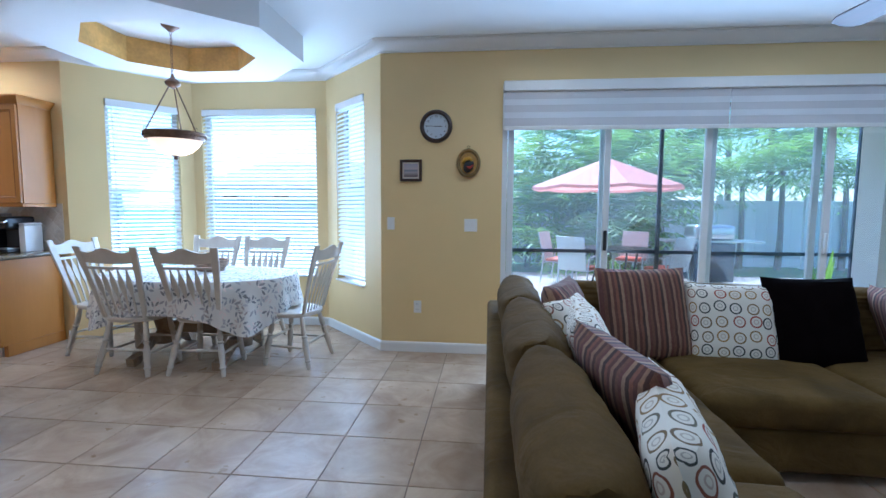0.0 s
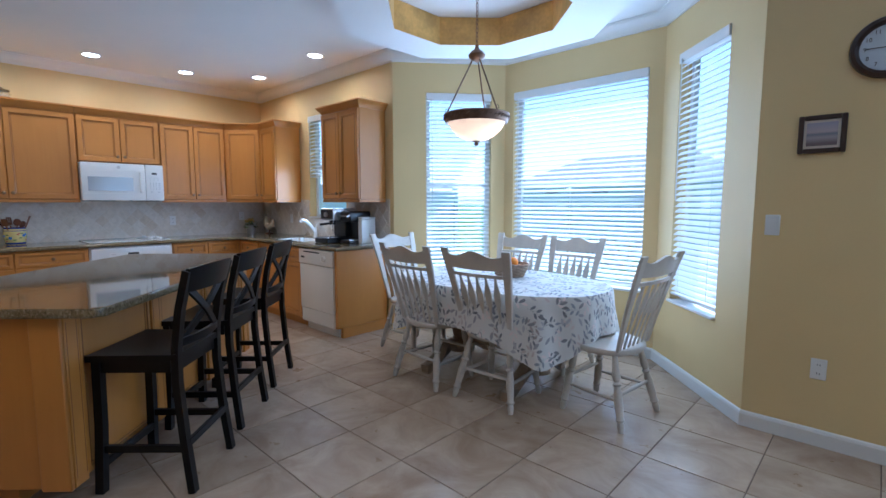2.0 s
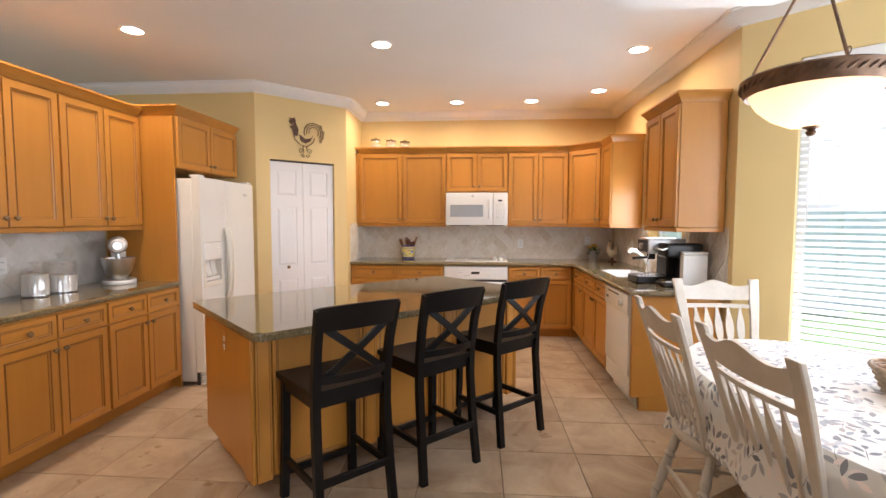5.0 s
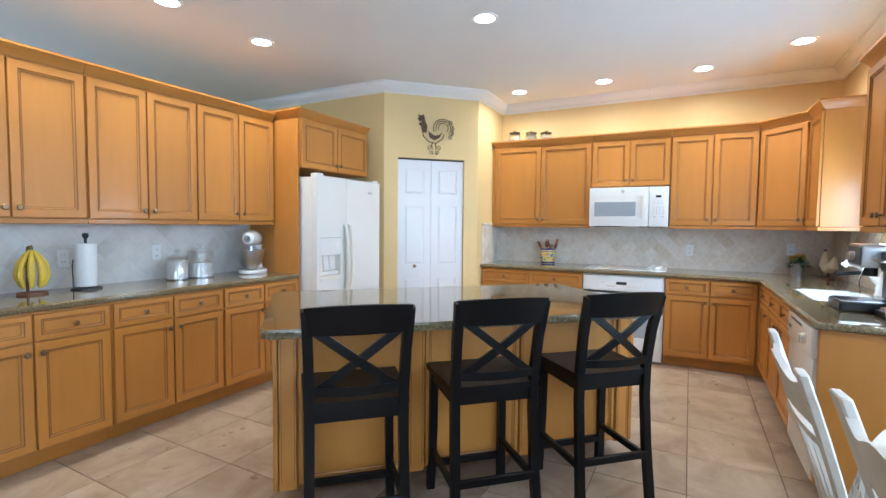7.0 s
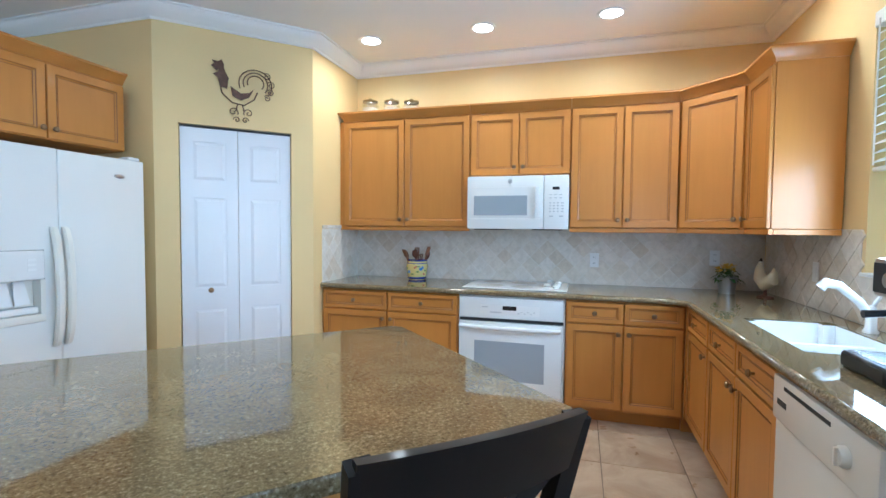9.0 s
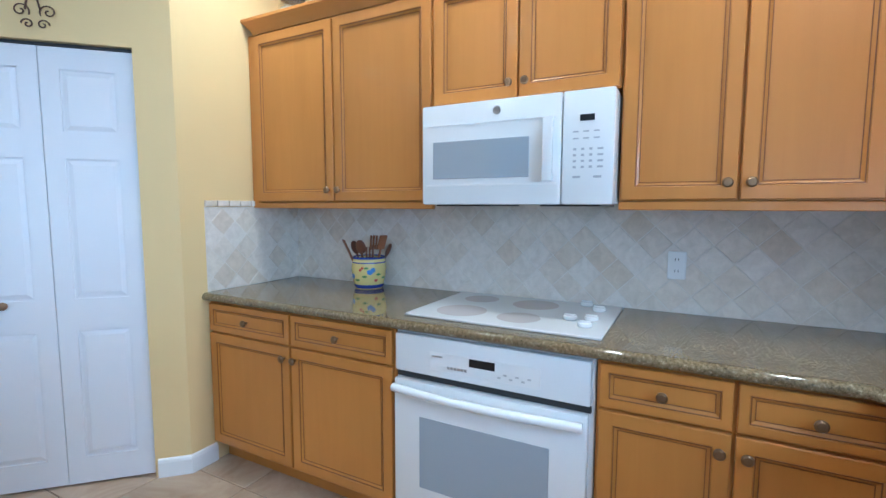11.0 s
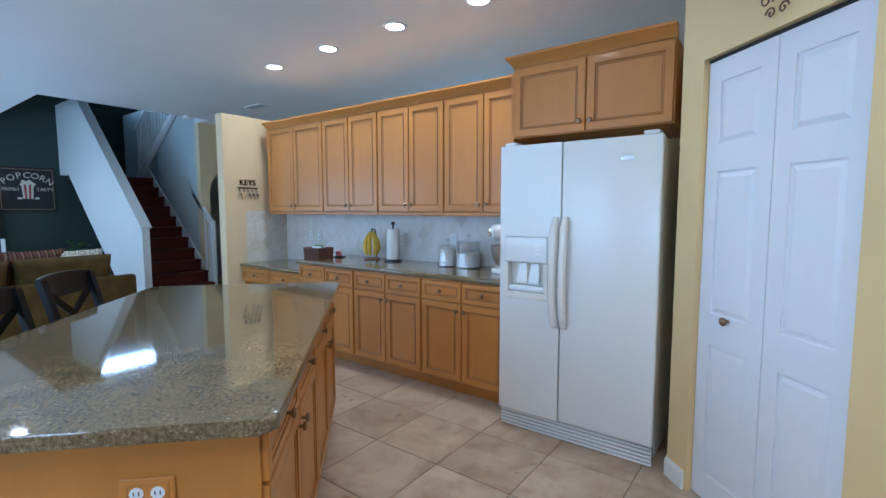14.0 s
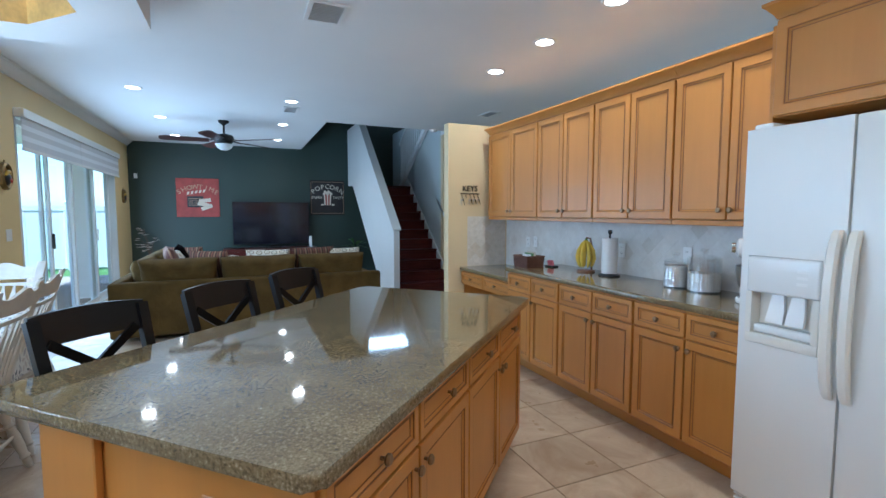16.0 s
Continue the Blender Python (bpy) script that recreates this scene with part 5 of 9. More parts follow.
        part("arrow_spindle", bm, M_OFFWHITE, t)
    return t


TABLE = (-2.36, 4.07)
ch = windsor_chair(pose(-2.652, 3.69, 0, 0, 0, -1))
for x, y, r in ((-2.08, 3.74, 4), (-1.44, 4.015, 84), (-3.30, 4.09, -91), (-2.645, 4.54, 183), (-2.13, 4.56, 177)):
    copy_thing(ch, pose(x, y, 0, 0, 0, r))

t = thing("dining_table", pose(TABLE[0], TABLE[1], 0), "oval pedestal dining table of weathered wood", "table")
M_TABLEWOOD = wood("weathered brown wood", (0.42, 0.33, 0.24), (0.30, 0.22, 0.15), 0.45, axis=0)
bm = bmesh.new()
oval = [(0.86 * math.copysign(abs(math.cos(a)) ** 0.85, math.cos(a)), 0.53 * math.copysign(abs(math.sin(a)) ** 0.85, math.sin(a))) for a in (2 * math.pi * k / 48 for k in range(48))]
prism(bm, oval, 0.715, 0.745, 0.008)
part("tabletop", bm, M_TABLEWOOD, t)
for s in (-1, 1):
    bm = bmesh.new()
    lathe(bm, [(0.10, 0.70), (0.11, 0.714), (0.05, 0.66), (0.06, 0.55), (0.085, 0.42), (0.075, 0.30), (0.055, 0.22), (0.09, 0.16), (0.09, 0.10), (0, 0.10)][::-1], (0.38 * s, 0, 0), 20)
    part("pedestal", bm, M_TABLEWOOD, t)
    for q in (-1, 1):
        bm = bmesh.new()
        sweep_bar(bm, [(0.38 * s, 0.05 * q, 0.17), (0.38 * s, 0.16 * q, 0.16), (0.38 * s, 0.27 * q, 0.10), (0.38 * s, 0.36 * q, 0.045), (0.38 * s, 0.42 * q, 0.035)], 0.07, 0.07)
        part("foot", bm, M_TABLEWOOD, t)
bm = bmesh.new()
box(bm, -0.36, -0.03, 0.20, 0.36, 0.03, 0.30, 0.008)
part("stretcher", bm, M_TABLEWOOD, t)

# leaf-printed tablecloth
M_CLOTH = material("leaf print cotton", (0.78, 0.76, 0.72), 0.75)
_nt, _b = nodes_of(M_CLOTH)
_uv = _nt.nodes.new("ShaderNodeUVMap")


def maths(nt, op, a, b=None):
    n = nt.nodes.new("ShaderNodeMath")
    n.operation = op
    for sock, v in ((n.inputs[0], a), (n.inputs[1], b)):
        if isinstance(v, (int, float)):
            sock.default_value = v
        elif v is not None:
            nt.links.new(v, sock)
    return n.outputs[0]


def sprig_layer(nt, vec, cell, seed, leaves):
    """One small sprig in each cell: pointed leaves along a thin stem; gives the mask and a tone."""
    mp = nt.nodes.new("ShaderNodeMapping")
    mp.inputs["Location"].default_value = (seed, seed * 1.7, 0)
    nt.links.new(vec, mp.inputs[0])
    vo = nt.nodes.new("ShaderNodeTexVoronoi")
    vo.voronoi_dimensions = "2D"
    vo.inputs["Scale"].default_value = 1.0 / cell
    vo.inputs["Randomness"].default_value = 0.75
    nt.links.new(mp.outputs[0], vo.inputs["Vector"])
    sub = nt.nodes.new("ShaderNodeVectorMath")
    sub.operation = "SUBTRACT"
    nt.links.new(mp.outputs[0], sub.inputs[0])
    nt.links.new(vo.outputs["Position"], sub.inputs[1])
    sep = nt.nodes.new("ShaderNodeSeparateColor")
    nt.links.new(vo.outputs["Color"], sep.inputs[0])
    turn = nt.nodes.new("ShaderNodeVectorRotate")
    turn.rotation_type = "Z_AXIS"
    nt.links.new(sub.outputs[0], turn.inputs["Vector"])
    nt.links.new(maths(nt, "MULTIPLY", sep.outputs[0], 6.283), turn.inputs["Angle"])
    mask = None
    for cx, cy, ang, ln, wd in leaves:
        m2 = nt.nodes.new("ShaderNodeMapping")
        m2.vector_type = "TEXTURE"
        m2.inputs["Location"].default_value = (cx, cy, 0)
        m2.inputs["Rotation"].default_value = (0, 0, radians(ang))
        nt.links.new(turn.outputs[0], m2.inputs[0])
        xyz = nt.nodes.new("ShaderNodeSeparateXYZ")
        nt.links.new(m2.outputs[0], xyz.inputs[0])
        q = maths(nt, "DIVIDE", xyz.outputs[0], ln)
        lens = maths(nt, "MULTIPLY", maths(nt, "SUBTRACT", 1.0, maths(nt, "MULTIPLY", q, q)), wd)
        inside = maths(nt, "LESS_THAN", maths(nt, "ABSOLUTE", xyz.outputs[1]), lens)
        mask = inside if mask is None else maths(nt, "MAXIMUM", mask, inside)
    return mask, sep.outputs[1]


SPRIG = [(0.0, 0.0, 0, 0.050, 0.0012), (0.062, 0.0, 0, 0.024, 0.0085), (0.030, 0.018, 40, 0.021, 0.0085), (0.018, -0.020, -45, 0.023, 0.0090), (-0.012, 0.020, 48, 0.022, 0.0085)]
TWIN = [(0.020, 0.004, 15, 0.030, 0.0105), (-0.018, 0.020, 75, 0.026, 0.0095)]
_col = None
for cell, sd, lv, tone in ((0.135, 3.1, SPRIG, (0.13, 0.135, 0.145)), (0.150, 8.3, SPRIG, (0.33, 0.285, 0.265)), (0.112, 5.7, TWIN, (0.19, 0.185, 0.19))):
    f, rr = sprig_layer(_nt, _uv.outputs[0], cell, sd, lv)
    shade_ = mix(_nt, tone, scaled(tone, 2.6), rr)
    _col = mix(_nt, _col if _col else (0.68, 0.655, 0.61), shade_, f)
_nt.links.new(_col, _b.inputs["Base Color"])
bump(_nt, _b, noise_tex(_nt, coords(_nt), 500, 2), 0.2, 0.001)
bm = bmesh.new()
uvl = bm.loops.layers.uv.new("UVMap")
N, RINGS = 144, 16
rings = []
where = {}
for j in range(RINGS):
    ring = []
    for k in range(N):
        a = 2 * math.pi * k / N
        c, s = math.cos(a), math.sin(a)
        ex, ey = 0.865 * math.copysign(abs(c) ** 0.85, c), 0.535 * math.copysign(abs(s) ** 0.85, s)
        nx, ny = Vector((c / 0.865, s / 0.535)).normalized()
        if j < 6:
            f = (j + 0.0) / 5 if j else 0.02
            p = Vector((ex * f, ey * f, 0.749))
            uv = (ex * f, ey * f)
        else:
            q = (j - 5) / (RINGS - 6)
            corner = abs(math.sin(2 * a)) ** 3
            drop = 0.27 + 0.16 * corner
            wave = 0.022 * math.sin(a * 13 + 0.6 * math.sin(3 * a)) + 0.012 * math.sin(a * 23 + 1.0)
            o = 0.010 + q * (0.022 + 0.05 * corner) + wave * q * (0.5 + corner)
            zz = 0.749 - drop * q + 0.008 * (1 - min(1, q * 6))
            p = Vector((ex + nx * o, ey + ny * o, min(0.749, zz)))
            uv = (ex + nx * drop * q, ey + ny * drop * q)
        v = bm.verts.new(p)
        where[v] = uv
        ring.append(v)
    rings.append(ring)
for a, b in zip(rings, rings[1:]):
    for k in range(N):
        bm.faces.new((a[k], a[(k + 1) % N], b[(k + 1) % N], b[k]))
bm.faces.new(rings[0])
for f in bm.faces:
    for l in f.loops:
        l[uvl].uv = where[l.vert]
cloth = solid("tablecloth", bm, M_CLOTH, "white cotton tablecloth printed with grey leaves", "tablecloth", m=pose(TABLE[0], TABLE[1], 0))

# fruit basket
M_WICKER = mottled("grey brown wicker", (0.36, 0.27, 0.19), 0.7, 0.25, 30, 120, 0.5, 0.004)
M_ORANGE = mottled("orange peel", (0.85, 0.30, 0.02), 0.42, 0.06, 8, 160, 0.5, 0.0015)
bk = thing("fruit_basket", pose(-2.35, 4.22, 0.752), "woven basket of oranges on the table", "basket")
bm = bmesh.new()
for r in range(8):
    z = 0.006 + 0.0115 * r
    rad = 0.085 + 0.0042 * r
    tube(bm, [(1.35 * (rad + 0.004 * math.cos(9 * a + math.pi * r)) * math.cos(a), (rad + 0.004 * math.cos(9 * a + math.pi * r)) * math.sin(a), z) for a in (2 * math.pi * k / 54 for k in range(54))], 0.0068, 6, True)
part("weave", bm, M_WICKER, bk)
bm = bmesh.new()
tube(bm, [(1.35 * 0.120 * math.cos(a), 0.120 * math.sin(a), 0.097 + 0.003 * math.sin(18 * a)) for a in (2 * math.pi * k / 48 for k in range(48))], 0.009, 7, True)
part("rim", bm, M_WICKER, bk)
bm = bmesh.new()
lathe(bm, [(0.0, 0.001), (0.088, 0.001), (0.088, 0.008), (0, 0.009)], m=Matrix.Diagonal((1.35, 1, 1, 1)))
part("bottom", bm, M_WICKER, bk)
for i, (x, y, z) in enumerate(((-0.085, 0.01, 0.058), (0.005, 0.035, 0.058), (0.09, 0.0, 0.058), (-0.005, -0.048, 0.058), (0.045, -0.02, 0.112), (-0.05, -0.015, 0.110))):
    bm = bmesh.new()
    bmesh.ops.create_uvsphere(bm, u_segments=20, v_segments=14, radius=0.042)
    for v in bm.verts:
        v.co.z *= 0.95
    solid("orange", bm, M_ORANGE, "ripe orange in the basket", "fruit", "oranges", m=bk.matrix_basis @ pose(x, y, z, 20 * i, 30 * i, 0))

# pendant lamp
M_ALABASTER = translucent("alabaster glass", (0.88, 0.74, 0.58), 0.6)


def slim(bm, k=0.82, dz=-0.012):
    for v in bm.verts:
        v.co = (v.co.x * k, v.co.y * k, v.co.z + dz)


_nt = M_ALABASTER.node_tree
_em = _nt.nodes.new("ShaderNodeEmission")
_em.inputs[0].default_value, _em.inputs[1].default_value = (1.0, 0.76, 0.56, 1), 0.12
_add = _nt.nodes.new("ShaderNodeAddShader")
_out = _nt.nodes["Material Output"]
_nt.links.new(_out.inputs[0].links[0].from_socket, _add.inputs[0])
_nt.links.new(_em.outputs[0], _add.inputs[1])
_nt.links.new(_add.outputs[0], _out.inputs[0])
t = thing("pendant_lamp", pose(NOOK[0], NOOK[1], 0), "bronze pendant lamp with an alabaster glass bowl, lit", "pendant lamp")
bm = bmesh.new()
prof = [(0.02, 1.775), (0.09, 1.782), (0.16, 1.812), (0.215, 1.855), (0.250, 1.905)]
lathe(bm, prof + [(r - 0.006, z + 0.004) for r, z in prof[::-1]], n=48, caps=False)
slim(bm)
part("glass_bowl", bm, M_ALABASTER, t)
bm = bmesh.new()
lathe(bm, [(0.240, 1.905), (0.262, 1.897), (0.268, 1.905), (0.272, 1.925), (0.282, 1.942), (0.285, 1.955), (0.278, 1.962), (0.245, 1.958), (0.240, 1.93), (0.240, 1.905)], n=56, caps=False)
slim(bm)
rim = part("rim", bm, M_BRONZE, t)
bm = bmesh.new()
for k in range(44):
    a = 2 * math.pi * k / 44
    tube(bm, [(0.276 * math.cos(a - 0.05), 0.276 * math.sin(a - 0.05), 1.921), (0.281 * math.cos(a), 0.281 * math.sin(a), 1.931), (0.283 * math.cos(a + 0.06), 0.283 * math.sin(a + 0.06), 1.944)], [0.003, 0.006, 0.002], 5)
slim(bm)
part("leaf_band", bm, M_BRONZE, rim)
bm = bmesh.new()
lathe(bm, [(0.0, 1.728), (0.012, 1.733), (0.018, 1.744), (0.012, 1.754), (0.028, 1.762), (0.034, 1.776), (0.02, 1.786), (0, 1.787)], n=20)
part("finial", bm, M_BRONZE, t)
for k in range(3):
    a = radians(90 + 120 * k + 20)
    bm = bmesh.new()
    tube(bm, [(0.262 * math.cos(a), 0.262 * math.sin(a), 1.943), (0.03 * math.cos(a), 0.03 * math.sin(a), 2.33)], 0.0065, 8)
    tube(bm, [(0.262 * math.cos(a) + 0.012 * math.cos(b), 0.262 * math.sin(a), 1.968 + 0.012 * math.sin(b)) for b in (2 * math.pi * q / 12 for q in range(12))], 0.0025, 5, True)
    slim(bm, 0.82, 0.0)
    part("rod", bm, M_BRONZE, t)
bm = bmesh.new()
lathe(bm, [(0.0, 2.30), (0.03, 2.315), (0.055, 2.335), (0.060, 2.352), (0.040, 2.375), (0.016, 2.392), (0.01, 2.42), (0, 2.42)], n=24)
part("hub", bm, M_BRONZE, t)
bm = bmesh.new()
for k in range(12):
    z = 2.432 + 0.028 * k
    ring = []
    for q in range(10):
        b = 2 * math.pi * q / 10
        u, w = 0.009 * math.cos(b), 0.018 * math.sin(b)
        ring.append((u, 0, z + w) if k % 2 else (0, u, z + w))
    tube(bm, ring, 0.0024, 5, True)
part("chain", bm, M_BRONZE, t)
bm = bmesh.new()
lathe(bm, [(0.0, 2.752), (0.02, 2.756), (0.045, 2.778), (0.068, 2.795), (0.068, CEIL - 0.005), (0, CEIL - 0.005)], n=28)
part("canopy", bm, M_BRONZE, t)
for s in (-1, 1):
    lp = new("pendant_bulb", bpy.data.lights.new("pendant_bulb", "POINT"))
    lp.data.energy, lp.data.shadow_soft_size, lp.data.color = 0.8, 0.03, (1.0, 0.84, 0.66)
    lp.location = (NOOK[0] + 0.075 * s, NOOK[1], 1.87)


# ---- counter stools ----
def bar_stool(m):
    """Faces +y; the back is at -y."""
    t = thing("bar_stool", m, "black wooden counter stool with a cross back at the island", "stool", "stools at the island")
    bm = bmesh.new()
    cols = []
    n = 12
    for j in range(9):
        y = -0.20 + 0.40 * j / 8
        row = []
        for k in range(n + 1):
            x = -0.215 + 0.43 * k / n
            dish = -0.012 * (1 - (x / 0.215) ** 2) * (1 - (y / 0.22) ** 2)
            row.append(bm.verts.new((x * (1.0 + 0.03 * y / 0.2), y, 0.628 + dish)))
        cols.append(row)
    faces = []
    for a, b in zip(cols, cols[1:]):
        for k in range(n):
            faces.append(bm.faces.new((a[k], a[k + 1], b[k + 1], b[k])))
    ext = bmesh.ops.extrude_face_region(bm, geom=faces)
    for v in [g for g in ext["geom"] if isinstance(g, bmesh.types.BMVert)]:
        v.co.z -= 0.028
    part("seat", bm, M_BLACKWOOD, t)
    bm = bmesh.new()
    box(bm, -0.17, 0.155, 0.545, 0.17, 0.175, 0.602)
    part("apron", bm, M_BLACKWOOD, t)
    bm = bmesh.new()
    box(bm, -0.17, -0.185, 0.545, 0.17, -0.165, 0.602)
    part("apron", bm, M_BLACKWOOD, t)
    for s in (-1, 1):
        bm = bmesh.new()
        box(bm, s * 0.185 - 0.01, -0.16, 0.545, s * 0.185 + 0.01, 0.155, 0.602)
        part("apron", bm, M_BLACKWOOD, t)
        bm = bmesh.new()
        sweep_bar(bm, [(s * 0.195, 0.185, 0.0), (s * 0.187, 0.172, 0.30), (s * 0.185, 0.168, 0.605)], 0.038, 0.038)
        part("leg", bm, M_BLACKWOOD, t)
        bm = bmesh.new()
        pts = [(s * 0.195, -0.235, 0.0), (s * 0.188, -0.205, 0.25), (s * 0.186, -0.185, 0.50), (s * 0.186, -0.188, 0.65), (s * 0.190, -0.215, 0.82), (s * 0.196, -0.262, 0.99)]
        sweep_bar(bm, pts, 0.032, 0.04)
        part("back_post", bm, M_BLACKWOOD, t)
        bm = bmesh.new()
        sweep_bar(bm, [(s * 0.190, 0.172, 0.20), (s * 0.190, -0.21, 0.20)], 0.018, 0.032)
        part("side_rail", bm, M_BLACKWOOD, t)
        bm = bmesh.new()
        pts = []
        for k in range(7):
            f = k / 6
            z = 0.67 + 0.235 * f
            pts.append(Vector((s * (-0.16 + 0.32 * f), -0.192 - 0.075 * ((z - 0.65) / 0.34) ** 1.5 - 0.022 * math.sin(math.pi * f) + s * 0.004, z)))
        rows = []
        for k, p in enumerate(pts):
            d = (pts[min(k + 1, 6)] - pts[max(k - 1, 0)]).normalized()
            u = Vector((0, 1, 0)).cross(d).normalized()
            rows.append([bm.verts.new(p + u * a * 0.017 + Vector((0, b * 0.007, 0))) for a, b in ((-1, -1), (1, -1), (1, 1), (-1, 1))])
        for a, b in zip(rows, rows[1:]):
            for q in range(4):
                bm.faces.new((a[q], a[(q + 1) % 4], b[(q + 1) % 4], b[q]))
        bm.faces.new(rows[0][::-1])
        bm.faces.new(rows[-1])
        part("cross_slat", bm, M_BLACKWOOD, t)
    for y, z in ((0.172, 0.13), (-0.215, 0.22)):
        bm = bmesh.new()
        box(bm, -0.185, y - 0.010, z - 0.018, 0.185, y + 0.010, z + 0.018, 0.003)
        part("foot_rail", bm, M_BLACKWOOD, t)
    for nm, z0, z1 in (("top_rail", 0.895, 1.0), ("lower_rail", 0.655, 0.69)):
        bm = bmesh.new()
        cols = []
        for k in range(13):
            u = -1 + k / 6
            x = u * 0.205 if nm == "top_rail" else u * 0.178
            col = []
            crown_ = 0.010 * (1 - u * u) if nm == "top_rail" else 0
            for z, dy in ((z0, 0.010), (z0, -0.010), (z1 + crown_, -0.010), (z1 + crown_, 0.010)):
                lean = -0.192 - 0.075 * max(0, (z - 0.65) / 0.34) ** 1.5
                col.append(bm.verts.new((x, lean - 0.030 * (1 - u * u) + dy, z)))
            cols.append(col)
        for a, b in zip(cols, cols[1:]):
            for q in range(4):
                bm.faces.new((a[q], a[(q + 1) % 4], b[(q + 1) % 4], b[q]))
        bm.faces.new(cols[0][::-1])
        bm.faces.new(cols[-1])
        bmesh.ops.bevel(bm, geom=[e for e in bm.edges if e.calc_face_angle(0) > 0.8], offset=0.004, segments=1, affect="EDGES")
        part(nm, bm, M_BLACKWOOD, t)
    return t


def on_island(s, w, turn):
    return pose((w - s) * SQ, (w + s) * SQ, 0, 0, 0, 135 + turn)


st = bar_stool(on_island(3.254, -0.639, -1))
for c in st.children_recursive:
    c.data.transform(Matrix.Diagonal((1.0, 1, 1.042, 1)))
copy_thing(st, on_island(3.861, -0.664, -1))
copy_thing(st, on_island(4.490, -0.680, -1))


# ---- living room ----
M_SOFA = mottled("olive brown microsuede", (0.098, 0.061, 0.0175), 0.95, 0.28, 4, 140, 0.3, 0.002)
_nt, _b = nodes_of(M_SOFA)
bump(_nt, _b, noise_tex(_nt, coords(_nt, (5, 7, 6)), 1.3, 3, 0.5, 0.8), 0.45, 0.03)
_b.inputs["Sheen Weight"].default_value = 0.0
_b.inputs["Specular IOR Level"].default_value = 0.15
_b.inputs["Sheen Roughness"].default_value = 0.4


def stripes(name, colours, scale, axis=0):
    m = material(name, colours[0], 0.85)
    nt, b = nodes_of(m)
    tc = nt.nodes.new("ShaderNodeTexCoord")
    sep = nt.nodes.new("ShaderNodeSeparateXYZ")
    nt.links.new(tc.outputs["Object"], sep.inputs[0])
    mul = nt.nodes.new("ShaderNodeMath")
    mul.operation = "MULTIPLY"
    mul.inputs[1].default_value = scale
    nt.links.new(sep.outputs[axis], mul.inputs[0])
    fr = nt.nodes.new("ShaderNodeMath")
    fr.operation = "FRACT"
    nt.links.new(mul.outputs[0], fr.inputs[0])
    r = nt.nodes.new("ShaderNodeValToRGB")
    r.color_ramp.interpolation = "CONSTANT"
    while len(r.color_ramp.elements) < len(colours):
        r.color_ramp.elements.new(0.5)
    for k, (e, c) in enumerate(zip(r.color_ramp.elements, colours)):
        e.position, e.color = k / len(colours), (*c, 1)
    nt.links.new(fr.outputs[0], r.inputs[0])
    grain = ramp(nt, noise_tex(nt, coords(nt), 90, 3), [(0.3, (0.75,) * 3), (0.7, (1.1,) * 3)])
    nt.links.new(mix(nt, r.outputs[0], grain, 1.0, "MULTIPLY"), b.inputs["Base Color"])
    bump(nt, b, noise_tex(nt, coords(nt), 300, 2), 0.3, 0.002)
    return m


M_STRIPE = stripes("brown striped chenille", [(0.16, 0.075, 0.045), (0.075, 0.035, 0.028), (0.26, 0.15, 0.085), (0.11, 0.045, 0.035), (0.20, 0.085, 0.05), (0.06, 0.035, 0.03), (0.30, 0.19, 0.11), (0.13, 0.05, 0.04)], 7.5)
M_DARKPILLOW = mottled("dark brown velvet", (0.004, 0.0025, 0.0025), 0.95, 0.3, 8, 200, 0.5, 0.003)

_nt, _b = nodes_of(M_DARKPILLOW)
_b.inputs["Specular IOR Level"].default_value = 0.03
# cream cloth printed with rings
M_RINGS = material("ring print cotton", (0.72, 0.68, 0.58), 0.85)
_nt, _b = nodes_of(M_RINGS)
_vo = _nt.nodes.new("ShaderNodeTexVoronoi")
_vo.voronoi_dimensions = "2D"
_vo.inputs["Scale"].default_value = 11.0
_vo.inputs["Randomness"].default_value = 0.22
_nt.links.new(coords(_nt, source="UV"), _vo.inputs["Vector"])
_rg = ramp(_nt, _vo.outputs["Distance"], [(0.0, (0, 0, 0)), (0.10, (0, 0, 0)), (0.12, (0.45,) * 3), (0.16, (0.45,) * 3), (0.18, (0, 0, 0)), (0.29, (0, 0, 0)), (0.31, (1, 1, 1)), (0.385, (1, 1, 1)), (0.405, (0, 0, 0))])
_sp = _nt.nodes.new("ShaderNodeSeparateColor")
_nt.links.new(_vo.outputs["Color"], _sp.inputs[0])
_tc = ramp(_nt, _sp.outputs[0], [(0.0, (0.03, 0.03, 0.025)), (0.3, (0.05, 0.06, 0.05)), (0.5, (0.35, 0.20, 0.04)), (0.7, (0.12, 0.11, 0.07)), (0.9, (0.30, 0.06, 0.03))])
_nt.links.new(mix(_nt, (0.72, 0.68, 0.58), _tc, _rg), _b.inputs["Base Color"])
bump(_nt, _b, noise_tex(_nt, coords(_nt), 260, 2), 0.3, 0.002)


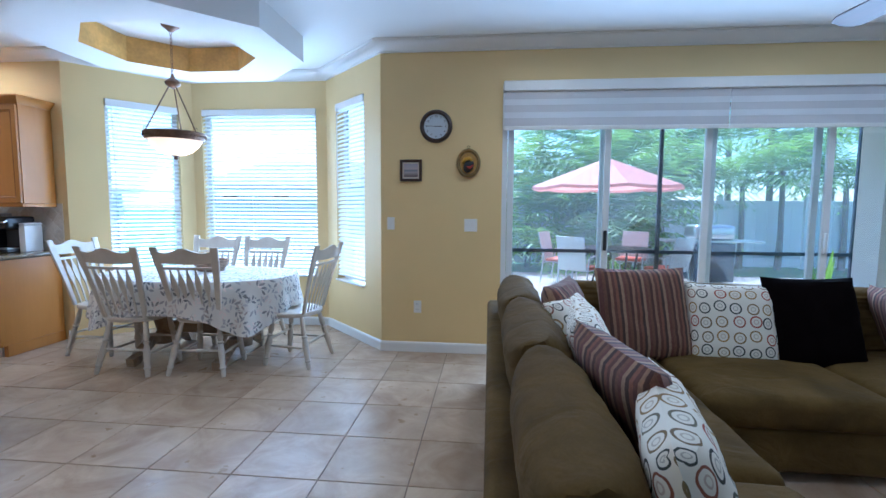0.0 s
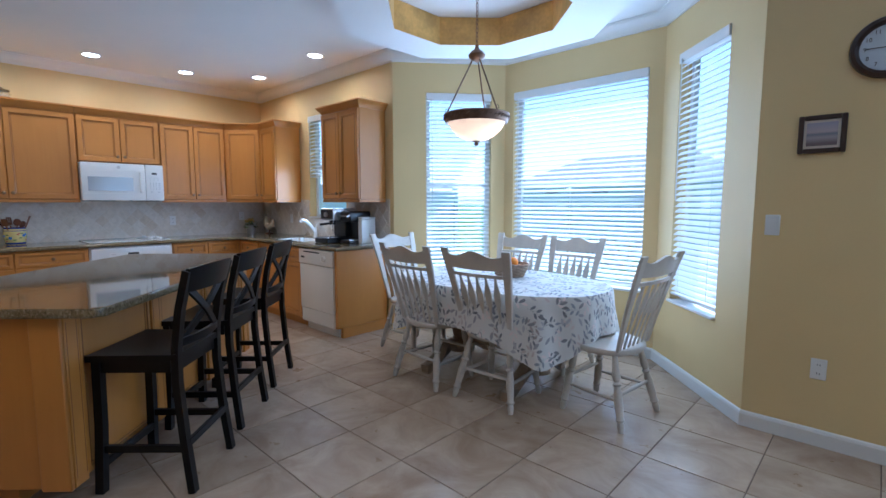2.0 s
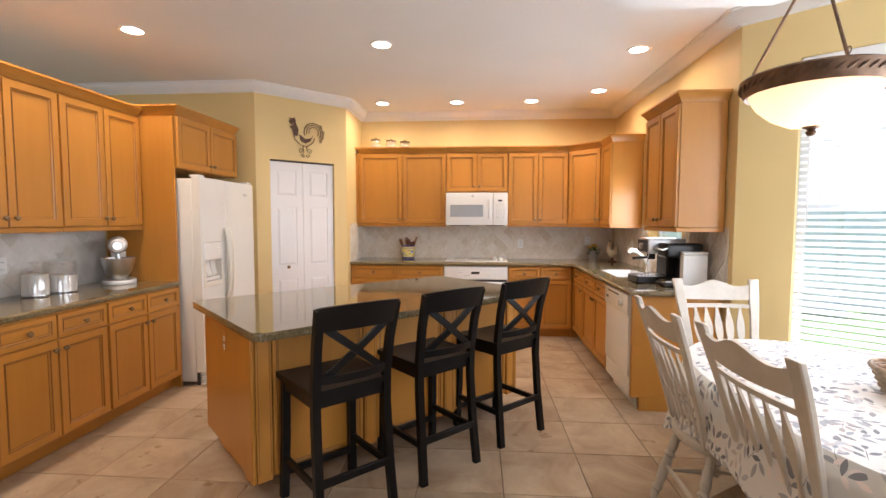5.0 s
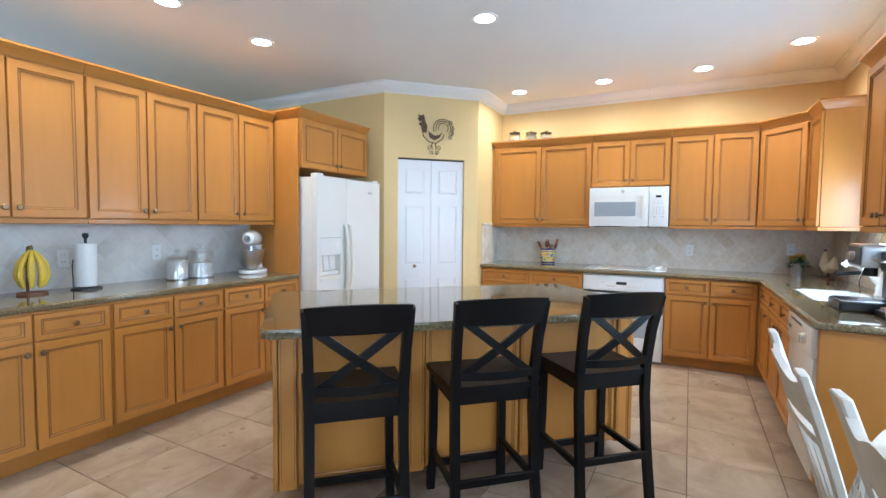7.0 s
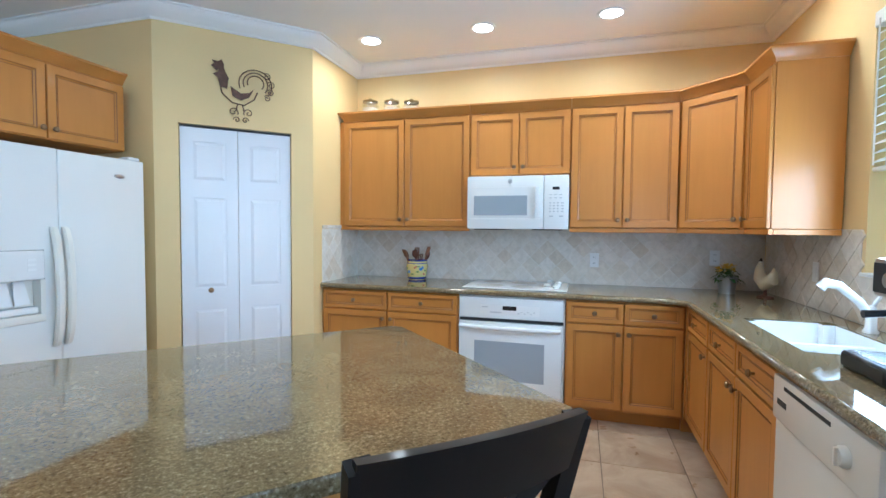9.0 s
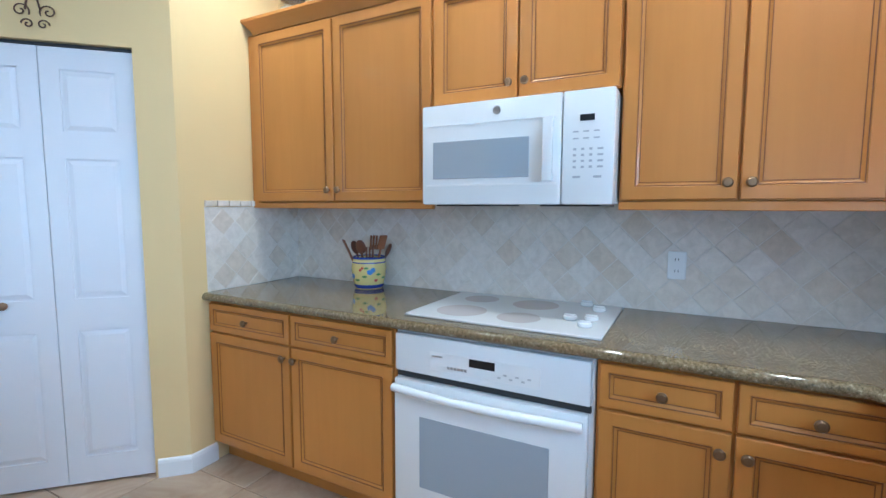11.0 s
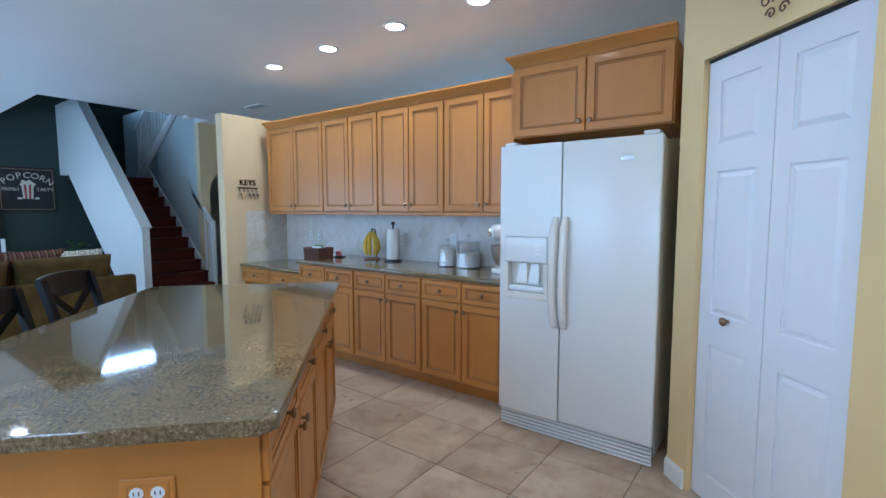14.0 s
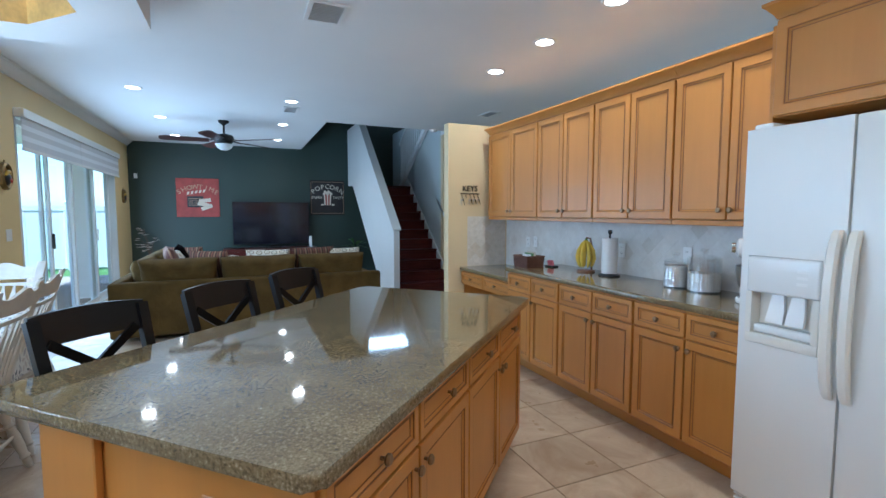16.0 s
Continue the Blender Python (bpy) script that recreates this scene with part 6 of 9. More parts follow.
def puffy(bm, w, d, h, seed, wrinkle=0.012, power=0.42, n=22, edge=0.25):
    """A stuffed cushion lying in the x-y plane, h thick."""
    top, low = [], []
    for j in range(n + 1):
        rt, rl = [], []
        for k in range(n + 1):
            u, v = -1 + 2 * k / n, -1 + 2 * j / n
            pinch = 1 - 0.05 * (1 - u * u) * v * v
            pin2 = 1 - 0.05 * (1 - v * v) * u * u
            x, y = u * w / 2 * pin2, v * d / 2 * pinch
            t = max(0.0, (1 - u ** 4)) ** power * max(0.0, (1 - v ** 4)) ** power
            if wrinkle > 0.02:
                flow = noise.noise(Vector((u * 1.6 + seed, v * 1.6, seed)))
                fold = math.sin(v * 11 + u * 3 * math.sin(seed) + 5 * flow)
                wr = 0.020 * noise.noise(Vector((u * 1.8 + seed, v * 2.4 + seed, seed))) + 0.0105 * fold * (0.35 + 0.65 * u * u) + 0.009 * noise.noise(Vector((u * 3 + seed, v * 14, seed + 5)))
            else:
                wr = wrinkle * (noise.noise(Vector((u * 3.0 + seed, v * 7 + seed, seed))) + 0.5 * noise.noise(Vector((u * 9 + seed, v * 4, seed + 5))))
            zt = h / 2 * t + wr * min(1, 3 * t)
            rt.append(bm.verts.new((x, y, zt)))
            rl.append(rt[-1] if j in (0, n) or k in (0, n) else bm.verts.new((x, y, -h / 2 * t + wr * 0.3)))
        top.append(rt)
        low.append(rl)
    uv = bm.loops.layers.uv.new("UVMap")
    stretch = [f + 0.22 * f ** 9 for f in (-1 + 2 * k / n for k in range(n + 1))]
    for rows, flip in ((top, False), (low, True)):
        for j in range(n):
            for k in range(n):
                q = [(j, k), (j, k + 1), (j + 1, k + 1), (j + 1, k)]
                q = q[::-1] if flip else q
                face = bm.faces.new([rows[a][b] for a, b in q])
                for loop, (a, b) in zip(face.loops, q):
                    loop[uv].uv = (stretch[b] * w / 2, stretch[a] * d / 2)


def soft_block(bm, x0, y0, z0, x1, y1, z1, r=0.06, bulge=0.02, seed=0.0):
    box(bm, x0, y0, z0, x1, y1, z1)
    es = [e for e in bm.edges if e.is_valid]
    bmesh.ops.bevel(bm, geom=es, offset=r, segments=4, affect="EDGES", profile=0.5)
    bmesh.ops.subdivide_edges(bm, edges=[e for e in bm.edges if e.calc_length() > 0.2], cuts=5, use_grid_fill=True)
    for v in bm.verts:
        c = v.co
        u = 1 - abs((c.x - x0) / (x1 - x0) * 2 - 1) ** 2.5
        w = 1 - abs((c.y - y0) / (y1 - y0) * 2 - 1) ** 2.5
        if c.z > (z0 + z1) / 2:
            c.z += bulge * u * w + 0.006 * noise.noise(Vector((c.x * 9 + seed, c.y * 9, seed)))


SOFA_X, SOFA_Y0, SOFA_Y1, SOFA_XE = 0.235, 0.68, 3.66, 3.35
sofa = thing("sectional_sofa", pose(SOFA_X, SOFA_Y0, 0), "olive brown microsuede sectional sofa with loose cushions", "sofa")
LX, LY = SOFA_XE - SOFA_X, SOFA_Y1 - SOFA_Y0
bm = bmesh.new()
soft_block(bm, 0.0, 0.0, 0.05, 0.11, LY, 0.655, 0.03, 0.0)
part("back_frame", bm, M_SOFA, sofa)
bm = bmesh.new()
soft_block(bm, 0.115, LY - 0.11, 0.05, LX, LY, 0.655, 0.03, 0.0)
part("back_frame", bm, M_SOFA, sofa)
bm = bmesh.new()
soft_block(bm, 0.115, 0.0, 0.05, 1.04, 0.18, 0.60, 0.05, 0.0)
part("arm", bm, M_SOFA, sofa)
bm = bmesh.new()
soft_block(bm, LX - 0.20, LY - 1.20, 0.05, LX, LY - 0.115, 0.60, 0.05, 0.0)
part("arm", bm, M_SOFA, sofa)
bm = bmesh.new()
soft_block(bm, 0.115, 0.185, 0.05, 1.0, LY - 0.115, 0.27, 0.02, 0.0)
part("seat_base", bm, M_SOFA, sofa)
bm = bmesh.new()
soft_block(bm, 1.005, LY - 1.18, 0.05, LX - 0.205, LY - 0.115, 0.27, 0.02, 0.0)
part("seat_base", bm, M_SOFA, sofa)
for k in range(3):
    y0 = 0.19 + 0.875 * k
    bm = bmesh.new()
    soft_block(bm, 0.12, y0, 0.272, 1.055, y0 + 0.865, 0.44, 0.06, 0.03, k)
    part("seat_cushion", bm, M_SOFA, sofa)
for k in range(2):
    x0 = 1.062 + 0.93 * k
    bm = bmesh.new()
    soft_block(bm, x0, LY - 1.22, 0.272, x0 + 0.92, LY - 0.12, 0.44, 0.06, 0.03, 5 + k)
    part("seat_cushion", bm, M_SOFA, sofa)
for k, (y, w) in enumerate(((0.60, 0.84), (1.47, 0.86), (2.32, 0.80))):
    bm = bmesh.new()
    puffy(bm, w, 0.52, 0.27, 3.1 + k, 0.05, 0.34, 56)
    part("back_cushion", bm, M_SOFA, sofa, m=pose(0.235, y, 0.64, 0, 0, 90) @ pose(0, 0, 0, 76 - 2 * k, 0, 0))
for k, x in enumerate((0.95, 1.75, 2.55)):
    bm = bmesh.new()
    puffy(bm, 0.82, 0.48, 0.26, 7.7 + k, 0.045, 0.34, 56)
    part("back_cushion", bm, M_SOFA, sofa, m=pose(x, LY - 0.24, 0.62, 0, 0, 0) @ pose(0, 0, 0, 76, 0, 0))


def throw_pillow(m, mat, label, size=0.46, thick=0.15, seed=1.0):
    bm = bmesh.new()
    puffy(bm, size, size, thick, seed, 0.008, 0.5, 20)
    return solid("throw_pillow", bm, mat, label, "pillow", "throw pillows on the sofa", m=m)


RING_L, STRIPE_L = "cream throw pillow printed with rings on the sofa", "brown striped throw pillow on the sofa"
# leaning on the west back, facing east
for y, z, lean, yaw, mat, lab, sd, sz in ((1.13, 0.60, 70, 82, M_RINGS, RING_L, 1.2, 0.53), (1.50, 0.615, 68, 98, M_STRIPE, STRIPE_L, 2.4, 0.55), (2.02, 0.61, 66, 86, M_RINGS, RING_L, 3.3, 0.53), (2.68, 0.63, 70, 70, M_STRIPE, STRIPE_L, 4.1, 0.48), (2.52, 0.60, 62, 60, M_RINGS, RING_L, 4.9, 0.44)):
    throw_pillow(pose(0.70 if lab == RING_L else 0.69, y, z + 0.10, 0, 0, yaw) @ pose(0, 0, 0, lean, 0, 6 * math.sin(sd * 9)), mat, lab, sz, 0.16, sd)
# leaning on the north back, facing south
for x, z, lean, roll, mat, lab, sd, sz in ((1.22, 0.69, 72, 10, M_STRIPE, STRIPE_L, 5.2, 0.60), (1.745, 0.635, 70, -4, M_RINGS, RING_L, 6.6, 0.53), (2.22, 0.665, 72, 4, M_DARKPILLOW, "dark brown velvet throw pillow on the sofa", 7.1, 0.57), (2.74, 0.65, 70, 80, M_STRIPE, STRIPE_L, 8.3, 0.48)):
    throw_pillow(pose(x, 3.13, z, 0, 0, 0) @ pose(0, 0, 0, lean, 0, roll), mat, lab, sz, 0.16, sd)

# ---- television wall ----
t = thing("media_console", pose(5.15, 1.75, 0), "dark cherry media console below the television", "console table")
bm = bmesh.new()
box(bm, -0.23, -0.95, 0.62, 0.22, 0.95, 0.65, 0.006)
part("top", bm, M_CHERRY, t)
bm = bmesh.new()
box(bm, -0.21, -0.92, 0.05, 0.21, 0.92, 0.619)
part("body", bm, M_CHERRY, t)
for k in range(3):
    bm = bmesh.new()
    box(bm, -0.225, -0.90 + 0.605 * k, 0.09, -0.211, -0.31 + 0.605 * k, 0.59, 0.004)
    d = part("door", bm, M_CHERRY, t)
    bm = bmesh.new()
    lathe(bm, [(0.01, 0), (0.012, 0.012), (0, 0.02)], m=pose(-0.225, -0.36 + 0.605 * k, 0.36, 0, -90, 0), n=10)
    part("knob", bm, M_KNOB, d)
t = thing("television", pose(5.20, 1.72, 0.651), "large flat black television on the console", "television")
M_TVGLASS = material("dark screen glass", (0.006, 0.008, 0.016), 0.12, coat=0.5)
bm = bmesh.new()
box(bm, 0.0, -0.79, 0.07, 0.05, 0.79, 0.99, 0.008)
part("casing", bm, M_BLACK, t)
bm = bmesh.new()
box(bm, -0.004, -0.775, 0.09, -0.0005, 0.775, 0.978)
part("screen", bm, M_TVGLASS, t)
bm = bmesh.new()
box(bm, 0.0, -0.03, 0.012, 0.04, 0.03, 0.069)
prism(bm, [(-0.10, -0.28), (0.12, -0.28), (0.12, 0.28), (-0.10, 0.28)], 0.0005, 0.012)
part("stand", bm, M_BLACK, t)
t = thing("white_device", pose(5.06, 0.93, 0.6505), "white upright gadget on the console", "gadget")
bm = bmesh.new()
box(bm, -0.03, -0.045, 0, 0.03, 0.045, 0.012, 0.003)
part("base", bm, M_OUTLET, t)
bm = bmesh.new()
box(bm, -0.012, -0.03, 0.012, 0.012, 0.03, 0.24, 0.006)
part("tower", bm, M_OUTLET, t)
t = thing("game_console", pose(4.99, 1.72, 0.6505), "small black box on the console", "gadget")
bm = bmesh.new()
box(bm, -0.05, -0.16, 0, 0.05, 0.16, 0.03, 0.004)
part("case", bm, M_BLACK, t)

# wall signs on the green wall, facing west
M_REDSIGN = mottled("distressed red paint", (0.30, 0.045, 0.035), 0.6, 0.2, 7, 60, 0.2, 0.001)
M_BLACKSIGN = mottled("distressed black paint", (0.02, 0.016, 0.015), 0.6, 0.3, 7, 60, 0.2, 0.001)
M_TAN = material("faded tan paint", (0.46, 0.30, 0.18), 0.7)
M_CREAMP = material("cream paint", (0.62, 0.55, 0.44), 0.7)
M_SIGNRED = material("dull red paint", (0.25, 0.04, 0.03), 0.7)


def sign_board(name, y, z, w, h, mat, label):
    """A board on the east wall; local x runs to the right as seen, local z out of the wall."""
    t = thing(name, pose(XE - 0.001, y, z) @ Matrix(((0, 0, -1, 0), (-1, 0, 0, 0), (0, 1, 0, 0), (0, 0, 0, 1))), label, "wall sign")
    bm = bmesh.new()
    box(bm, -w / 2, -h / 2, 0.0, w / 2, h / 2, 0.03, 0.003)
    part("board", bm, mat, t)
    return t


def arc_text(parent, body, size, mat, radius, cy, spread):
    n = len(body)
    for k, c in enumerate(body):
        a = radians(90 + spread / 2 - spread * k / (n - 1))
        lettering(c, size, mat, parent, pose(radius * math.cos(a), cy + radius * math.sin(a), 0.0325, 0, 0, math.degrees(a) - 90), "letter")


t = sign_board("movie_sign", 3.15, 1.72, 0.80, 0.80, M_REDSIGN, "square red movie night wall sign with a clapperboard")
arc_text(t, "SHOWTIME", 0.135, M_TAN, 0.62, -0.40, 68)
bm = bmesh.new()
box(bm, -0.20, -0.20, 0.0305, 0.10, 0.03, 0.036)
part("clapperboard", bm, M_BLACK, t)
bm = bmesh.new()
for k in range(5):
    x = -0.21 + 0.075 * k
    bm.faces.new([bm.verts.new(p) for p in ((x, 0.06 + 0.012 * k, 0.0365), (x + 0.04, 0.066 + 0.012 * k, 0.0365), (x + 0.06, 0.126 + 0.012 * k, 0.0365), (x + 0.02, 0.12 + 0.012 * k, 0.0365))])
part("stripes", bm, M_CREAMP, t, smooth=False)
bm = bmesh.new()
for k in range(4):
    box(bm, -0.18, -0.16 + 0.045 * k, 0.0362, 0.08, -0.152 + 0.045 * k, 0.0372)
part("lines", bm, M_TAN, t)
for dx, dy, r in ((0.13, -0.06, 8), (0.10, -0.14, -12), (0.16, -0.2, 20)):
    bm = bmesh.new()
    box(bm, -0.11, -0.038, 0.037, 0.11, 0.038, 0.041)
    part("ticket", bm, M_CREAMP, t, m=pose(dx, dy, 0, 0, 0, r))

t = sign_board("popcorn_sign", 0.49, 1.75, 0.78, 0.80, M_BLACKSIGN, "square black popcorn wall sign with cream letters")
arc_text(t, "POPCORN", 0.15, M_CREAMP, 0.50, -0.25, 78)
lettering("FRESH", 0.085, M_CREAMP, t, pose(-0.235, 0.0, 0.0325))
lettering("TASTY", 0.085, M_CREAMP, t, pose(0.245, 0.0, 0.0325))
for k in range(5):
    bm = bmesh.new()
    a, b = -0.085 + 0.034 * k, -0.085 + 0.034 * (k + 1)
    q = 0.82
    pts = ((a * q, -0.17), (b * q, -0.17), (b, 0.07), (a, 0.07))
    lo = [bm.verts.new((x, y, 0.031)) for x, y in pts]
    hi = [bm.verts.new((x, y, 0.036)) for x, y in pts]
    bm.faces.new(hi)
    for i in range(4):
        bm.faces.new((lo[i], lo[(i + 1) % 4], hi[(i + 1) % 4], hi[i]))
    part("stripe", bm, M_CREAMP if k % 2 == 0 else M_SIGNRED, t)
bm = bmesh.new()
for k in range(9):
    bmesh.ops.create_icosphere(bm, subdivisions=1, radius=0.034, matrix=Matrix.Translation((-0.075 + 0.02 * k, 0.09 + 0.028 * ((k * 3) % 4) * 0.6, 0.032)) @ Matrix.Diagonal((1, 1, 0.3, 1)))
for x in (-0.13, -0.1, 0.11, 0.14):
    bmesh.ops.create_icosphere(bm, subdivisions=1, radius=0.022, matrix=Matrix.Translation((x, -0.16, 0.032)) @ Matrix.Diagonal((1, 1, 0.3, 1)))
part("kernels", bm, M_CREAMP, t)
bm = bmesh.new()
for y0 in (-0.36, 0.355):
    box(bm, -0.37, y0, 0.0302, 0.37, y0 + 0.006, 0.033)
for x0 in (-0.37, 0.364):
    box(bm, x0, -0.354, 0.0302, x0 + 0.006, 0.355, 0.033)
part("border", bm, M_TAN, t)

# motion sensor and flowers in the corner
t = thing("alarm_sensor", pose(XE - 0.002, 4.24, 2.14), "small white alarm sensor high in the corner", "sensor")
bm = bmesh.new()
box(bm, -0.045, -0.03, -0.05, -0.001, 0.03, 0.05, 0.01, 2)
part("case", bm, M_OUTLET, t)
M_LEAF = mottled("green leaf", (0.06, 0.14, 0.03), 0.5, 0.3, 12, 60, 0.2, 0.002)
M_PETAL = material("pale blossom", (0.75, 0.66, 0.60), 0.6)
M_TWIG = mottled("brown twig", (0.10, 0.06, 0.035), 0.7)


def leaf(bm, base, direction, length, width, droop=0.2):
    d = Vector(direction).normalized()
    s = d.cross(Vector((0, 0, 1)))
    s = s.normalized() if s.length > 0.05 else Vector((1, 0, 0))
    prev = None
    for k in range(5):
        f = k / 4
        c = Vector(base) + d * length * f - Vector((0, 0, droop * length * f * f))
        w = width * math.sin(math.pi * (0.12 + 0.88 * f)) / 2
        row = [bm.verts.new(c - s * w), bm.verts.new(c + Vector((0, 0, -0.12 * width))), bm.verts.new(c + s * w)]
        if prev:
            bm.faces.new((prev[0], prev[1], row[1], row[0]))
            bm.faces.new((prev[1], prev[2], row[2], row[1]))
        prev = row


t = thing("flower_vase", pose(4.98, 3.98, 0), "tall floor vase of pale orchids in the corner", "vase")
bm = bmesh.new()
lathe(bm, [(0.08, 0.0), (0.12, 0.06), (0.13, 0.25), (0.08, 0.46), (0.06, 0.54), (0.075, 0.58), (0.06, 0.58), (0.045, 0.52)], n=24)
part("vase", bm, M_CHERRY, t)
rnd = random.Random(4)
bm = bmesh.new()
bm2 = bmesh.new()
for k in range(7):
    a = rnd.uniform(0, 6.28)
    top = Vector((0.16 * math.cos(a), 0.16 * math.sin(a), rnd.uniform(0.75, 1.12)))
    tube(bm, [(0, 0, 0.5), top * 0.5 + Vector((0, 0, 0.35)), top], 0.005, 5)
    for j in range(4):
        c = top + Vector((rnd.uniform(-0.06, 0.06), rnd.uniform(-0.06, 0.06), rnd.uniform(-0.14, 0.04)))
        for q in range(5):
            b = q * 1.2566 + k
            leaf(bm2, c, (math.cos(b), math.sin(b), 0.3), 0.045, 0.034)
part("stems", bm, M_TWIG, t)
part("blossoms", bm2, M_PETAL, t)
t = thing("potted_plant", pose(4.95, -0.05, 0), "green houseplant on a dark stand by the stairs", "plant")
bm = bmesh.new()
lathe(bm, [(0.14, 0.0), (0.14, 0.03), (0.04, 0.06), (0.04, 0.40), (0.13, 0.43), (0.13, 0.455), (0, 0.455)], n=20)
part("stand", bm, M_CHERRY, t)
bm = bmesh.new()
lathe(bm, [(0.07, 0.456), (0.095, 0.60), (0.10, 0.60), (0.085, 0.58), (0, 0.58)], n=20)
part("pot", bm, M_OFFWHITE, t)
bm = bmesh.new()
for k in range(26):
    a, e = rnd.uniform(0, 6.28), rnd.uniform(0.2, 1.2)
    d = (math.cos(a) * math.cos(e), math.sin(a) * math.cos(e), math.sin(e))
    b = Vector((0, 0, 0.58)) + Vector(d) * rnd.uniform(0.05, 0.2)
    leaf(bm, b, d, 0.16, 0.07, 0.5)
part("foliage", bm, M_LEAF, t)

# ceiling fan
t = thing("ceiling_fan", pose(2.46, 2.54, CEIL - 0.0005) @ Matrix.Diagonal((1.12, 1.12, 1.18, 1)), "black five-blade ceiling fan with a white bowl light", "ceiling fan")
bm = bmesh.new()
lathe(bm, [(0.07, -0.001), (0.07, -0.02), (0.03, -0.05), (0.014, -0.06), (0.014, -0.17), (0, -0.17)][::-1], n=24)
part("downrod", bm, M_IRON, t)
bm = bmesh.new()
lathe(bm, [(0.03, -0.17), (0.10, -0.185), (0.125, -0.21), (0.125, -0.26), (0.10, -0.29), (0.05, -0.30), (0, -0.30)][::-1], n=28)
part("motor", bm, M_IRON, t)
M_OPAL = translucent("opal glass", (0.85, 0.86, 0.86), 0.4)
bm = bmesh.new()
lathe(bm, [(0.0, -0.385), (0.05, -0.38), (0.095, -0.35), (0.115, -0.305), (0.0, -0.301)], n=28)
part("light_bowl", bm, M_OPAL, t)
M_FANBLADE = wood("dark mahogany blade", (0.055, 0.012, 0.009), (0.02, 0.006, 0.005), 0.35, axis=0)
for k in range(5):
    bm = bmesh.new()
    sweep_bar(bm, [(0.10, 0, -0.245), (0.22, 0, -0.262)], 0.05, 0.008)
    arm = part("blade_arm", bm, M_IRON, t, m=pose(0, 0, 0, 0, 0, 72 * k + 20))
    bm = bmesh.new()
    out = [(0.19, -0.055), (0.45, -0.075), (0.71, -0.08), (0.775, -0.055), (0.785, 0.0), (0.775, 0.055), (0.71, 0.08), (0.45, 0.075), (0.19, 0.055)]
    prism(bm, out, -0.004, 0.004)
    part("blade", bm, M_FANBLADE, arm, m=pose(0, 0, -0.262, 12, 0, 0))


# near-black plate: shade of the duct put in as colour
M_VENTSHADE = material("duct shade", (0.05, 0.055, 0.06), 0.7)


def ceiling_vent(x, y, w, d, rot, n=9):
    t = thing("ceiling_vent", pose(x, y, CEIL, 0, 0, rot), "white louvred air vent in the ceiling", "vent", "ceiling vents")
    bm = bmesh.new()
    f = 0.03
    for q in ((-w / 2, -d / 2, w / 2, -d / 2 + f), (-w / 2, d / 2 - f, w / 2, d / 2), (-w / 2, -d / 2 + f, -w / 2 + f, d / 2 - f), (w / 2 - f, -d / 2 + f, w / 2, d / 2 - f)):
        box(bm, q[0], q[1], -0.012, q[2], q[3], -0.001)
    part("frame", bm, M_TRIM, t)
    bm = bmesh.new()
    box(bm, -w / 2 + f, -d / 2 + f, -0.003, w / 2 - f, d / 2 - f, -0.001)
    part("backing", bm, M_VENTSHADE, t)
    for k in range(n):
        bm = bmesh.new()
        box(bm, -0.0012, -d / 2 + f, -0.008, 0.0012, d / 2 - f, 0.008)
        part("slat", bm, M_TRIM, t, m=pose(-w / 2 + f + (w - 2 * f) * (k + 0.5) / n, 0, -0.010, 0, 38, 0))


ceiling_vent(-2.16, 1.734, 0.36, 0.27, 0, 12)
ceiling_vent(1.215, 1.665, 0.36, 0.20, 0)
ceiling_vent(0.388, -0.997, 0.36, 0.18, 0, 6)
t = thing("smoke_detector", pose(1.90, -0.745, CEIL), "round white smoke detector on the ceiling", "smoke detector")
bm = bmesh.new()
lathe(bm, [(0.0, -0.04), (0.045, -0.038), (0.062, -0.02), (0.066, -0.001), (0, -0.001)], n=24)
part("case", bm, M_OUTLET, t)

# ---- stairs ----
RISE, GO, SX = 0.18, 0.213, 1.95
M_TREAD = wood("red cherry stair wood", (0.125, 0.020, 0.015), (0.065, 0.010, 0.008), 0.5, axis=1, coat=0.0)
_nt, _b = nodes_of(M_TREAD)
_b.inputs["Specular IOR Level"].default_value = 0.2
stairs = thing("staircase", pose(SX, -1.09, 0), "dark cherry wooden staircase rising to a landing", "staircase")
for k in range(11):
    bm = bmesh.new()
    box(bm, GO * k, 0.0, RISE * k, GO * k + 0.02, 0.98, RISE * (k + 1) - 0.031)
    part("riser", bm, M_TREAD, stairs)
    bm = bmesh.new()
    x1 = GO * (k + 1) + 0.018 if k < 10 else XE - SX - 0.002
    box(bm, GO * k - 0.03, 0.0, RISE * (k + 1) - 0.03, x1, 0.98, RISE * (k + 1), 0.006)
    part("tread", bm, M_TREAD, stairs)
wallp = [(-0.11, 0.0), (0.66, 0.0), (2.98, 2.03), (XE - SX - 0.002, 2.03), (XE - SX - 0.002, 3.32), (2.32, 3.32), (-0.11, 1.12)]
kw = thing("stair_knee_wall", pose(SX, -0.10, 0), "white sloping knee wall beside the stairs", "stair wall")
bm = bmesh.new()
for y in (0.0, 0.10):
    bm.faces.new([bm.verts.new((x, y, z)) for x, z in wallp])
bm.verts.ensure_lookup_table()
n = len(wallp)
for i in range(n):
    bm.faces.new((bm.verts[i], bm.verts[(i + 1) % n], bm.verts[n + (i + 1) % n], bm.verts[n + i]))
part("panel", bm, M_TRIM, kw, smooth=False)
bm = bmesh.new()
sl = math.atan2(3.32 - 1.12, 2.43)
ln = 2.43 / math.cos(sl)
box(bm, -0.02, -0.025, 0.0, ln, 0.125, 0.03, 0.004)
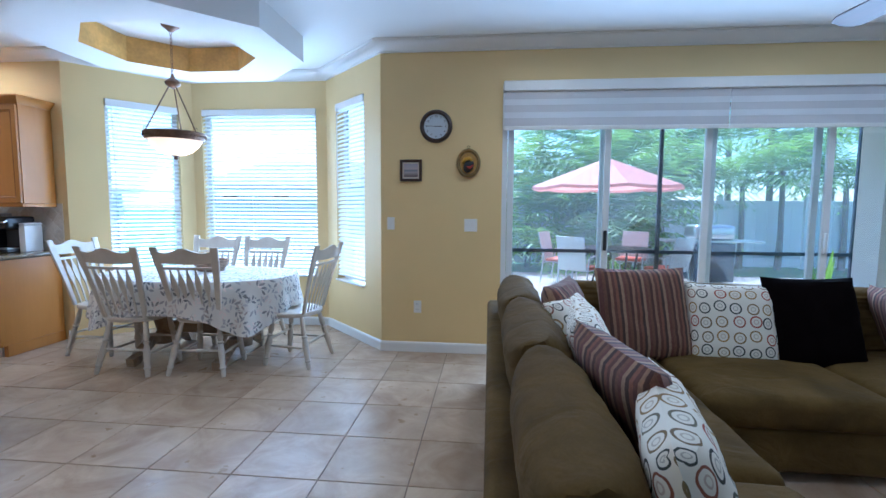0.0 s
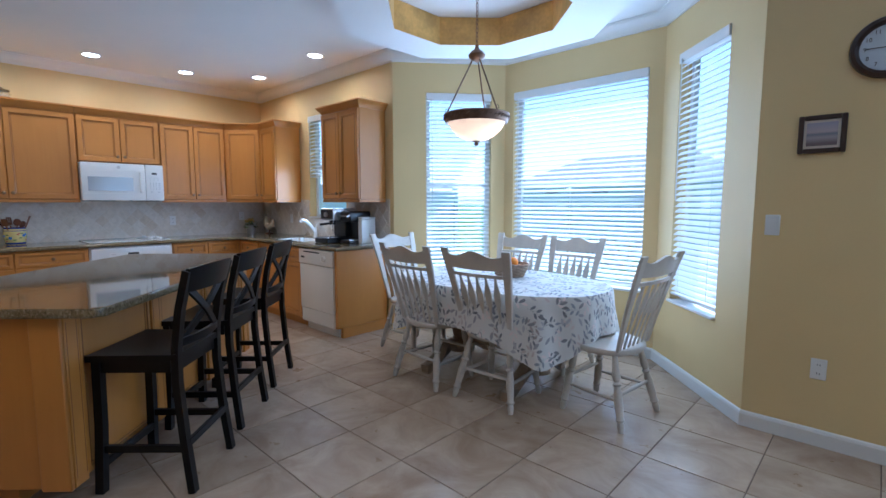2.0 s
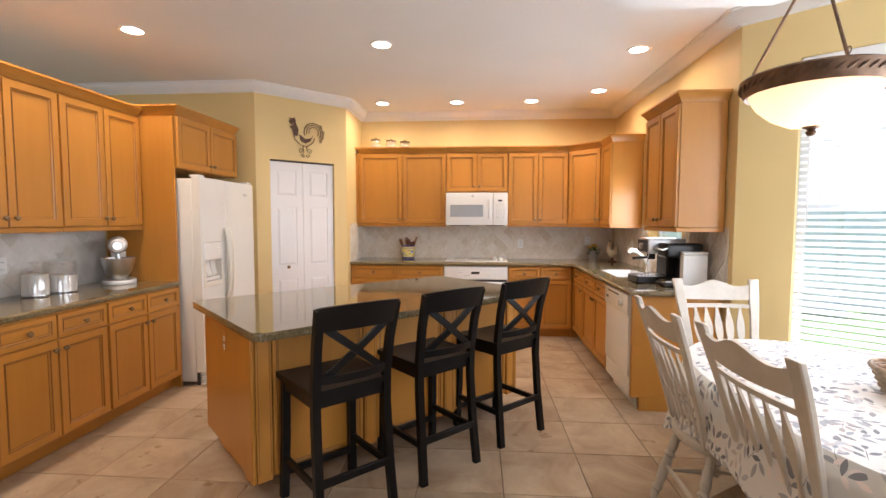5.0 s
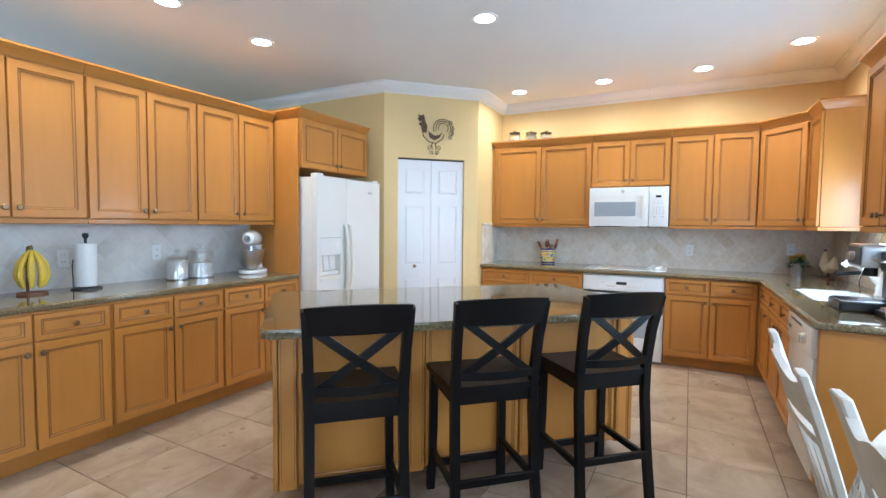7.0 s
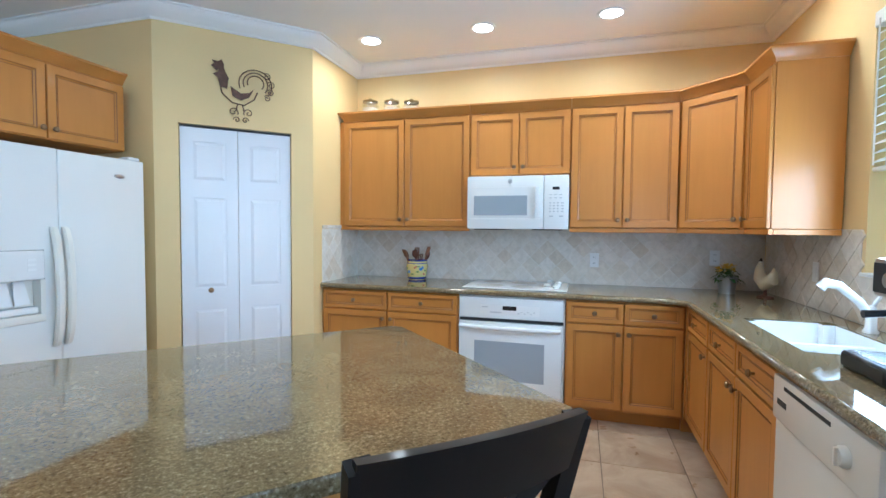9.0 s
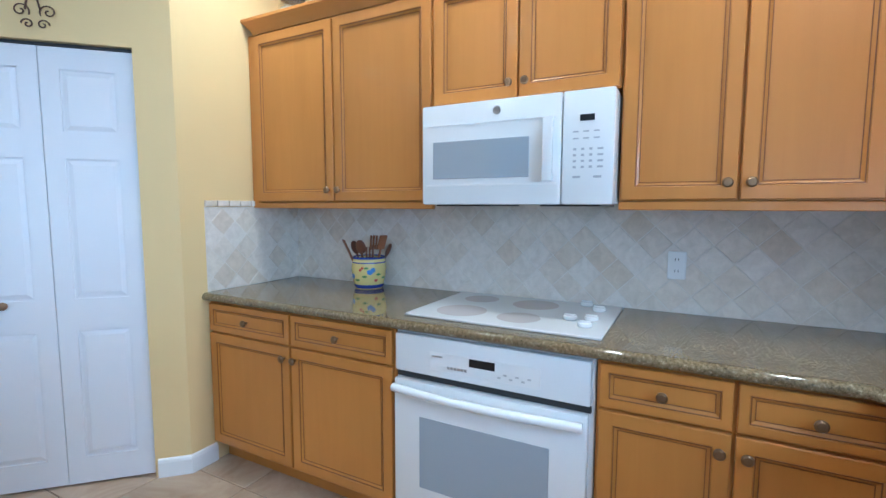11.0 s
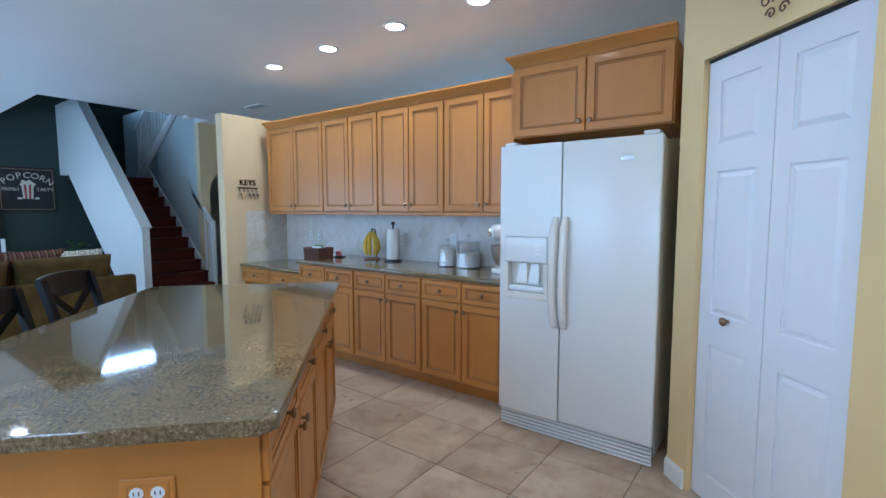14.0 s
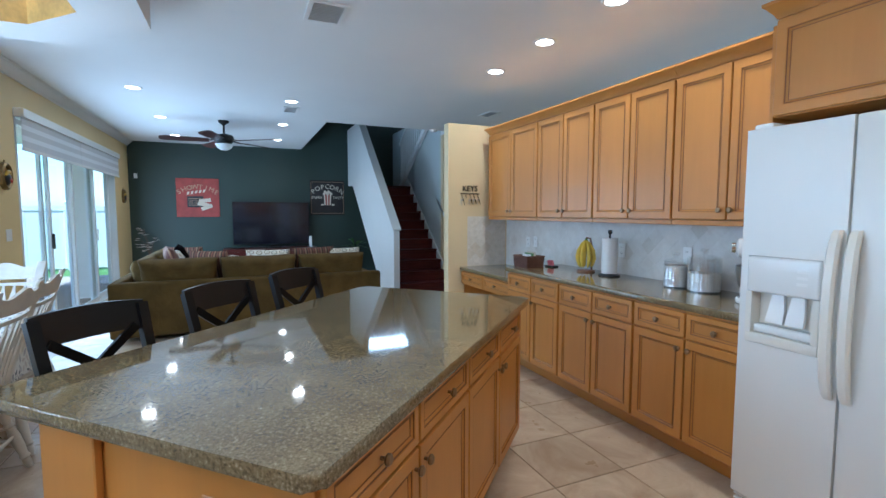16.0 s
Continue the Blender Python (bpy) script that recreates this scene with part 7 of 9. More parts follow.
part("cap", bm, M_TRIM, kw, m=pose(-0.11, 0, 1.121, 0, -math.degrees(sl), 0))
bm = bmesh.new()
sl2 = math.atan2(RISE, GO)
ln2 = 11 * GO / math.cos(sl2)
box(bm, 0, 0.0, 0.0, ln2, 0.018, 0.24)
tagged(solid("stair_skirt", bm, M_TRIM, "white skirt board along the stair wall", "skirt board", m=pose(SX + 0.48, -1.098, 0.30) @ pose(0, 0, 0, 0, -math.degrees(sl2), 0)), kind="structure")
# upper balustrade, rising back over the wall
ub = thing("upper_balustrade", pose(0, -1.04, 0), "white spindle balustrade of the upper flight", "balustrade")
for k in range(15):
    x = 4.55 - 0.13 * k
    z = 2.10 + 0.70 * (4.55 - x) * 0.95
    bm = bmesh.new()
    box(bm, x - 0.016, -0.016, z, x + 0.016, 0.016, z + 0.86)
    part("spindle", bm, M_TRIM, ub)
for dz, h in ((0.86, 0.06), (-0.10, 0.10)):
    bm = bmesh.new()
    sweep_bar(bm, [(4.62, 0, 2.05 + dz + h / 2), (2.62, 0, 2.05 + dz + h / 2 + 2.0 * 0.665)], 0.06, h)
    part("rail", bm, M_TRIM, ub)
# short lower handrail on the open side
lr = thing("lower_stair_rail", pose(1.98, -1.13, 0), "short white sloping rail with spindles at the stair foot", "stair rail")
bm = bmesh.new()
sweep_bar(bm, [(0.05, 0, 1.14), (0.62, 0, 1.66)], 0.06, 0.06)
part("rail", bm, M_TRIM, lr)
bm = bmesh.new()
box(bm, 0.02, -0.04, 0.0, 0.09, 0.04, 1.20, 0.006)
part("newel_post", bm, M_TRIM, lr)
for k in range(4):
    bm = bmesh.new()
    x = 0.17 + 0.115 * k
    box(bm, x - 0.015, -0.015, 0.0, x + 0.015, 0.015, 1.13 + 0.912 * (x - 0.05))
    part("spindle", bm, M_TRIM, lr)


# ---- outdoors ----
M_GRASS = mottled("lawn", (0.07, 0.16, 0.03), 0.9, 0.3, 2, 60, 0.6, 0.02)
M_PAVER = mottled("tan patio pavers", (0.38, 0.31, 0.26), 0.8, 0.15, 4, 40, 0.4, 0.004)
M_VINYL = mottled("white vinyl", (0.80, 0.80, 0.79), 0.45, 0.03, 1, 60, 0.1, 0.002)
M_CAGE = material("dark bronze aluminium", (0.035, 0.045, 0.06), 0.4, 0.3)
M_FROND = translucent("palm leaf", (0.25, 0.38, 0.07), 0.5)
M_TRUNK = mottled("palm trunk", (0.22, 0.18, 0.13), 0.85, 0.3, 8, 50, 0.6, 0.01)
M_UMBRELLA = translucent("coral red canvas", (0.86, 0.36, 0.28), 0.45)
M_MESH = bpy.data.materials.new("insect screen")
M_MESH.use_nodes = True
_nt, _b = nodes_of(M_MESH)
_b.inputs["Base Color"].default_value = (0.50, 0.60, 0.66, 1)
_b.inputs["Roughness"].default_value = 0.6
_tr = _nt.nodes.new("ShaderNodeBsdfTransparent")
_tl = _nt.nodes.new("ShaderNodeBsdfTranslucent")
_tl.inputs[0].default_value = (0.55, 0.62, 0.70, 1)
_m1 = _nt.nodes.new("ShaderNodeMixShader")
_m1.inputs[0].default_value = 0.5
_nt.links.new(_b.outputs[0], _m1.inputs[1])
_nt.links.new(_tl.outputs[0], _m1.inputs[2])
_m2 = _nt.nodes.new("ShaderNodeMixShader")
_m2.inputs[0].default_value = 0.09
_nt.links.new(_tr.outputs[0], _m2.inputs[1])
_nt.links.new(_m1.outputs[0], _m2.inputs[2])
_nt.links.new(_m2.outputs[0], _nt.nodes["Material Output"].inputs[0])
M_STUCCO = mottled("pale stucco", (0.76, 0.74, 0.69), 0.9, 0.05, 1, 60, 0.4, 0.004)
M_ROOFT = mottled("grey roof tile", (0.22, 0.20, 0.19), 0.85, 0.2, 4, 30, 0.4, 0.01)
bm = bmesh.new()
vs = [bm.verts.new(p) for p in ((-400, 5.6, -0.22), (400, 5.6, -0.22), (400, 600, -0.22), (-400, 600, -0.22), (-400, -400, -0.22), (400, -400, -0.22))]
bm.faces.new(vs[:4])
bm.faces.new((vs[4], vs[5], vs[1], vs[0]))
tagged(solid("ground", bm, M_GRASS, "mown green lawn round the house", "ground"), kind="structure")
bm = bmesh.new()
box(bm, -0.5, 4.53, -0.20, 7.5, 10.4, -0.05)
box(bm, 0.2, 4.36, -0.20, 4.5, 4.55, -0.012)
patio = tagged(solid("patio", bm, M_PAVER, "tan paver patio slab", "patio"), kind="structure")
paver = bmesh.new()
box(paver, 0.004, 0.004, 0, 0.396, 0.196, 0.012, 0.004)
paver_me = mesh("paver", paver, M_PAVER)
for j in range(24):
    for i in range(12):
        o = new("paver", paver_me)
        o.parent = patio
        o.location = (0.0 + 0.4 * i + (0.2 if j % 2 else 0), 5.6 + 0.2 * j, -0.0495)
# lanai roof and screen frame
bm = bmesh.new()
box(bm, -0.3, 4.53, 2.90, 7.5, 7.3, 3.05)
tagged(solid("lanai_roof", bm, M_CEIL, "white covered patio roof", "roof"), kind="structure")
cage = thing("screen_enclosure", pose(0, 7.3, 0), "dark aluminium patio screen frame", "screen frame")
for x in (0.25, 2.72, 5.41, 7.4):
    bm = bmesh.new()
    box(bm, x - 0.025, -0.025, -0.05, x + 0.025, 0.025, 2.9)
    part("post", bm, M_CAGE, cage)
for z in (0.72, 2.84):
    bm = bmesh.new()
    box(bm, 0.25, -0.022, z - 0.025, 7.4, 0.022, z + 0.025)
    part("rail", bm, M_CAGE, cage)
for x0, x1 in ((0.275, 2.695), (2.745, 5.385), (5.435, 7.375)):
    for z0, z1 in ((-0.05, 0.695), (0.745, 2.815)):
        bm = bmesh.new()
        box(bm, x0, -0.001, z0, x1, 0.001, z1)
        part("screen_panel", bm, M_MESH, cage, "fine grey insect screen mesh")
bm = bmesh.new()
box(bm, 3.70, 4.62, -0.05, 4.02, 4.92, 2.9)
tagged(solid("lanai_column", bm, M_STUCCO, "pale stucco patio column", "column"), kind="structure")


# white privacy fence
def fence_run(x0, y0, x1, y1, label="white vinyl privacy fence"):
    d = Vector((x1 - x0, y1 - y0))
    ln = d.length
    f = thing("privacy_fence", pose(x0, y0, -0.22, 0, 0, math.degrees(math.atan2(d.y, d.x))), label, "fence", "garden fences")
    n = int(ln / 2.2)
    bmx = bmesh.new()
    box(bmx, -0.065, -0.065, 0, 0.065, 0.065, 1.92)
    lathe(bmx, [(0.10, 1.92), (0.10, 1.94), (0.0, 2.0)], n=4)
    post = mesh("post", bmx, M_VINYL, False)
    bmx = bmesh.new()
    box(bmx, 0.07, -0.02, 0.05, 2.13, 0.02, 0.18)
    box(bmx, 0.07, -0.025, 1.68, 2.13, 0.025, 1.82)
    rail = mesh("rails", bmx, M_VINYL, False)
    bmx = bmesh.new()
    box(bmx, 0.0, -0.011, 0.18, 0.288, 0.011, 1.68, 0.004)
    board = mesh("board", bmx, M_VINYL, False)
    for k in range(n + 1):
        p = new("post", post)
        p.parent = f
        p.location = (2.2 * k, 0, 0)
        if k < n:
            r = new("rails", rail)
            r.parent = f
            r.location = (2.2 * k, 0, 0)
            for j in range(7):
                b = new("board", board)
                b.parent = f
                b.location = (2.2 * k + 0.075 + 0.292 * j, 0, 0)


fence_run(-9.0, 13.4, 11.0, 13.4)
fence_run(10.6, 13.4, 10.6, 3.0)
# added run, only to fill the sink window's view with bright white
fence_run(-9.2, 0.2, -9.2, 13.4)


# palms
def palm_mesh(seed, fronds, length, width):
    r = random.Random(seed)
    bm = bmesh.new()
    for k in range(fronds):
        a = r.uniform(0, 6.283)
        e = r.uniform(0.25, 1.35)
        L = length * r.uniform(0.7, 1.1)
        base = Vector((r.uniform(-0.12, 0.12), r.uniform(-0.12, 0.12), 0))
        d = Vector((math.cos(a), math.sin(a), 0))
        side = Vector((-d.y, d.x, 0))
        steps = 13
        prev = None
        for j in range(steps + 1):
            f = j / steps
            p = base + d * (L * f * math.cos(e) + 0.25 * L * f * f) + Vector((0, 0, L * (f * math.sin(e) - 0.75 * f * f * (1.15 - math.sin(e) * 0.6))))
            if prev is not None:
                rr = 0.012 * (1 - f) + 0.003
                bm.faces.new([bm.verts.new(q) for q in (prev - side * rr, prev + side * rr, p + side * rr, p - side * rr)])
                if f > 0.16:
                    lw = width * math.sin(math.pi * min(1, f * 0.95 + 0.1)) ** 0.7
                    along = (p - prev).normalized()
                    for s in (-1, 1):
                        tip = p + side * s * lw + along * lw * 0.55 - Vector((0, 0, lw * r.uniform(0.25, 0.6)))
                        w = along * 0.020
                        mid = p.lerp(tip, 0.5) + Vector((0, 0, 0.04 * lw))
                        bm.faces.new([bm.verts.new(q) for q in (p - w, mid - w * 1.2, tip, mid + w * 1.2, p + w)])
            prev = p
    return mesh("crown", bm, M_FROND, False)


crowns = [palm_mesh(k, 34, 2.3, 0.46) for k in range(3)]
bmt = bmesh.new()
tube(bmt, [(0, 0, 0), (0.03, 0.02, 0.9), (0.0, 0.0, 1.8), (-0.02, 0.01, 2.6)], [0.09, 0.07, 0.065, 0.06], 9)
trunk = mesh("trunk", bmt, M_TRUNK)
rnd = random.Random(11)
for k in range(30):
    row = k % 3
    x = -1.5 + 0.95 * (k // 3) * 1.25 + rnd.uniform(-0.4, 0.4)
    y = 11.6 + 0.8 * row + rnd.uniform(-0.3, 0.3)
    if x < 0.2 or (x > 4.2 and row < 2):
        continue
    hh = (0.5, 1.25, 2.3)[row] + rnd.uniform(-0.2, 0.3)
    t = thing("palm_tree", pose(x, y, -0.22), "green feathery palm along the garden fence", "palm", "garden palms")
    tr = new("trunk", trunk)
    tr.parent = t
    tr.scale = (1, 1, (hh + 0.05) / 2.6)
    c = new("crown", crowns[k % 3])
    c.parent = t
    c.location, c.rotation_euler = (0, 0, hh), (0, 0, rnd.uniform(0, 6.28))
# taller trees behind the fence
for k in range(9):
    x, y = 2.2 + 1.75 * k + rnd.uniform(-0.5, 0.5), 16.2 + rnd.uniform(-0.8, 0.8)
    t = thing("palm_tree", pose(x, y, -0.22), "tall palm behind the garden fence", "palm", "tall palms")
    hh = rnd.uniform(2.6, 4.2)
    tr = new("trunk", trunk)
    tr.parent = t
    tr.scale = (1.4, 1.4, (hh + 0.05) / 2.6)
    c = new("crown", crowns[(k + 1) % 3])
    c.parent = t
    c.location, c.rotation_euler, c.scale = (0, 0, hh), (0, 0, rnd.uniform(0, 6.28)), (1.5, 1.5, 1.5)
# clipped hedge by the bay
bm = bmesh.new()
for k in range(2600):
    x, y, z = rnd.uniform(-5.5, -1.0), rnd.uniform(8.6, 9.3), rnd.uniform(-0.2, 0.62 + 0.08 * math.sin(k))
    a = rnd.uniform(0, 6.28)
    leaf(bm, (x, y, z), (math.cos(a), math.sin(a), rnd.uniform(-0.2, 0.9)), 0.09, 0.05, 0.2)
tagged(solid("hedge", bm, M_LEAF, "low clipped green hedge outside the bay", "hedge"), kind="stuff")

# patio umbrella, table and chairs
um = thing("patio_umbrella", pose(2.36, 8.95, -0.05), "open coral red patio umbrella", "umbrella")
bm = bmesh.new()
tube(bm, [(0, 0, 0.0), (0, 0, 2.36)], 0.02, 10)
part("pole", bm, M_ALU, um)
bm = bmesh.new()
lathe(bm, [(0.25, 0), (0.25, 0.05), (0.05, 0.09), (0.03, 0.25), (0, 0.25)], n=20)
part("base", bm, M_CAGE, um)
for k in range(8):
    bm = bmesh.new()
    a0, a1 = radians(45 * k), radians(45 * (k + 1))
    rows = []
    for j in range(6):
        f = j / 5
        row = []
        for q in range(5):
            a = a0 + (a1 - a0) * q / 4
            sag = 1 - 0.05 * math.sin(math.pi * q / 4)
            row.append(bm.verts.new((1.34 * f * sag * math.cos(a), 1.34 * f * sag * math.sin(a), 2.33 - 0.52 * f - 0.03 * math.sin(math.pi * q / 4) * f)))
        rows.append(row)
    for a, b in zip(rows[1:], rows[2:]):
        for q in range(4):
            bm.faces.new((a[q], a[q + 1], b[q + 1], b[q]))
    for q in range(4):
        bm.faces.new((rows[0][0], rows[1][q], rows[1][q + 1]))
        a, b = rows[5][q], rows[5][q + 1]
        bm.faces.new((a, b, bm.verts.new(b.co - Vector((0, 0, 0.05))), bm.verts.new(a.co - Vector((0, 0, 0.05)))))
    part("canopy_panel", bm, M_UMBRELLA, um)
t = thing("patio_table", pose(2.45, 8.55, -0.05), "dark round patio table under the umbrella", "table")
bm = bmesh.new()
lathe(bm, [(0.0, 0.70), (0.60, 0.70), (0.60, 0.725), (0, 0.725)], n=32)
part("tabletop", bm, M_CAGE, t)
for k in range(4):
    bm = bmesh.new()
    a = radians(45 + 90 * k)
    tube(bm, [(0.45 * math.cos(a), 0.45 * math.sin(a), 0.0), (0.36 * math.cos(a), 0.36 * math.sin(a), 0.35), (0.42 * math.cos(a), 0.42 * math.sin(a), 0.70)], 0.018, 8)
    part("leg", bm, M_CAGE, t)
M_SLING = mottled("pale sling fabric", (0.62, 0.62, 0.60), 0.8, 0.08, 10, 200, 0.3, 0.002)
M_SEATPAD = mottled("coral seat pad", (0.62, 0.16, 0.10), 0.85, 0.1, 8, 120, 0.3, 0.003)


def patio_chair(m):
    t = thing("patio_chair", m, "pale sling patio chair with a coral pad", "chair", "patio chairs")
    for s in (-1, 1):
        bm = bmesh.new()
        tube(bm, [(s * 0.27, 0.24, 0), (s * 0.27, 0.22, 0.60), (s * 0.27, 0.0, 0.64), (s * 0.27, -0.20, 0.62), (s * 0.26, -0.28, 0.0)], 0.014, 8)
        part("side_frame", bm, M_SLING, t)
    bm = bmesh.new()
    box(bm, -0.25, -0.22, 0.395, 0.25, 0.24, 0.41, 0.004)
    part("seat", bm, M_SLING, t)
    bm = bmesh.new()
    box(bm, -0.24, -0.20, 0.411, 0.24, 0.22, 0.465, 0.02, 2)
    part("seat_pad", bm, M_SEATPAD, t)
    bm = bmesh.new()
    box(bm, -0.25, -0.012, 0, 0.25, 0.012, 0.56, 0.01, 2)
    part("backrest", bm, M_SLING, t, m=pose(0, -0.23, 0.41, 12, 0, 0))
    return t


pc = patio_chair(pose(1.75, 8.0, -0.05, 0, 0, -40))
copy_thing(pc, pose(3.1, 8.0, -0.05, 0, 0, 35))
copy_thing(pc, pose(1.6, 9.2, -0.05, 0, 0, -120))
copy_thing(pc, pose(3.0, 9.5, -0.05, 0, 0, 150))
# grill
t = thing("barbecue_grill", pose(4.35, 9.3, -0.05), "stainless steel barbecue grill on a cart", "grill")
bm = bmesh.new()
box(bm, -0.35, -0.26, 0.08, 0.35, 0.26, 0.78, 0.01)
part("cart", bm, M_CAGE, t)
bm = bmesh.new()
box(bm, -0.85, -0.25, 0.80, 0.85, 0.25, 0.84, 0.008)
part("shelf", bm, M_STEEL, t)
bm = bmesh.new()
box(bm, -0.36, -0.25, 0.845, 0.36, 0.27, 1.12, 0.08, 3)
lid = part("lid", bm, M_STEEL, t)
bm = bmesh.new()
tube(bm, [(-0.28, -0.27, 0.95), (-0.28, -0.31, 0.95), (0.28, -0.31, 0.95), (0.28, -0.27, 0.95)], 0.012, 8)
part("handle", bm, M_STEEL, lid)

# neighbouring house beyond the bay
hs = thing("neighbour_house", pose(-13.0, 31.0, -0.22), "pale stucco house with a grey roof beyond the fence", "house")
bm = bmesh.new()
box(bm, -7, 0, 0, 6.5, 8, 3.0)
part("wall", bm, M_STUCCO, hs)
bm = bmesh.new()
v = [bm.verts.new(p) for p in ((-7.5, -0.6, 3.0), (7.0, -0.6, 3.0), (7.0, 8.6, 3.0), (-7.5, 8.6, 3.0), (-4.0, 4, 5.0), (3.5, 4, 5.0))]
for q in ((0, 1, 5, 4), (1, 2, 5), (2, 3, 4, 5), (3, 0, 4), (3, 2, 1, 0)):
    bm.faces.new([v[i] for i in q])
part("roof", bm, M_ROOFT, hs, smooth=False)
for x in (-4.6, -1.0, 3.0):
    bm = bmesh.new()
    for q in ((-0.62, 0.62, -0.06, 0.0), (-0.62, 0.62, 1.30, 1.36)):
        box(bm, q[0], -0.06, q[2], q[1], -0.001, q[3])
    for q in (-0.62, 0.56):
        box(bm, q, -0.06, 0.0, q + 0.06, -0.001, 1.3)
    wn = part("window", bm, M_VINYL, hs, m=pose(x, 0, 1.1))
    bm = bmesh.new()
    box(bm, -0.56, -0.02, 0.0, 0.56, -0.001, 1.3)
    part("pane", bm, M_TVGLASS, wn)


# ---- wall items ----
clock = thing("wall_clock", pose(-0.25, YN - 0.001, 2.08), "round wall clock with a dark wooden rim", "clock")
M_DARKRIM = wood("dark walnut rim", (0.055, 0.03, 0.022), (0.03, 0.016, 0.012), 0.3)
M_FACE = material("pale grey dial", (0.62, 0.68, 0.74), 0.5)
bm = bmesh.new()
lathe(bm, [(0.108, 0.004), (0.112, 0.024), (0.125, 0.034), (0.142, 0.028), (0.148, 0.012), (0.146, 0.0)], m=pose(0, 0, 0, 90), n=48, caps=False)
part("rim", bm, M_DARKRIM, clock)
bm = bmesh.new()
lathe(bm, [(0.0, 0.010), (0.112, 0.010), (0.112, 0.002), (0, 0.002)], m=pose(0, 0, 0, 90), n=48)
face = part("face", bm, M_FACE, clock)
for k in range(12):
    a = radians(90 - 30 * (k + 1))
    lettering(str(k + 1), 0.027, M_BLACK, face, pose(0.088 * math.cos(a), -0.0115, 0.088 * math.sin(a), 90), "numeral", 0.0006)
for ang, ln, w in ((-92, 0.055, 0.006), (92, 0.085, 0.004)):
    bm = bmesh.new()
    box(bm, -w / 2, -0.0145, -0.012, w / 2, -0.0128, ln)
    part("hand_pointer", bm, M_BLACK, clock, m=pose(0, 0, 0, 0, -ang if ang < 0 else -ang + 4, 0))
t = thing("picture_frame", pose(-0.479, YN - 0.001, 1.688), "small dark wooden frame with a beach photograph", "picture")
bm = bmesh.new()
w, h, f = 0.10, 0.098, 0.024
for q in ((-w, -w + f, -h, h), (w - f, w, -h, h), (-w + f, w - f, -h, -h + f), (-w + f, w - f, h - f, h)):
    box(bm, q[0], -0.022, q[2], q[1], -0.001, q[3], 0.004)
part("frame", bm, M_DARKRIM, t)
bm = bmesh.new()
box(bm, -w + f, -0.012, -h + f, w - f, -0.002, h - f)
part("mat", bm, M_CREAMP, t)
M_PHOTO = material("hazy photograph", (0.36, 0.30, 0.34), 0.4)
_nt, _b = nodes_of(M_PHOTO)
_sx = _nt.nodes.new("ShaderNodeSeparateXYZ")
_tcx = _nt.nodes.new("ShaderNodeTexCoord")
_nt.links.new(_tcx.outputs["Generated"], _sx.inputs[0])
_nt.links.new(ramp(_nt, _sx.outputs[2], [(0.1, (0.16, 0.12, 0.12)), (0.35, (0.40, 0.36, 0.36)), (0.5, (0.20, 0.22, 0.26)), (0.6, (0.50, 0.42, 0.42)), (1.0, (0.36, 0.34, 0.42))]), _b.inputs["Base Color"])
bm = bmesh.new()
box(bm, -w + f + 0.012, -0.0135, -h + f + 0.014, w - f - 0.012, -0.0122, h - f - 0.014)
part("photograph", bm, M_PHOTO, t)


def oval_plaque(x, z, big=True):
    t = thing("wall_plaque", pose(x, YN - 0.001, z), "oval brass wall plaque with a toucan relief", "wall plaque", "oval plaques")
    e = Matrix.Diagonal((0.82, 1, 1, 1))
    bm = bmesh.new()
    lathe(bm, [(0.092, 0.004), (0.096, 0.030), (0.112, 0.042), (0.128, 0.030), (0.132, 0.0)], m=pose(0, 0, 0, 90) @ e, n=40, caps=False)
    part("rim", bm, M_BRASS, t)
    bm = bmesh.new()
    lathe(bm, [(0.0, 0.004), (0.095, 0.012), (0.095, 0.002), (0, 0.001)], m=pose(0, 0, 0, 90) @ e, n=40)
    part("field", bm, M_GOLD, t)
    bm = bmesh.new()
    bmesh.ops.create_uvsphere(bm, u_segments=18, v_segments=12, radius=0.055, matrix=pose(0.002, -0.03, -0.028, 0, 25, 0) @ Matrix.Diagonal((0.8, 0.45, 1.1, 1)))
    part("body", bm, M_BLACK, t)
    bm = bmesh.new()
    tube(bm, [(-0.055, -0.035, 0.005), (-0.03, -0.04, 0.032), (0.01, -0.04, 0.042), (0.035, -0.038, 0.02)], [0.008, 0.018, 0.018, 0.010], 10)
    part("beak", bm, M_YELLOWP, t)
    bm = bmesh.new()
    tube(bm, [(-0.02, -0.045, -0.03), (0.015, -0.05, -0.045), (0.04, -0.045, -0.02)], [0.006, 0.014, 0.006], 8)
    part("wing", bm, M_REDP, t)
    bm = bmesh.new()
    tube(bm, [(0.012 * math.cos(a), -0.012, 0.142 + 0.012 * math.sin(a)) for a in (2 * math.pi * k / 14 for k in range(14))], 0.0028, 6, True)
    part("hanger", bm, M_BRASS, t)
    return t


M_BRASS = mottled("aged brass", (0.28, 0.19, 0.075), 0.4, 0.25, 20, 120, 0.3, 0.001, metal=0.7)
M_YELLOWP = material("yellow enamel", (0.70, 0.42, 0.04), 0.3)
M_REDP = material("red enamel", (0.45, 0.05, 0.03), 0.3)
oval_plaque(0.045, 1.752)
oval_plaque(4.86, 1.72)
outlet(pose(-0.667, YN - 0.0005, 1.205), "white rocker light switch on the yellow wall", toggles=1, group="light switches")
t = outlet(pose(0.07, YN - 0.0005, 1.195), "white double wall plate with a dimmer on the yellow wall", w=0.118, toggles=2, group="light switches")
outlet(pose(-0.416, YN - 0.0005, 0.43), "white duplex outlet low on the yellow wall")
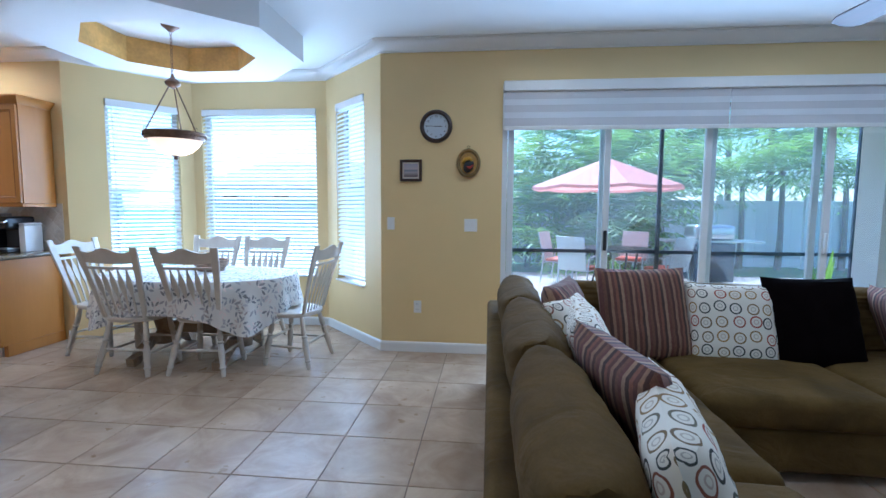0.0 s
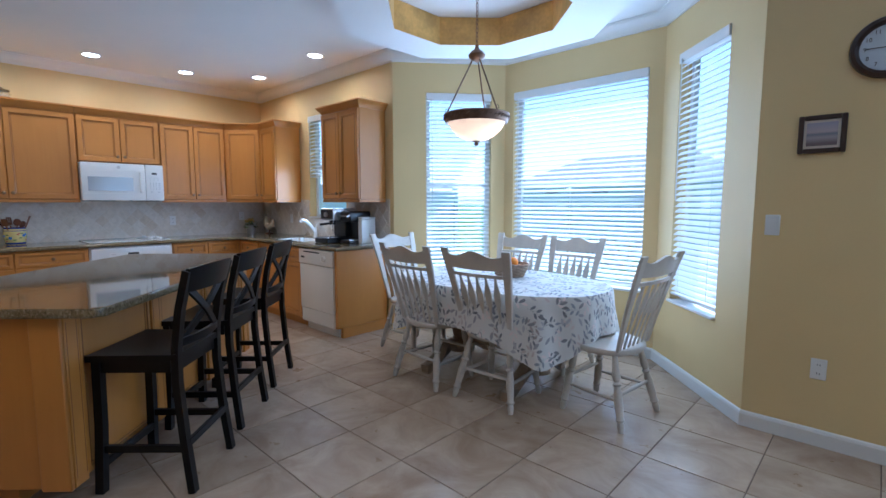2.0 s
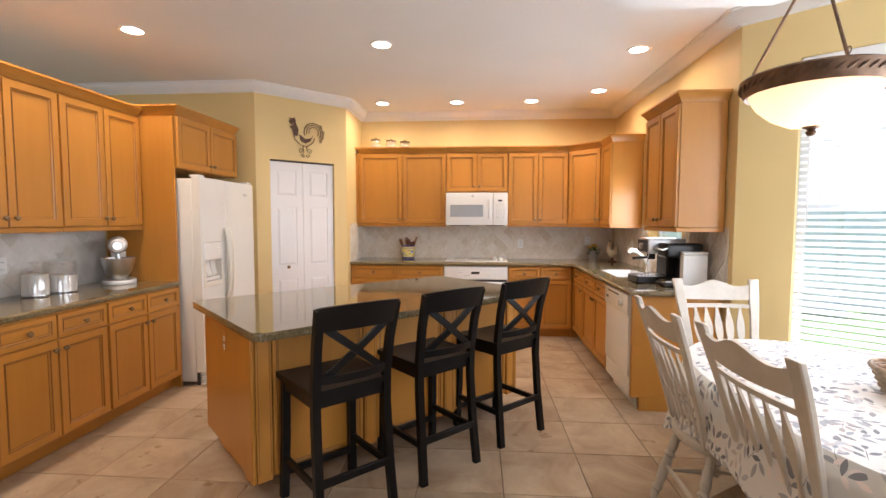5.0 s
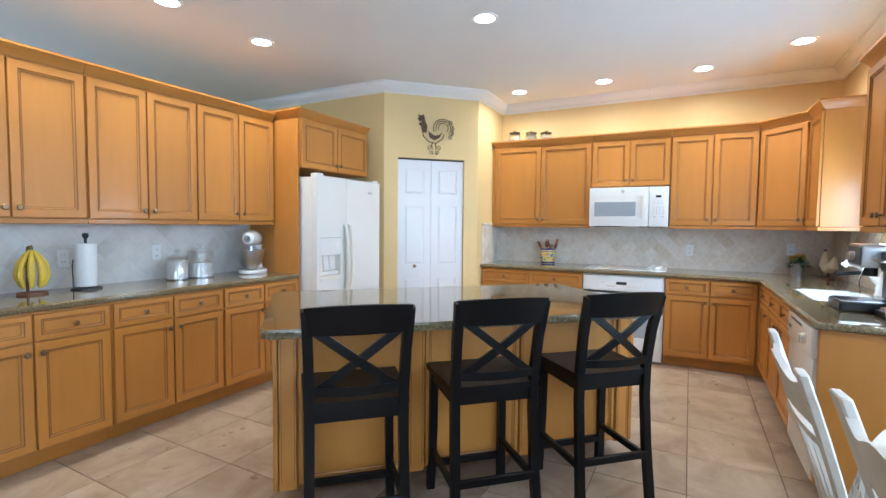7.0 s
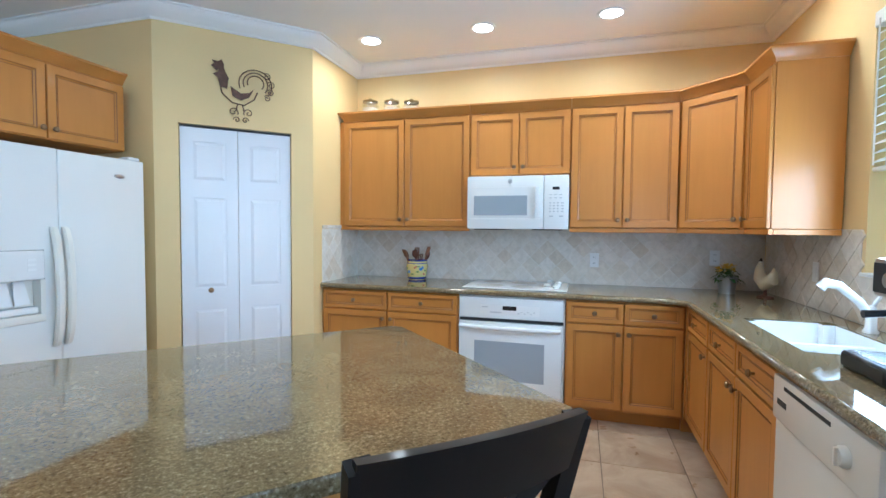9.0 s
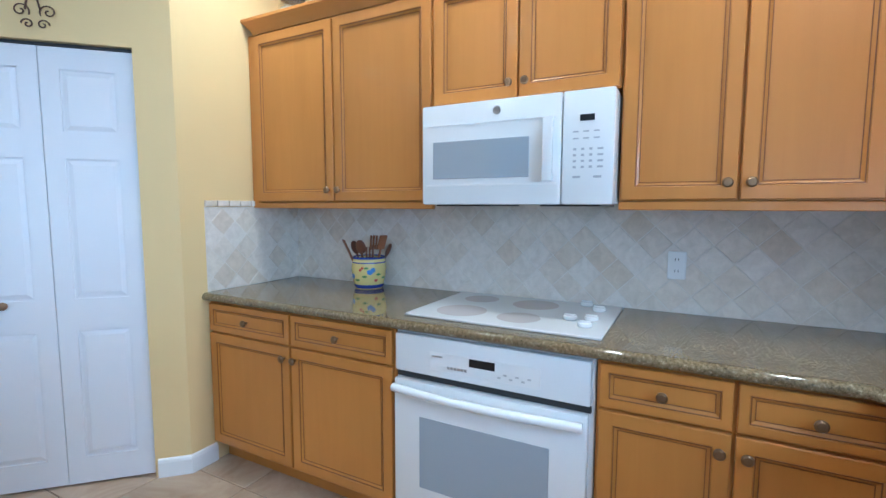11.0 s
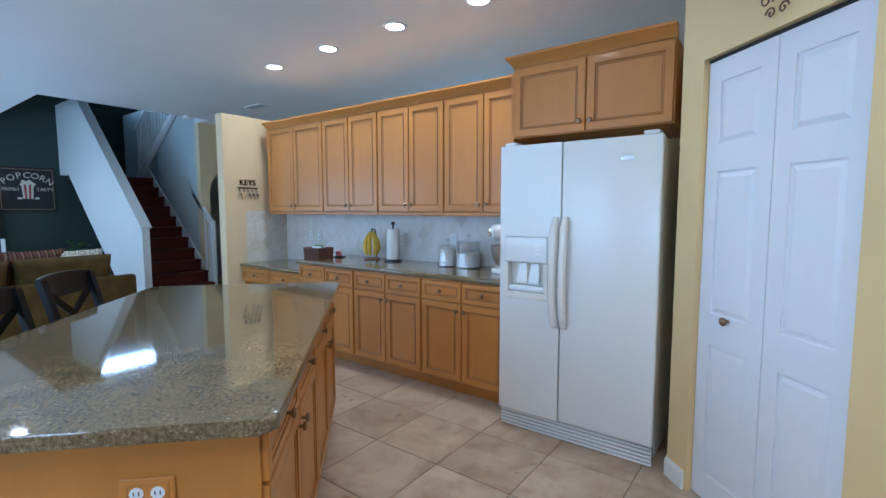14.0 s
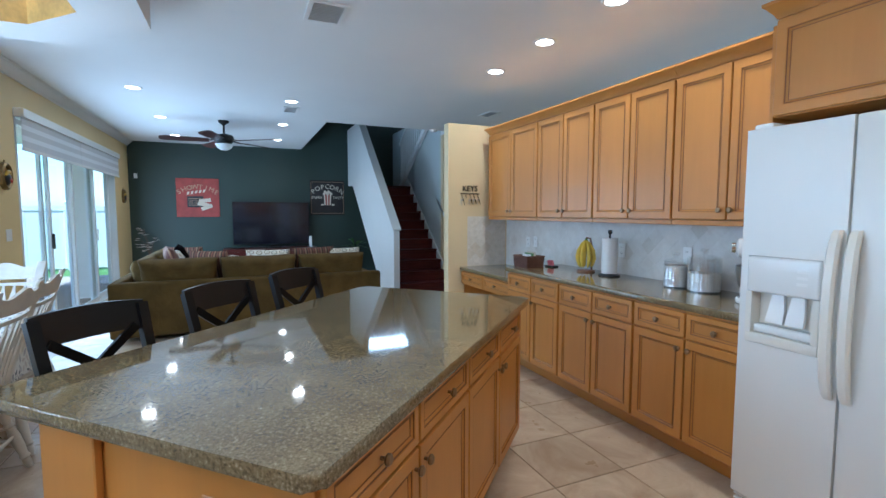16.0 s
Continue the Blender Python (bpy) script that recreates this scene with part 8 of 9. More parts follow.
for y, z in ((3.13, 1.105), (4.00, 1.145)):
    outlet(pose(XW + 0.0125, y, z, 0, 0, 90), "white duplex outlet on the tile backsplash")
outlet(pose(-5.95, YK - 0.0125, 1.12), "white switch plate beside the sink", toggles=1, group="light switches")
for x, z in ((-1.33, 1.09), (-1.47, 1.10), (-2.705, 1.10), (-3.32, 1.11)):
    outlet(pose(x, YS + 0.0125, z, 0, 0, 180), "white duplex outlet on the tile backsplash")

# metal rooster over the pantry door
M_RUST = mottled("rusty painted metal", (0.13, 0.07, 0.045), 0.55, 0.35, 14, 60, 0.3, 0.002, metal=0.4)
M_CREAMMETAL = mottled("tan painted metal", (0.42, 0.32, 0.22), 0.55, 0.2, 14, 60, 0.2, 0.001)
ro = thing("metal_rooster", pose(-5.635, 0.635, 2.345, 0, 0, 135) @ pose(0, -0.012, 0) @ Matrix.Diagonal((1.12, 1, 1.08, 1)), "scrolled metal rooster above the pantry door", "wall art")


def arc_pts(cx, cz, r, a0, a1, n=14, grow=0.0, y=0.0):
    return [((cx + (r + grow * k / n) * math.cos(radians(a0 + (a1 - a0) * k / n))), y, cz + (r + grow * k / n) * math.sin(radians(a0 + (a1 - a0) * k / n))) for k in range(n + 1)]


def plate(bm, pts, y0=-0.006, y1=0.0):
    lo = [bm.verts.new((x, y0, z)) for x, z in pts]
    hi = [bm.verts.new((x, y1, z)) for x, z in pts]
    bm.faces.new(lo)
    bm.faces.new(hi[::-1])
    for i in range(len(pts)):
        j = (i + 1) % len(pts)
        bm.faces.new((lo[i], hi[i], hi[j], lo[j]))


bm = bmesh.new()
plate(bm, [(-0.135, 0.09), (-0.16, 0.075), (-0.135, 0.06), (-0.12, 0.0), (-0.08, -0.01), (-0.07, 0.06), (-0.09, 0.10), (-0.10, 0.135), (-0.12, 0.12)])
plate(bm, [(-0.14, 0.10), (-0.17, 0.13), (-0.15, 0.145), (-0.165, 0.165), (-0.13, 0.16), (-0.11, 0.175), (-0.095, 0.14)], -0.004, 0.001)
part("head", bm, M_RUST, ro)
bm = bmesh.new()
plate(bm, [(-0.06, 0.01), (0.0, -0.03), (0.05, -0.02), (0.08, 0.01), (0.05, -0.05), (0.0, -0.075), (-0.05, -0.05)])
part("wing", bm, M_RUST, ro)
bm = bmesh.new()
tube(bm, [(-0.12, 0, 0.03), (-0.11, 0, -0.04), (-0.05, 0, -0.095), (0.02, 0, -0.105), (0.08, 0, -0.06), (0.10, 0, -0.01)], 0.004, 6)
for r, cz in ((0.05, 0.06), (0.075, 0.055), (0.10, 0.05)):
    tube(bm, arc_pts(0.09, cz - 0.01, r, 200, -40, 18), 0.0035, 6)
for cx, cz, r in ((0.16, 0.105, 0.022), (0.185, 0.05, 0.022), (0.18, 0.0, 0.02), (0.16, -0.04, 0.018)):
    tube(bm, arc_pts(cx, cz, 0.004, 0, 500, 26, r), 0.003, 6)
tube(bm, [(-0.02, 0, -0.10), (-0.03, 0, -0.15)], 0.004, 6)
tube(bm, [(0.01, 0, -0.105), (0.02, 0, -0.15)], 0.004, 6)
for s in (-1, 1):
    tube(bm, arc_pts(s * 0.045, -0.155, 0.004, 90, 90 + s * 480, 26, 0.026), 0.003, 6)
    tube(bm, arc_pts(s * 0.025, -0.205, 0.003, 90, 90 - s * 450, 22, 0.018), 0.003, 6)
part("scrolls", bm, M_RUST, ro)

# key rack on the partition end
kr = thing("key_rack", pose(-0.852, -0.068, 1.63, 0, 0, -90), "black iron key rack spelling KEYS", "key rack")
lettering("KEYS", 0.088, M_IRON, kr, pose(0.0, -0.006, 0.05, 90), "letters", 0.005)
bm = bmesh.new()
box(bm, -0.12, -0.008, -0.012, 0.12, -0.001, -0.001)
part("bar", bm, M_IRON, kr)
for k in range(5):
    bm = bmesh.new()
    x = -0.10 + 0.05 * k
    tube(bm, [(x, -0.004, -0.012), (x, -0.004, -0.04), (x, -0.014, -0.052), (x, -0.024, -0.044)], 0.003, 6)
    part("hook", bm, M_IRON, kr)
for k, z in ((0, -0.13), (2, -0.10), (3, -0.09), (4, -0.10)):
    ks = thing("key_bunch", kr.matrix_basis @ pose(-0.10 + 0.05 * k, -0.02, -0.046), "bunch of keys on the rack", "keys", "keys on the rack")
    bm = bmesh.new()
    tube(bm, [(0.012 * math.cos(a), 0, -0.012 + 0.012 * math.sin(a)) for a in (2 * math.pi * q / 12 for q in range(12))], 0.0015, 5, True)
    part("ring", bm, M_STEEL, ks)
    for a in (-16, 8, 24):
        bm = bmesh.new()
        box(bm, -0.008, -0.001, -0.044, 0.008, 0.001, -0.022)
        box(bm, -0.003, -0.001, -0.044 + z * 0.4, 0.003, 0.001, -0.044)
        part("key", bm, M_STEEL if a > 0 else M_BLACK, ks, m=pose(0, 0.001 * a / 8, 0, 0, a, 0))

M_JAR = M_PANE.copy()
M_JAR.name = "thin jar glass"
M_JAR.node_tree.nodes["Mix Shader"].inputs[0].default_value = 0.13
M_JAR.node_tree.nodes["Transparent BSDF"].inputs[0].default_value = (0.985, 0.985, 0.98, 1)

# ---- on the counters ----
CT = 0.9055
# utensil crock
M_CROCK = material("yellow glazed pottery", (0.72, 0.60, 0.22), 0.25, coat=0.4)
M_BLUE = material("cobalt glaze", (0.03, 0.06, 0.30), 0.25, coat=0.4)
M_BLOSSOM = material("light blue glaze", (0.08, 0.22, 0.55), 0.3)
M_VINE = material("green glaze", (0.10, 0.22, 0.05), 0.3)
M_DOTRED = material("red glaze", (0.45, 0.05, 0.03), 0.3)
ck = thing("utensil_crock", pose(-6.64, 1.64, CT), "yellow painted pottery crock of wooden utensils", "crock")
prof = [(0.0, 0.0), (0.070, 0.0), (0.076, 0.012), (0.088, 0.06), (0.094, 0.11), (0.089, 0.15), (0.086, 0.165), (0.080, 0.165), (0.080, 0.10), (0.06, 0.03), (0.0, 0.02)]
bm = bmesh.new()
lathe(bm, prof, n=40)
part("pot", bm, M_CROCK, ck)
bm = bmesh.new()
lathe(bm, [(0.0885, 0.160), (0.0895, 0.168), (0.083, 0.171), (0.080, 0.165)], n=40, caps=False)
lathe(bm, [(0.0715, 0.003), (0.0785, 0.012), (0.0810, 0.022), (0.0775, 0.024)], n=40, caps=False)
lathe(bm, [(0.0905, 0.138), (0.0912, 0.141), (0.0900, 0.144)], n=40, caps=False)
part("blue_band", bm, M_BLUE, ck)


def on_crock(a, z):
    r = np.interp(z, [0.012, 0.06, 0.11, 0.15], [0.076, 0.088, 0.094, 0.089]) + 0.0006
    return pose(0, 0, 0, 0, 0, a) @ pose(r, 0, z, 0, 90, 0)


for nm, mt, spots in (("painted_flowers", M_BLOSSOM, [(40, 0.095, 0.016), (50, 0.105, 0.013), (-30, 0.07, 0.016), (130, 0.09, 0.016), (200, 0.08, 0.016), (290, 0.09, 0.015)]), ("painted_berries", M_DOTRED, [(8, 0.105, 0.008), (15, 0.115, 0.007), (62, 0.05, 0.010), (-55, 0.04, 0.009), (160, 0.05, 0.01), (250, 0.05, 0.01)]), ("painted_leaves", M_VINE, [(28, 0.115, 0.010), (22, 0.07, 0.011), (70, 0.08, 0.011), (-8, 0.05, 0.012), (-45, 0.10, 0.011), (95, 0.06, 0.012), (180, 0.11, 0.011), (225, 0.05, 0.011), (310, 0.06, 0.012)])):
    bm = bmesh.new()
    for a, z, r in spots:
        lathe(bm, [(0.0, 0.0008), (r, 0.0003), (r, -0.002)], m=on_crock(a, z) @ Matrix.Diagonal((1.0 if nm != "painted_leaves" else 0.55, 1.3 if nm == "painted_leaves" else 1.0, 1, 1)), n=10, caps=False)
    part(nm, bm, mt, ck)
M_SPOON = wood("utensil wood", (0.30, 0.12, 0.045), (0.20, 0.075, 0.028), 0.5)
M_SPOON2 = wood("dark utensil wood", (0.16, 0.06, 0.03), (0.10, 0.035, 0.018), 0.5)
for k, (a, ln, kind) in enumerate(((10, 0.24, 0), (75, 0.27, 1), (140, 0.22, 0), (200, 0.25, 2), (265, 0.23, 0), (320, 0.25, 1), (40, 0.20, 2))):
    t = thing("wooden_utensil", ck.matrix_basis @ pose(0.035 * math.cos(radians(a)), 0.035 * math.sin(radians(a)), 0.035, 0, 0, a) @ pose(0, 0, 0, 0, 16 + 4 * (k % 3), 0), "wooden cooking utensil standing in the crock", "utensil", "utensils in the crock")
    bm = bmesh.new()
    tube(bm, [(0, 0, 0), (0, 0, ln - 0.07)], 0.006, 8)
    part("shaft", bm, M_SPOON if k % 2 else M_SPOON2, t)
    bm = bmesh.new()
    if kind == 0:
        bmesh.ops.create_uvsphere(bm, u_segments=14, v_segments=8, radius=0.03, matrix=Matrix.Translation((0, 0, ln - 0.04)) @ Matrix.Diagonal((0.35, 1, 1.3, 1)))
    elif kind == 1:
        box(bm, -0.004, -0.026, ln - 0.08, 0.004, 0.026, ln, 0.003)
    else:
        for s in (-0.016, 0, 0.016):
            box(bm, -0.003, s - 0.005, ln - 0.06, 0.003, s + 0.005, ln)
        box(bm, -0.003, -0.021, ln - 0.08, 0.003, 0.021, ln - 0.055)
    part("head", bm, M_SPOON if k % 2 else M_SPOON2, t)

# flower pot and rooster plate in the corner
t = thing("potted_flowers", pose(-6.53, 4.03, CT), "grey metal pot of yellow flowers", "plant")
bm = bmesh.new()
lathe(bm, [(0.0, 0), (0.05, 0.0), (0.065, 0.11), (0.07, 0.12), (0.062, 0.12), (0.05, 0.10), (0, 0.10)], n=24)
part("pot", bm, M_STEEL, t)
rnd = random.Random(21)
bm, bm2 = bmesh.new(), bmesh.new()
for k in range(60):
    a, e = rnd.uniform(0, 6.28), rnd.uniform(-0.1, 1.3)
    d = Vector((math.cos(a) * math.cos(e), math.sin(a) * math.cos(e), math.sin(e)))
    leaf(bm, Vector((0, 0, 0.11)) + d * rnd.uniform(0.02, 0.07), d, 0.05, 0.035, 0.6)
for k in range(40):
    a, e = rnd.uniform(0, 6.28), rnd.uniform(0.3, 1.4)
    d = Vector((math.cos(a) * math.cos(e), math.sin(a) * math.cos(e), math.sin(e)))
    c = Vector((0, 0, 0.13)) + d * rnd.uniform(0.05, 0.075)
    leaf(bm2, c, (rnd.uniform(-1, 1), rnd.uniform(-1, 1), 0.5), 0.034, 0.030, 0.2)
part("leaves", bm, M_LEAF, t)
part("blossoms", bm2, M_YELLOWP, t)
t = thing("rooster_figure", pose(-6.38, 4.22, CT, 0, 0, 25), "cream ceramic hen figure on a dark foot", "figurine")
M_CERAMIC = material("cream ceramic", (0.66, 0.56, 0.36), 0.3, coat=0.4)
bm = bmesh.new()
tube(bm, [(-0.045, 0, 0.235), (-0.055, 0, 0.19), (-0.045, 0, 0.13), (0.0, 0, 0.095), (0.045, 0, 0.12), (0.062, 0, 0.175), (0.058, 0, 0.205)], [0.012, 0.025, 0.042, 0.052, 0.042, 0.02, 0.004], 14)
part("body", bm, M_CERAMIC, t)
bm = bmesh.new()
lathe(bm, [(0, 0), (0.05, 0), (0.05, 0.008), (0.012, 0.015), (0.01, 0.06), (0, 0.06)], n=20)
part("foot", bm, M_SPOON2, t)
bm = bmesh.new()
tube(bm, [(-0.052, 0, 0.245), (-0.045, 0, 0.257), (-0.035, 0, 0.245)], [0.006, 0.008, 0.004], 8)
part("comb", bm, M_BLACK, t)

# espresso machine, coffee brewer and white canister by the sink
t = thing("espresso_machine", pose(-4.50, 4.06, CT, 0, 0, 0), "black and steel espresso machine", "coffee machine")
bm = bmesh.new()
box(bm, -0.13, -0.20, 0.0, 0.11, 0.18, 0.055, 0.008)
part("drip_base", bm, M_BLACK, t)
bm = bmesh.new()
box(bm, -0.11, 0.03, 0.056, 0.11, 0.18, 0.24, 0.01)
part("column", bm, M_BLACK, t)
bm = bmesh.new()
box(bm, -0.13, -0.12, 0.241, 0.11, 0.18, 0.365, 0.014, 2)
hd = part("head", bm, M_STEEL, t)
bm = bmesh.new()
box(bm, -0.12, -0.123, 0.255, 0.10, -0.1205, 0.35)
part("front_panel", bm, M_BLACK, hd)
bm = bmesh.new()
lathe(bm, [(0.024, 0), (0.024, 0.02), (0.018, 0.024), (0, 0.024)], m=pose(-0.01, -0.123, 0.30, 90), n=20)
part("dial", bm, M_STEEL, hd)
bm = bmesh.new()
lathe(bm, [(0.0, 0.19), (0.032, 0.19), (0.034, 0.235), (0, 0.24)], (-0.01, -0.05, 0), 20)
tube(bm, [(-0.01, -0.08, 0.205), (-0.01, -0.20, 0.195)], [0.010, 0.013], 10)
part("portafilter", bm, M_BLACK, t)
bm = bmesh.new()
tube(bm, [(0.085, -0.10, 0.245), (0.09, -0.12, 0.17), (0.085, -0.11, 0.10)], 0.004, 8)
part("steam_wand", bm, M_CHROME, t)
bm = bmesh.new()
for k in range(9):
    box(bm, -0.11 + 0.024 * k, -0.185, 0.0552, -0.10 + 0.024 * k, 0.02, 0.060)
part("drip_tray", bm, M_CHROME, t)
t = thing("coffee_brewer", pose(-4.285, 4.15, CT), "black single-cup coffee brewer", "coffee machine")
bm = bmesh.new()
box(bm, -0.095, -0.15, 0, 0.085, 0.14, 0.03, 0.008)
box(bm, -0.095, 0.0, 0.031, 0.085, 0.14, 0.22, 0.01)
part("body", bm, M_BLACK, t)
bm = bmesh.new()
box(bm, -0.095, -0.14, 0.221, 0.085, 0.14, 0.335, 0.025, 3)
part("head", bm, M_BLACK, t)
bm = bmesh.new()
tube(bm, [(-0.085, -0.12, 0.30), (-0.09, -0.16, 0.285), (0.08, -0.16, 0.285), (0.075, -0.12, 0.30)], 0.007, 8)
part("handle", bm, M_STEEL, t)
bm = bmesh.new()
box(bm, -0.075, -0.13, 0.0305, 0.065, -0.02, 0.04)
part("drip_tray", bm, M_STEEL, t)
t = thing("water_reservoir", pose(-4.185, 4.24, CT), "white water filter jug beside the brewer", "jug")
bm = bmesh.new()
box(bm, -0.01, -0.13, 0, 0.055, 0.05, 0.25, 0.010, 2)
part("jug", bm, M_OUTLET, t)
bm = bmesh.new()
box(bm, -0.013, -0.133, 0.251, 0.058, 0.053, 0.275, 0.008)
part("lid", bm, M_OUTLET, t)

# jars on top of the wall cabinets
for y, h in ((1.24, 0.105), (1.44, 0.09), (1.62, 0.075)):
    t = thing("glass_jar", pose(-6.53, y, 2.335) @ Matrix.Diagonal((1.2, 1.2, 1, 1)), "small glass jar on the cabinet top", "jar", "jars on the cabinets")
    bm = bmesh.new()
    lathe(bm, [(0.0, 0.0), (0.055, 0.0), (0.062, 0.02), (0.062, h * 0.7), (0.05, h), (0.046, h), (0.056, h * 0.68), (0.056, 0.02), (0, 0.008)], n=24)
    part("jar", bm, M_JAR, t)
    bm = bmesh.new()
    lathe(bm, [(0.054, h), (0.054, h + 0.012), (0.02, h + 0.02), (0.012, h + 0.035), (0, h + 0.036)], n=24)
    part("lid", bm, M_BRASS, t)
    bm = bmesh.new()
    lathe(bm, [(0.0, 0.009), (0.055, 0.02), (0.055, h * 0.5), (0, h * 0.5)], n=20)
    part("contents", bm, M_CREAMP, t)

# canisters with flour, mixer, paper towel, bananas, basket
M_FLOUR = mottled("white flour", (0.80, 0.79, 0.76), 0.9, 0.03, 10, 100, 0.3, 0.002)
for x, y, r, h, fill in ((-3.375, -0.37, 0.078, 0.16, 0.92), (-3.578, -0.385, 0.100, 0.20, 0.60)):
    t = thing("glass_canister", pose(x, y, CT), "clear glass canister of white flour", "canister", "canisters")
    bm = bmesh.new()
    lathe(bm, [(0.0, 0.0), (r, 0.0), (r, h), (r * 0.9, h + 0.012), (r * 0.9 - 0.004, h + 0.012), (r - 0.005, h - 0.002), (r - 0.005, 0.008), (0, 0.008)], n=36)
    part("jar", bm, M_JAR, t)
    bm = bmesh.new()
    lathe(bm, [(0.0, 0.0085), (r - 0.0055, 0.0085), (r - 0.0055, h * fill), (0, h * fill + 0.006)], n=32)
    part("flour", bm, M_FLOUR, t)
    bm = bmesh.new()
    lathe(bm, [(0.0, h + 0.012), (r, h + 0.013), (r, h + 0.020), (r * 0.5, h + 0.034), (0.012, h + 0.04), (0.012, h + 0.05), (0.026, h + 0.06), (0.024, h + 0.074), (0, h + 0.078)], n=36)
    part("lid", bm, M_JAR, t)
t = thing("stand_mixer", pose(-4.05, -0.33, CT, 0, 0, 128) @ Matrix.Diagonal((1.1, 1.1, 1.12, 1)), "white stand mixer with a steel bowl", "mixer")
bm = bmesh.new()
prism(bm, [(0.09 * math.cos(a) if math.sin(a) > 0 else 0.11 * math.cos(a), 0.17 * math.sin(a)) for a in (2 * math.pi * k / 28 for k in range(28))], 0.0, 0.03, 0.008)
part("base", bm, M_WHITE, t)
bm = bmesh.new()
tube(bm, [(0, 0.11, 0.02), (0, 0.115, 0.12), (0, 0.11, 0.22)], [0.055, 0.045, 0.05], 18)
part("column", bm, M_WHITE, t)
bm = bmesh.new()
tube(bm, [(0, 0.16, 0.265), (0, 0.12, 0.268), (0, 0.0, 0.275), (0, -0.10, 0.278), (0, -0.165, 0.276), (0, -0.18, 0.275)], [0.03, 0.056, 0.062, 0.06, 0.045, 0.012], 20)
hd = part("motor_head", bm, M_WHITE, t)
bm = bmesh.new()
tube(bm, [(0, -0.178, 0.275), (0, -0.195, 0.275)], [0.026, 0.024], 16)
part("hub_cap", bm, M_CHROME, hd)
bm = bmesh.new()
lathe(bm, [(0.025, 0.031), (0.045, 0.034), (0.05, 0.045), (0.085, 0.09), (0.098, 0.15), (0.103, 0.185), (0.099, 0.186), (0.092, 0.15), (0.08, 0.09), (0.0, 0.05)], (0, -0.075, 0), 36)
part("bowl", bm, M_STEEL, t)
bm = bmesh.new()
tube(bm, [(0, -0.075, 0.23), (0, -0.075, 0.12)], [0.014, 0.02], 10)
part("beater", bm, M_STEEL, t)
t = thing("paper_towel_holder", pose(-2.757, -0.365, CT), "paper towel roll on a black upright holder", "paper towel")
bm = bmesh.new()
lathe(bm, [(0, 0), (0.085, 0), (0.085, 0.008), (0.07, 0.014), (0.008, 0.018), (0.008, 0.33), (0.018, 0.345), (0.016, 0.365), (0, 0.37)], n=28)
tube(bm, [(0.075, 0.0, 0.01), (0.078, 0, 0.16), (0.072, 0, 0.20)], 0.004, 8)
part("stand", bm, M_BLACK, t)
M_PAPER = mottled("white paper towel", (0.82, 0.82, 0.81), 0.9, 0.03, 10, 180, 0.5, 0.002)
bm = bmesh.new()
lathe(bm, [(0.02, 0.02), (0.058, 0.02), (0.06, 0.024), (0.06, 0.295), (0.058, 0.30), (0.02, 0.30)], n=32)
part("roll", bm, M_PAPER, t)
M_BANANA = mottled("ripe banana peel", (0.78, 0.55, 0.05), 0.5, 0.12, 10, 60, 0.2, 0.001)
t = thing("banana_stand", pose(-2.473, -0.372, CT), "small wooden banana stand on the counter", "stand")
bm = bmesh.new()
lathe(bm, [(0, 0), (0.075, 0), (0.075, 0.012), (0, 0.014)], n=24)
tube(bm, [(0, -0.06, 0.01), (0, -0.065, 0.20), (0, -0.04, 0.285), (0, 0.0, 0.29), (0, 0.008, 0.27)], 0.008, 8)
part("hook_stand", bm, M_SPOON, t)
bb = thing("banana_bunch", pose(-2.473, -0.372, CT + 0.005), "bunch of yellow bananas hanging from a stand", "bananas")
for k in range(6):
    a = -75 + 30 * k
    bm = bmesh.new()
    pts = [(0.008, 0, 0.262), (0.03, 0, 0.235), (0.062, 0, 0.175), (0.07, 0, 0.11), (0.055, 0, 0.055), (0.042, 0, 0.035)]
    tube(bm, pts, [0.006, 0.012, 0.018, 0.0185, 0.013, 0.005], 9)
    part("banana", bm, M_BANANA, bb, m=pose(0, 0.004, 0, 0, 0, 90 + a * 1.6))
bm = bmesh.new()
tube(bm, [(0, 0, 0.258), (0, 0.004, 0.28)], [0.016, 0.008], 8)
part("stem", bm, M_VINE, bb)
M_PINK = material("pink note paper", (0.85, 0.25, 0.32), 0.7)
t = thing("note_holder", pose(-2.06, -0.32, CT), "black tray with a pink note pad", "note pad")
bm = bmesh.new()
box(bm, -0.05, -0.04, 0, 0.05, 0.04, 0.012, 0.003)
part("tray", bm, M_BLACK, t)
bm = bmesh.new()
box(bm, -0.028, -0.012, 0.012, 0.028, 0.012, 0.062)
part("note_pad", bm, M_PINK, t, m=pose(0, 0, 0, -18, 0, 12))
M_WICKER2 = mottled("dark red brown wicker", (0.13, 0.055, 0.032), 0.65, 0.3, 40, 120, 0.6, 0.004)
t = thing("storage_basket", pose(-2.01, -0.10, CT), "rectangular dark wicker basket with papers", "basket")
bm = bmesh.new()
for r in range(9):
    z = 0.006 + 0.0125 * r
    hw, hd_ = 0.105 + 0.0008 * r, 0.085 + 0.0008 * r
    pts = []
    for k in range(40):
        f = 4 * k / 40
        side, u = int(f), (f - int(f)) * 2 - 1
        p = ((u * hw, -hd_), (hw, u * hd_), (-u * hw, hd_), (-hw, -u * hd_))[side]
        wv = 0.003 * math.cos(math.pi * (k + r))
        pts.append((p[0] * (1 + wv * 6), p[1] * (1 + wv * 6), z))
    tube(bm, pts, 0.007, 5, True)
part("weave", bm, M_WICKER2, t)
bm = bmesh.new()
box(bm, -0.10, -0.08, 0.001, 0.10, 0.08, 0.008)
part("bottom", bm, M_WICKER2, t)
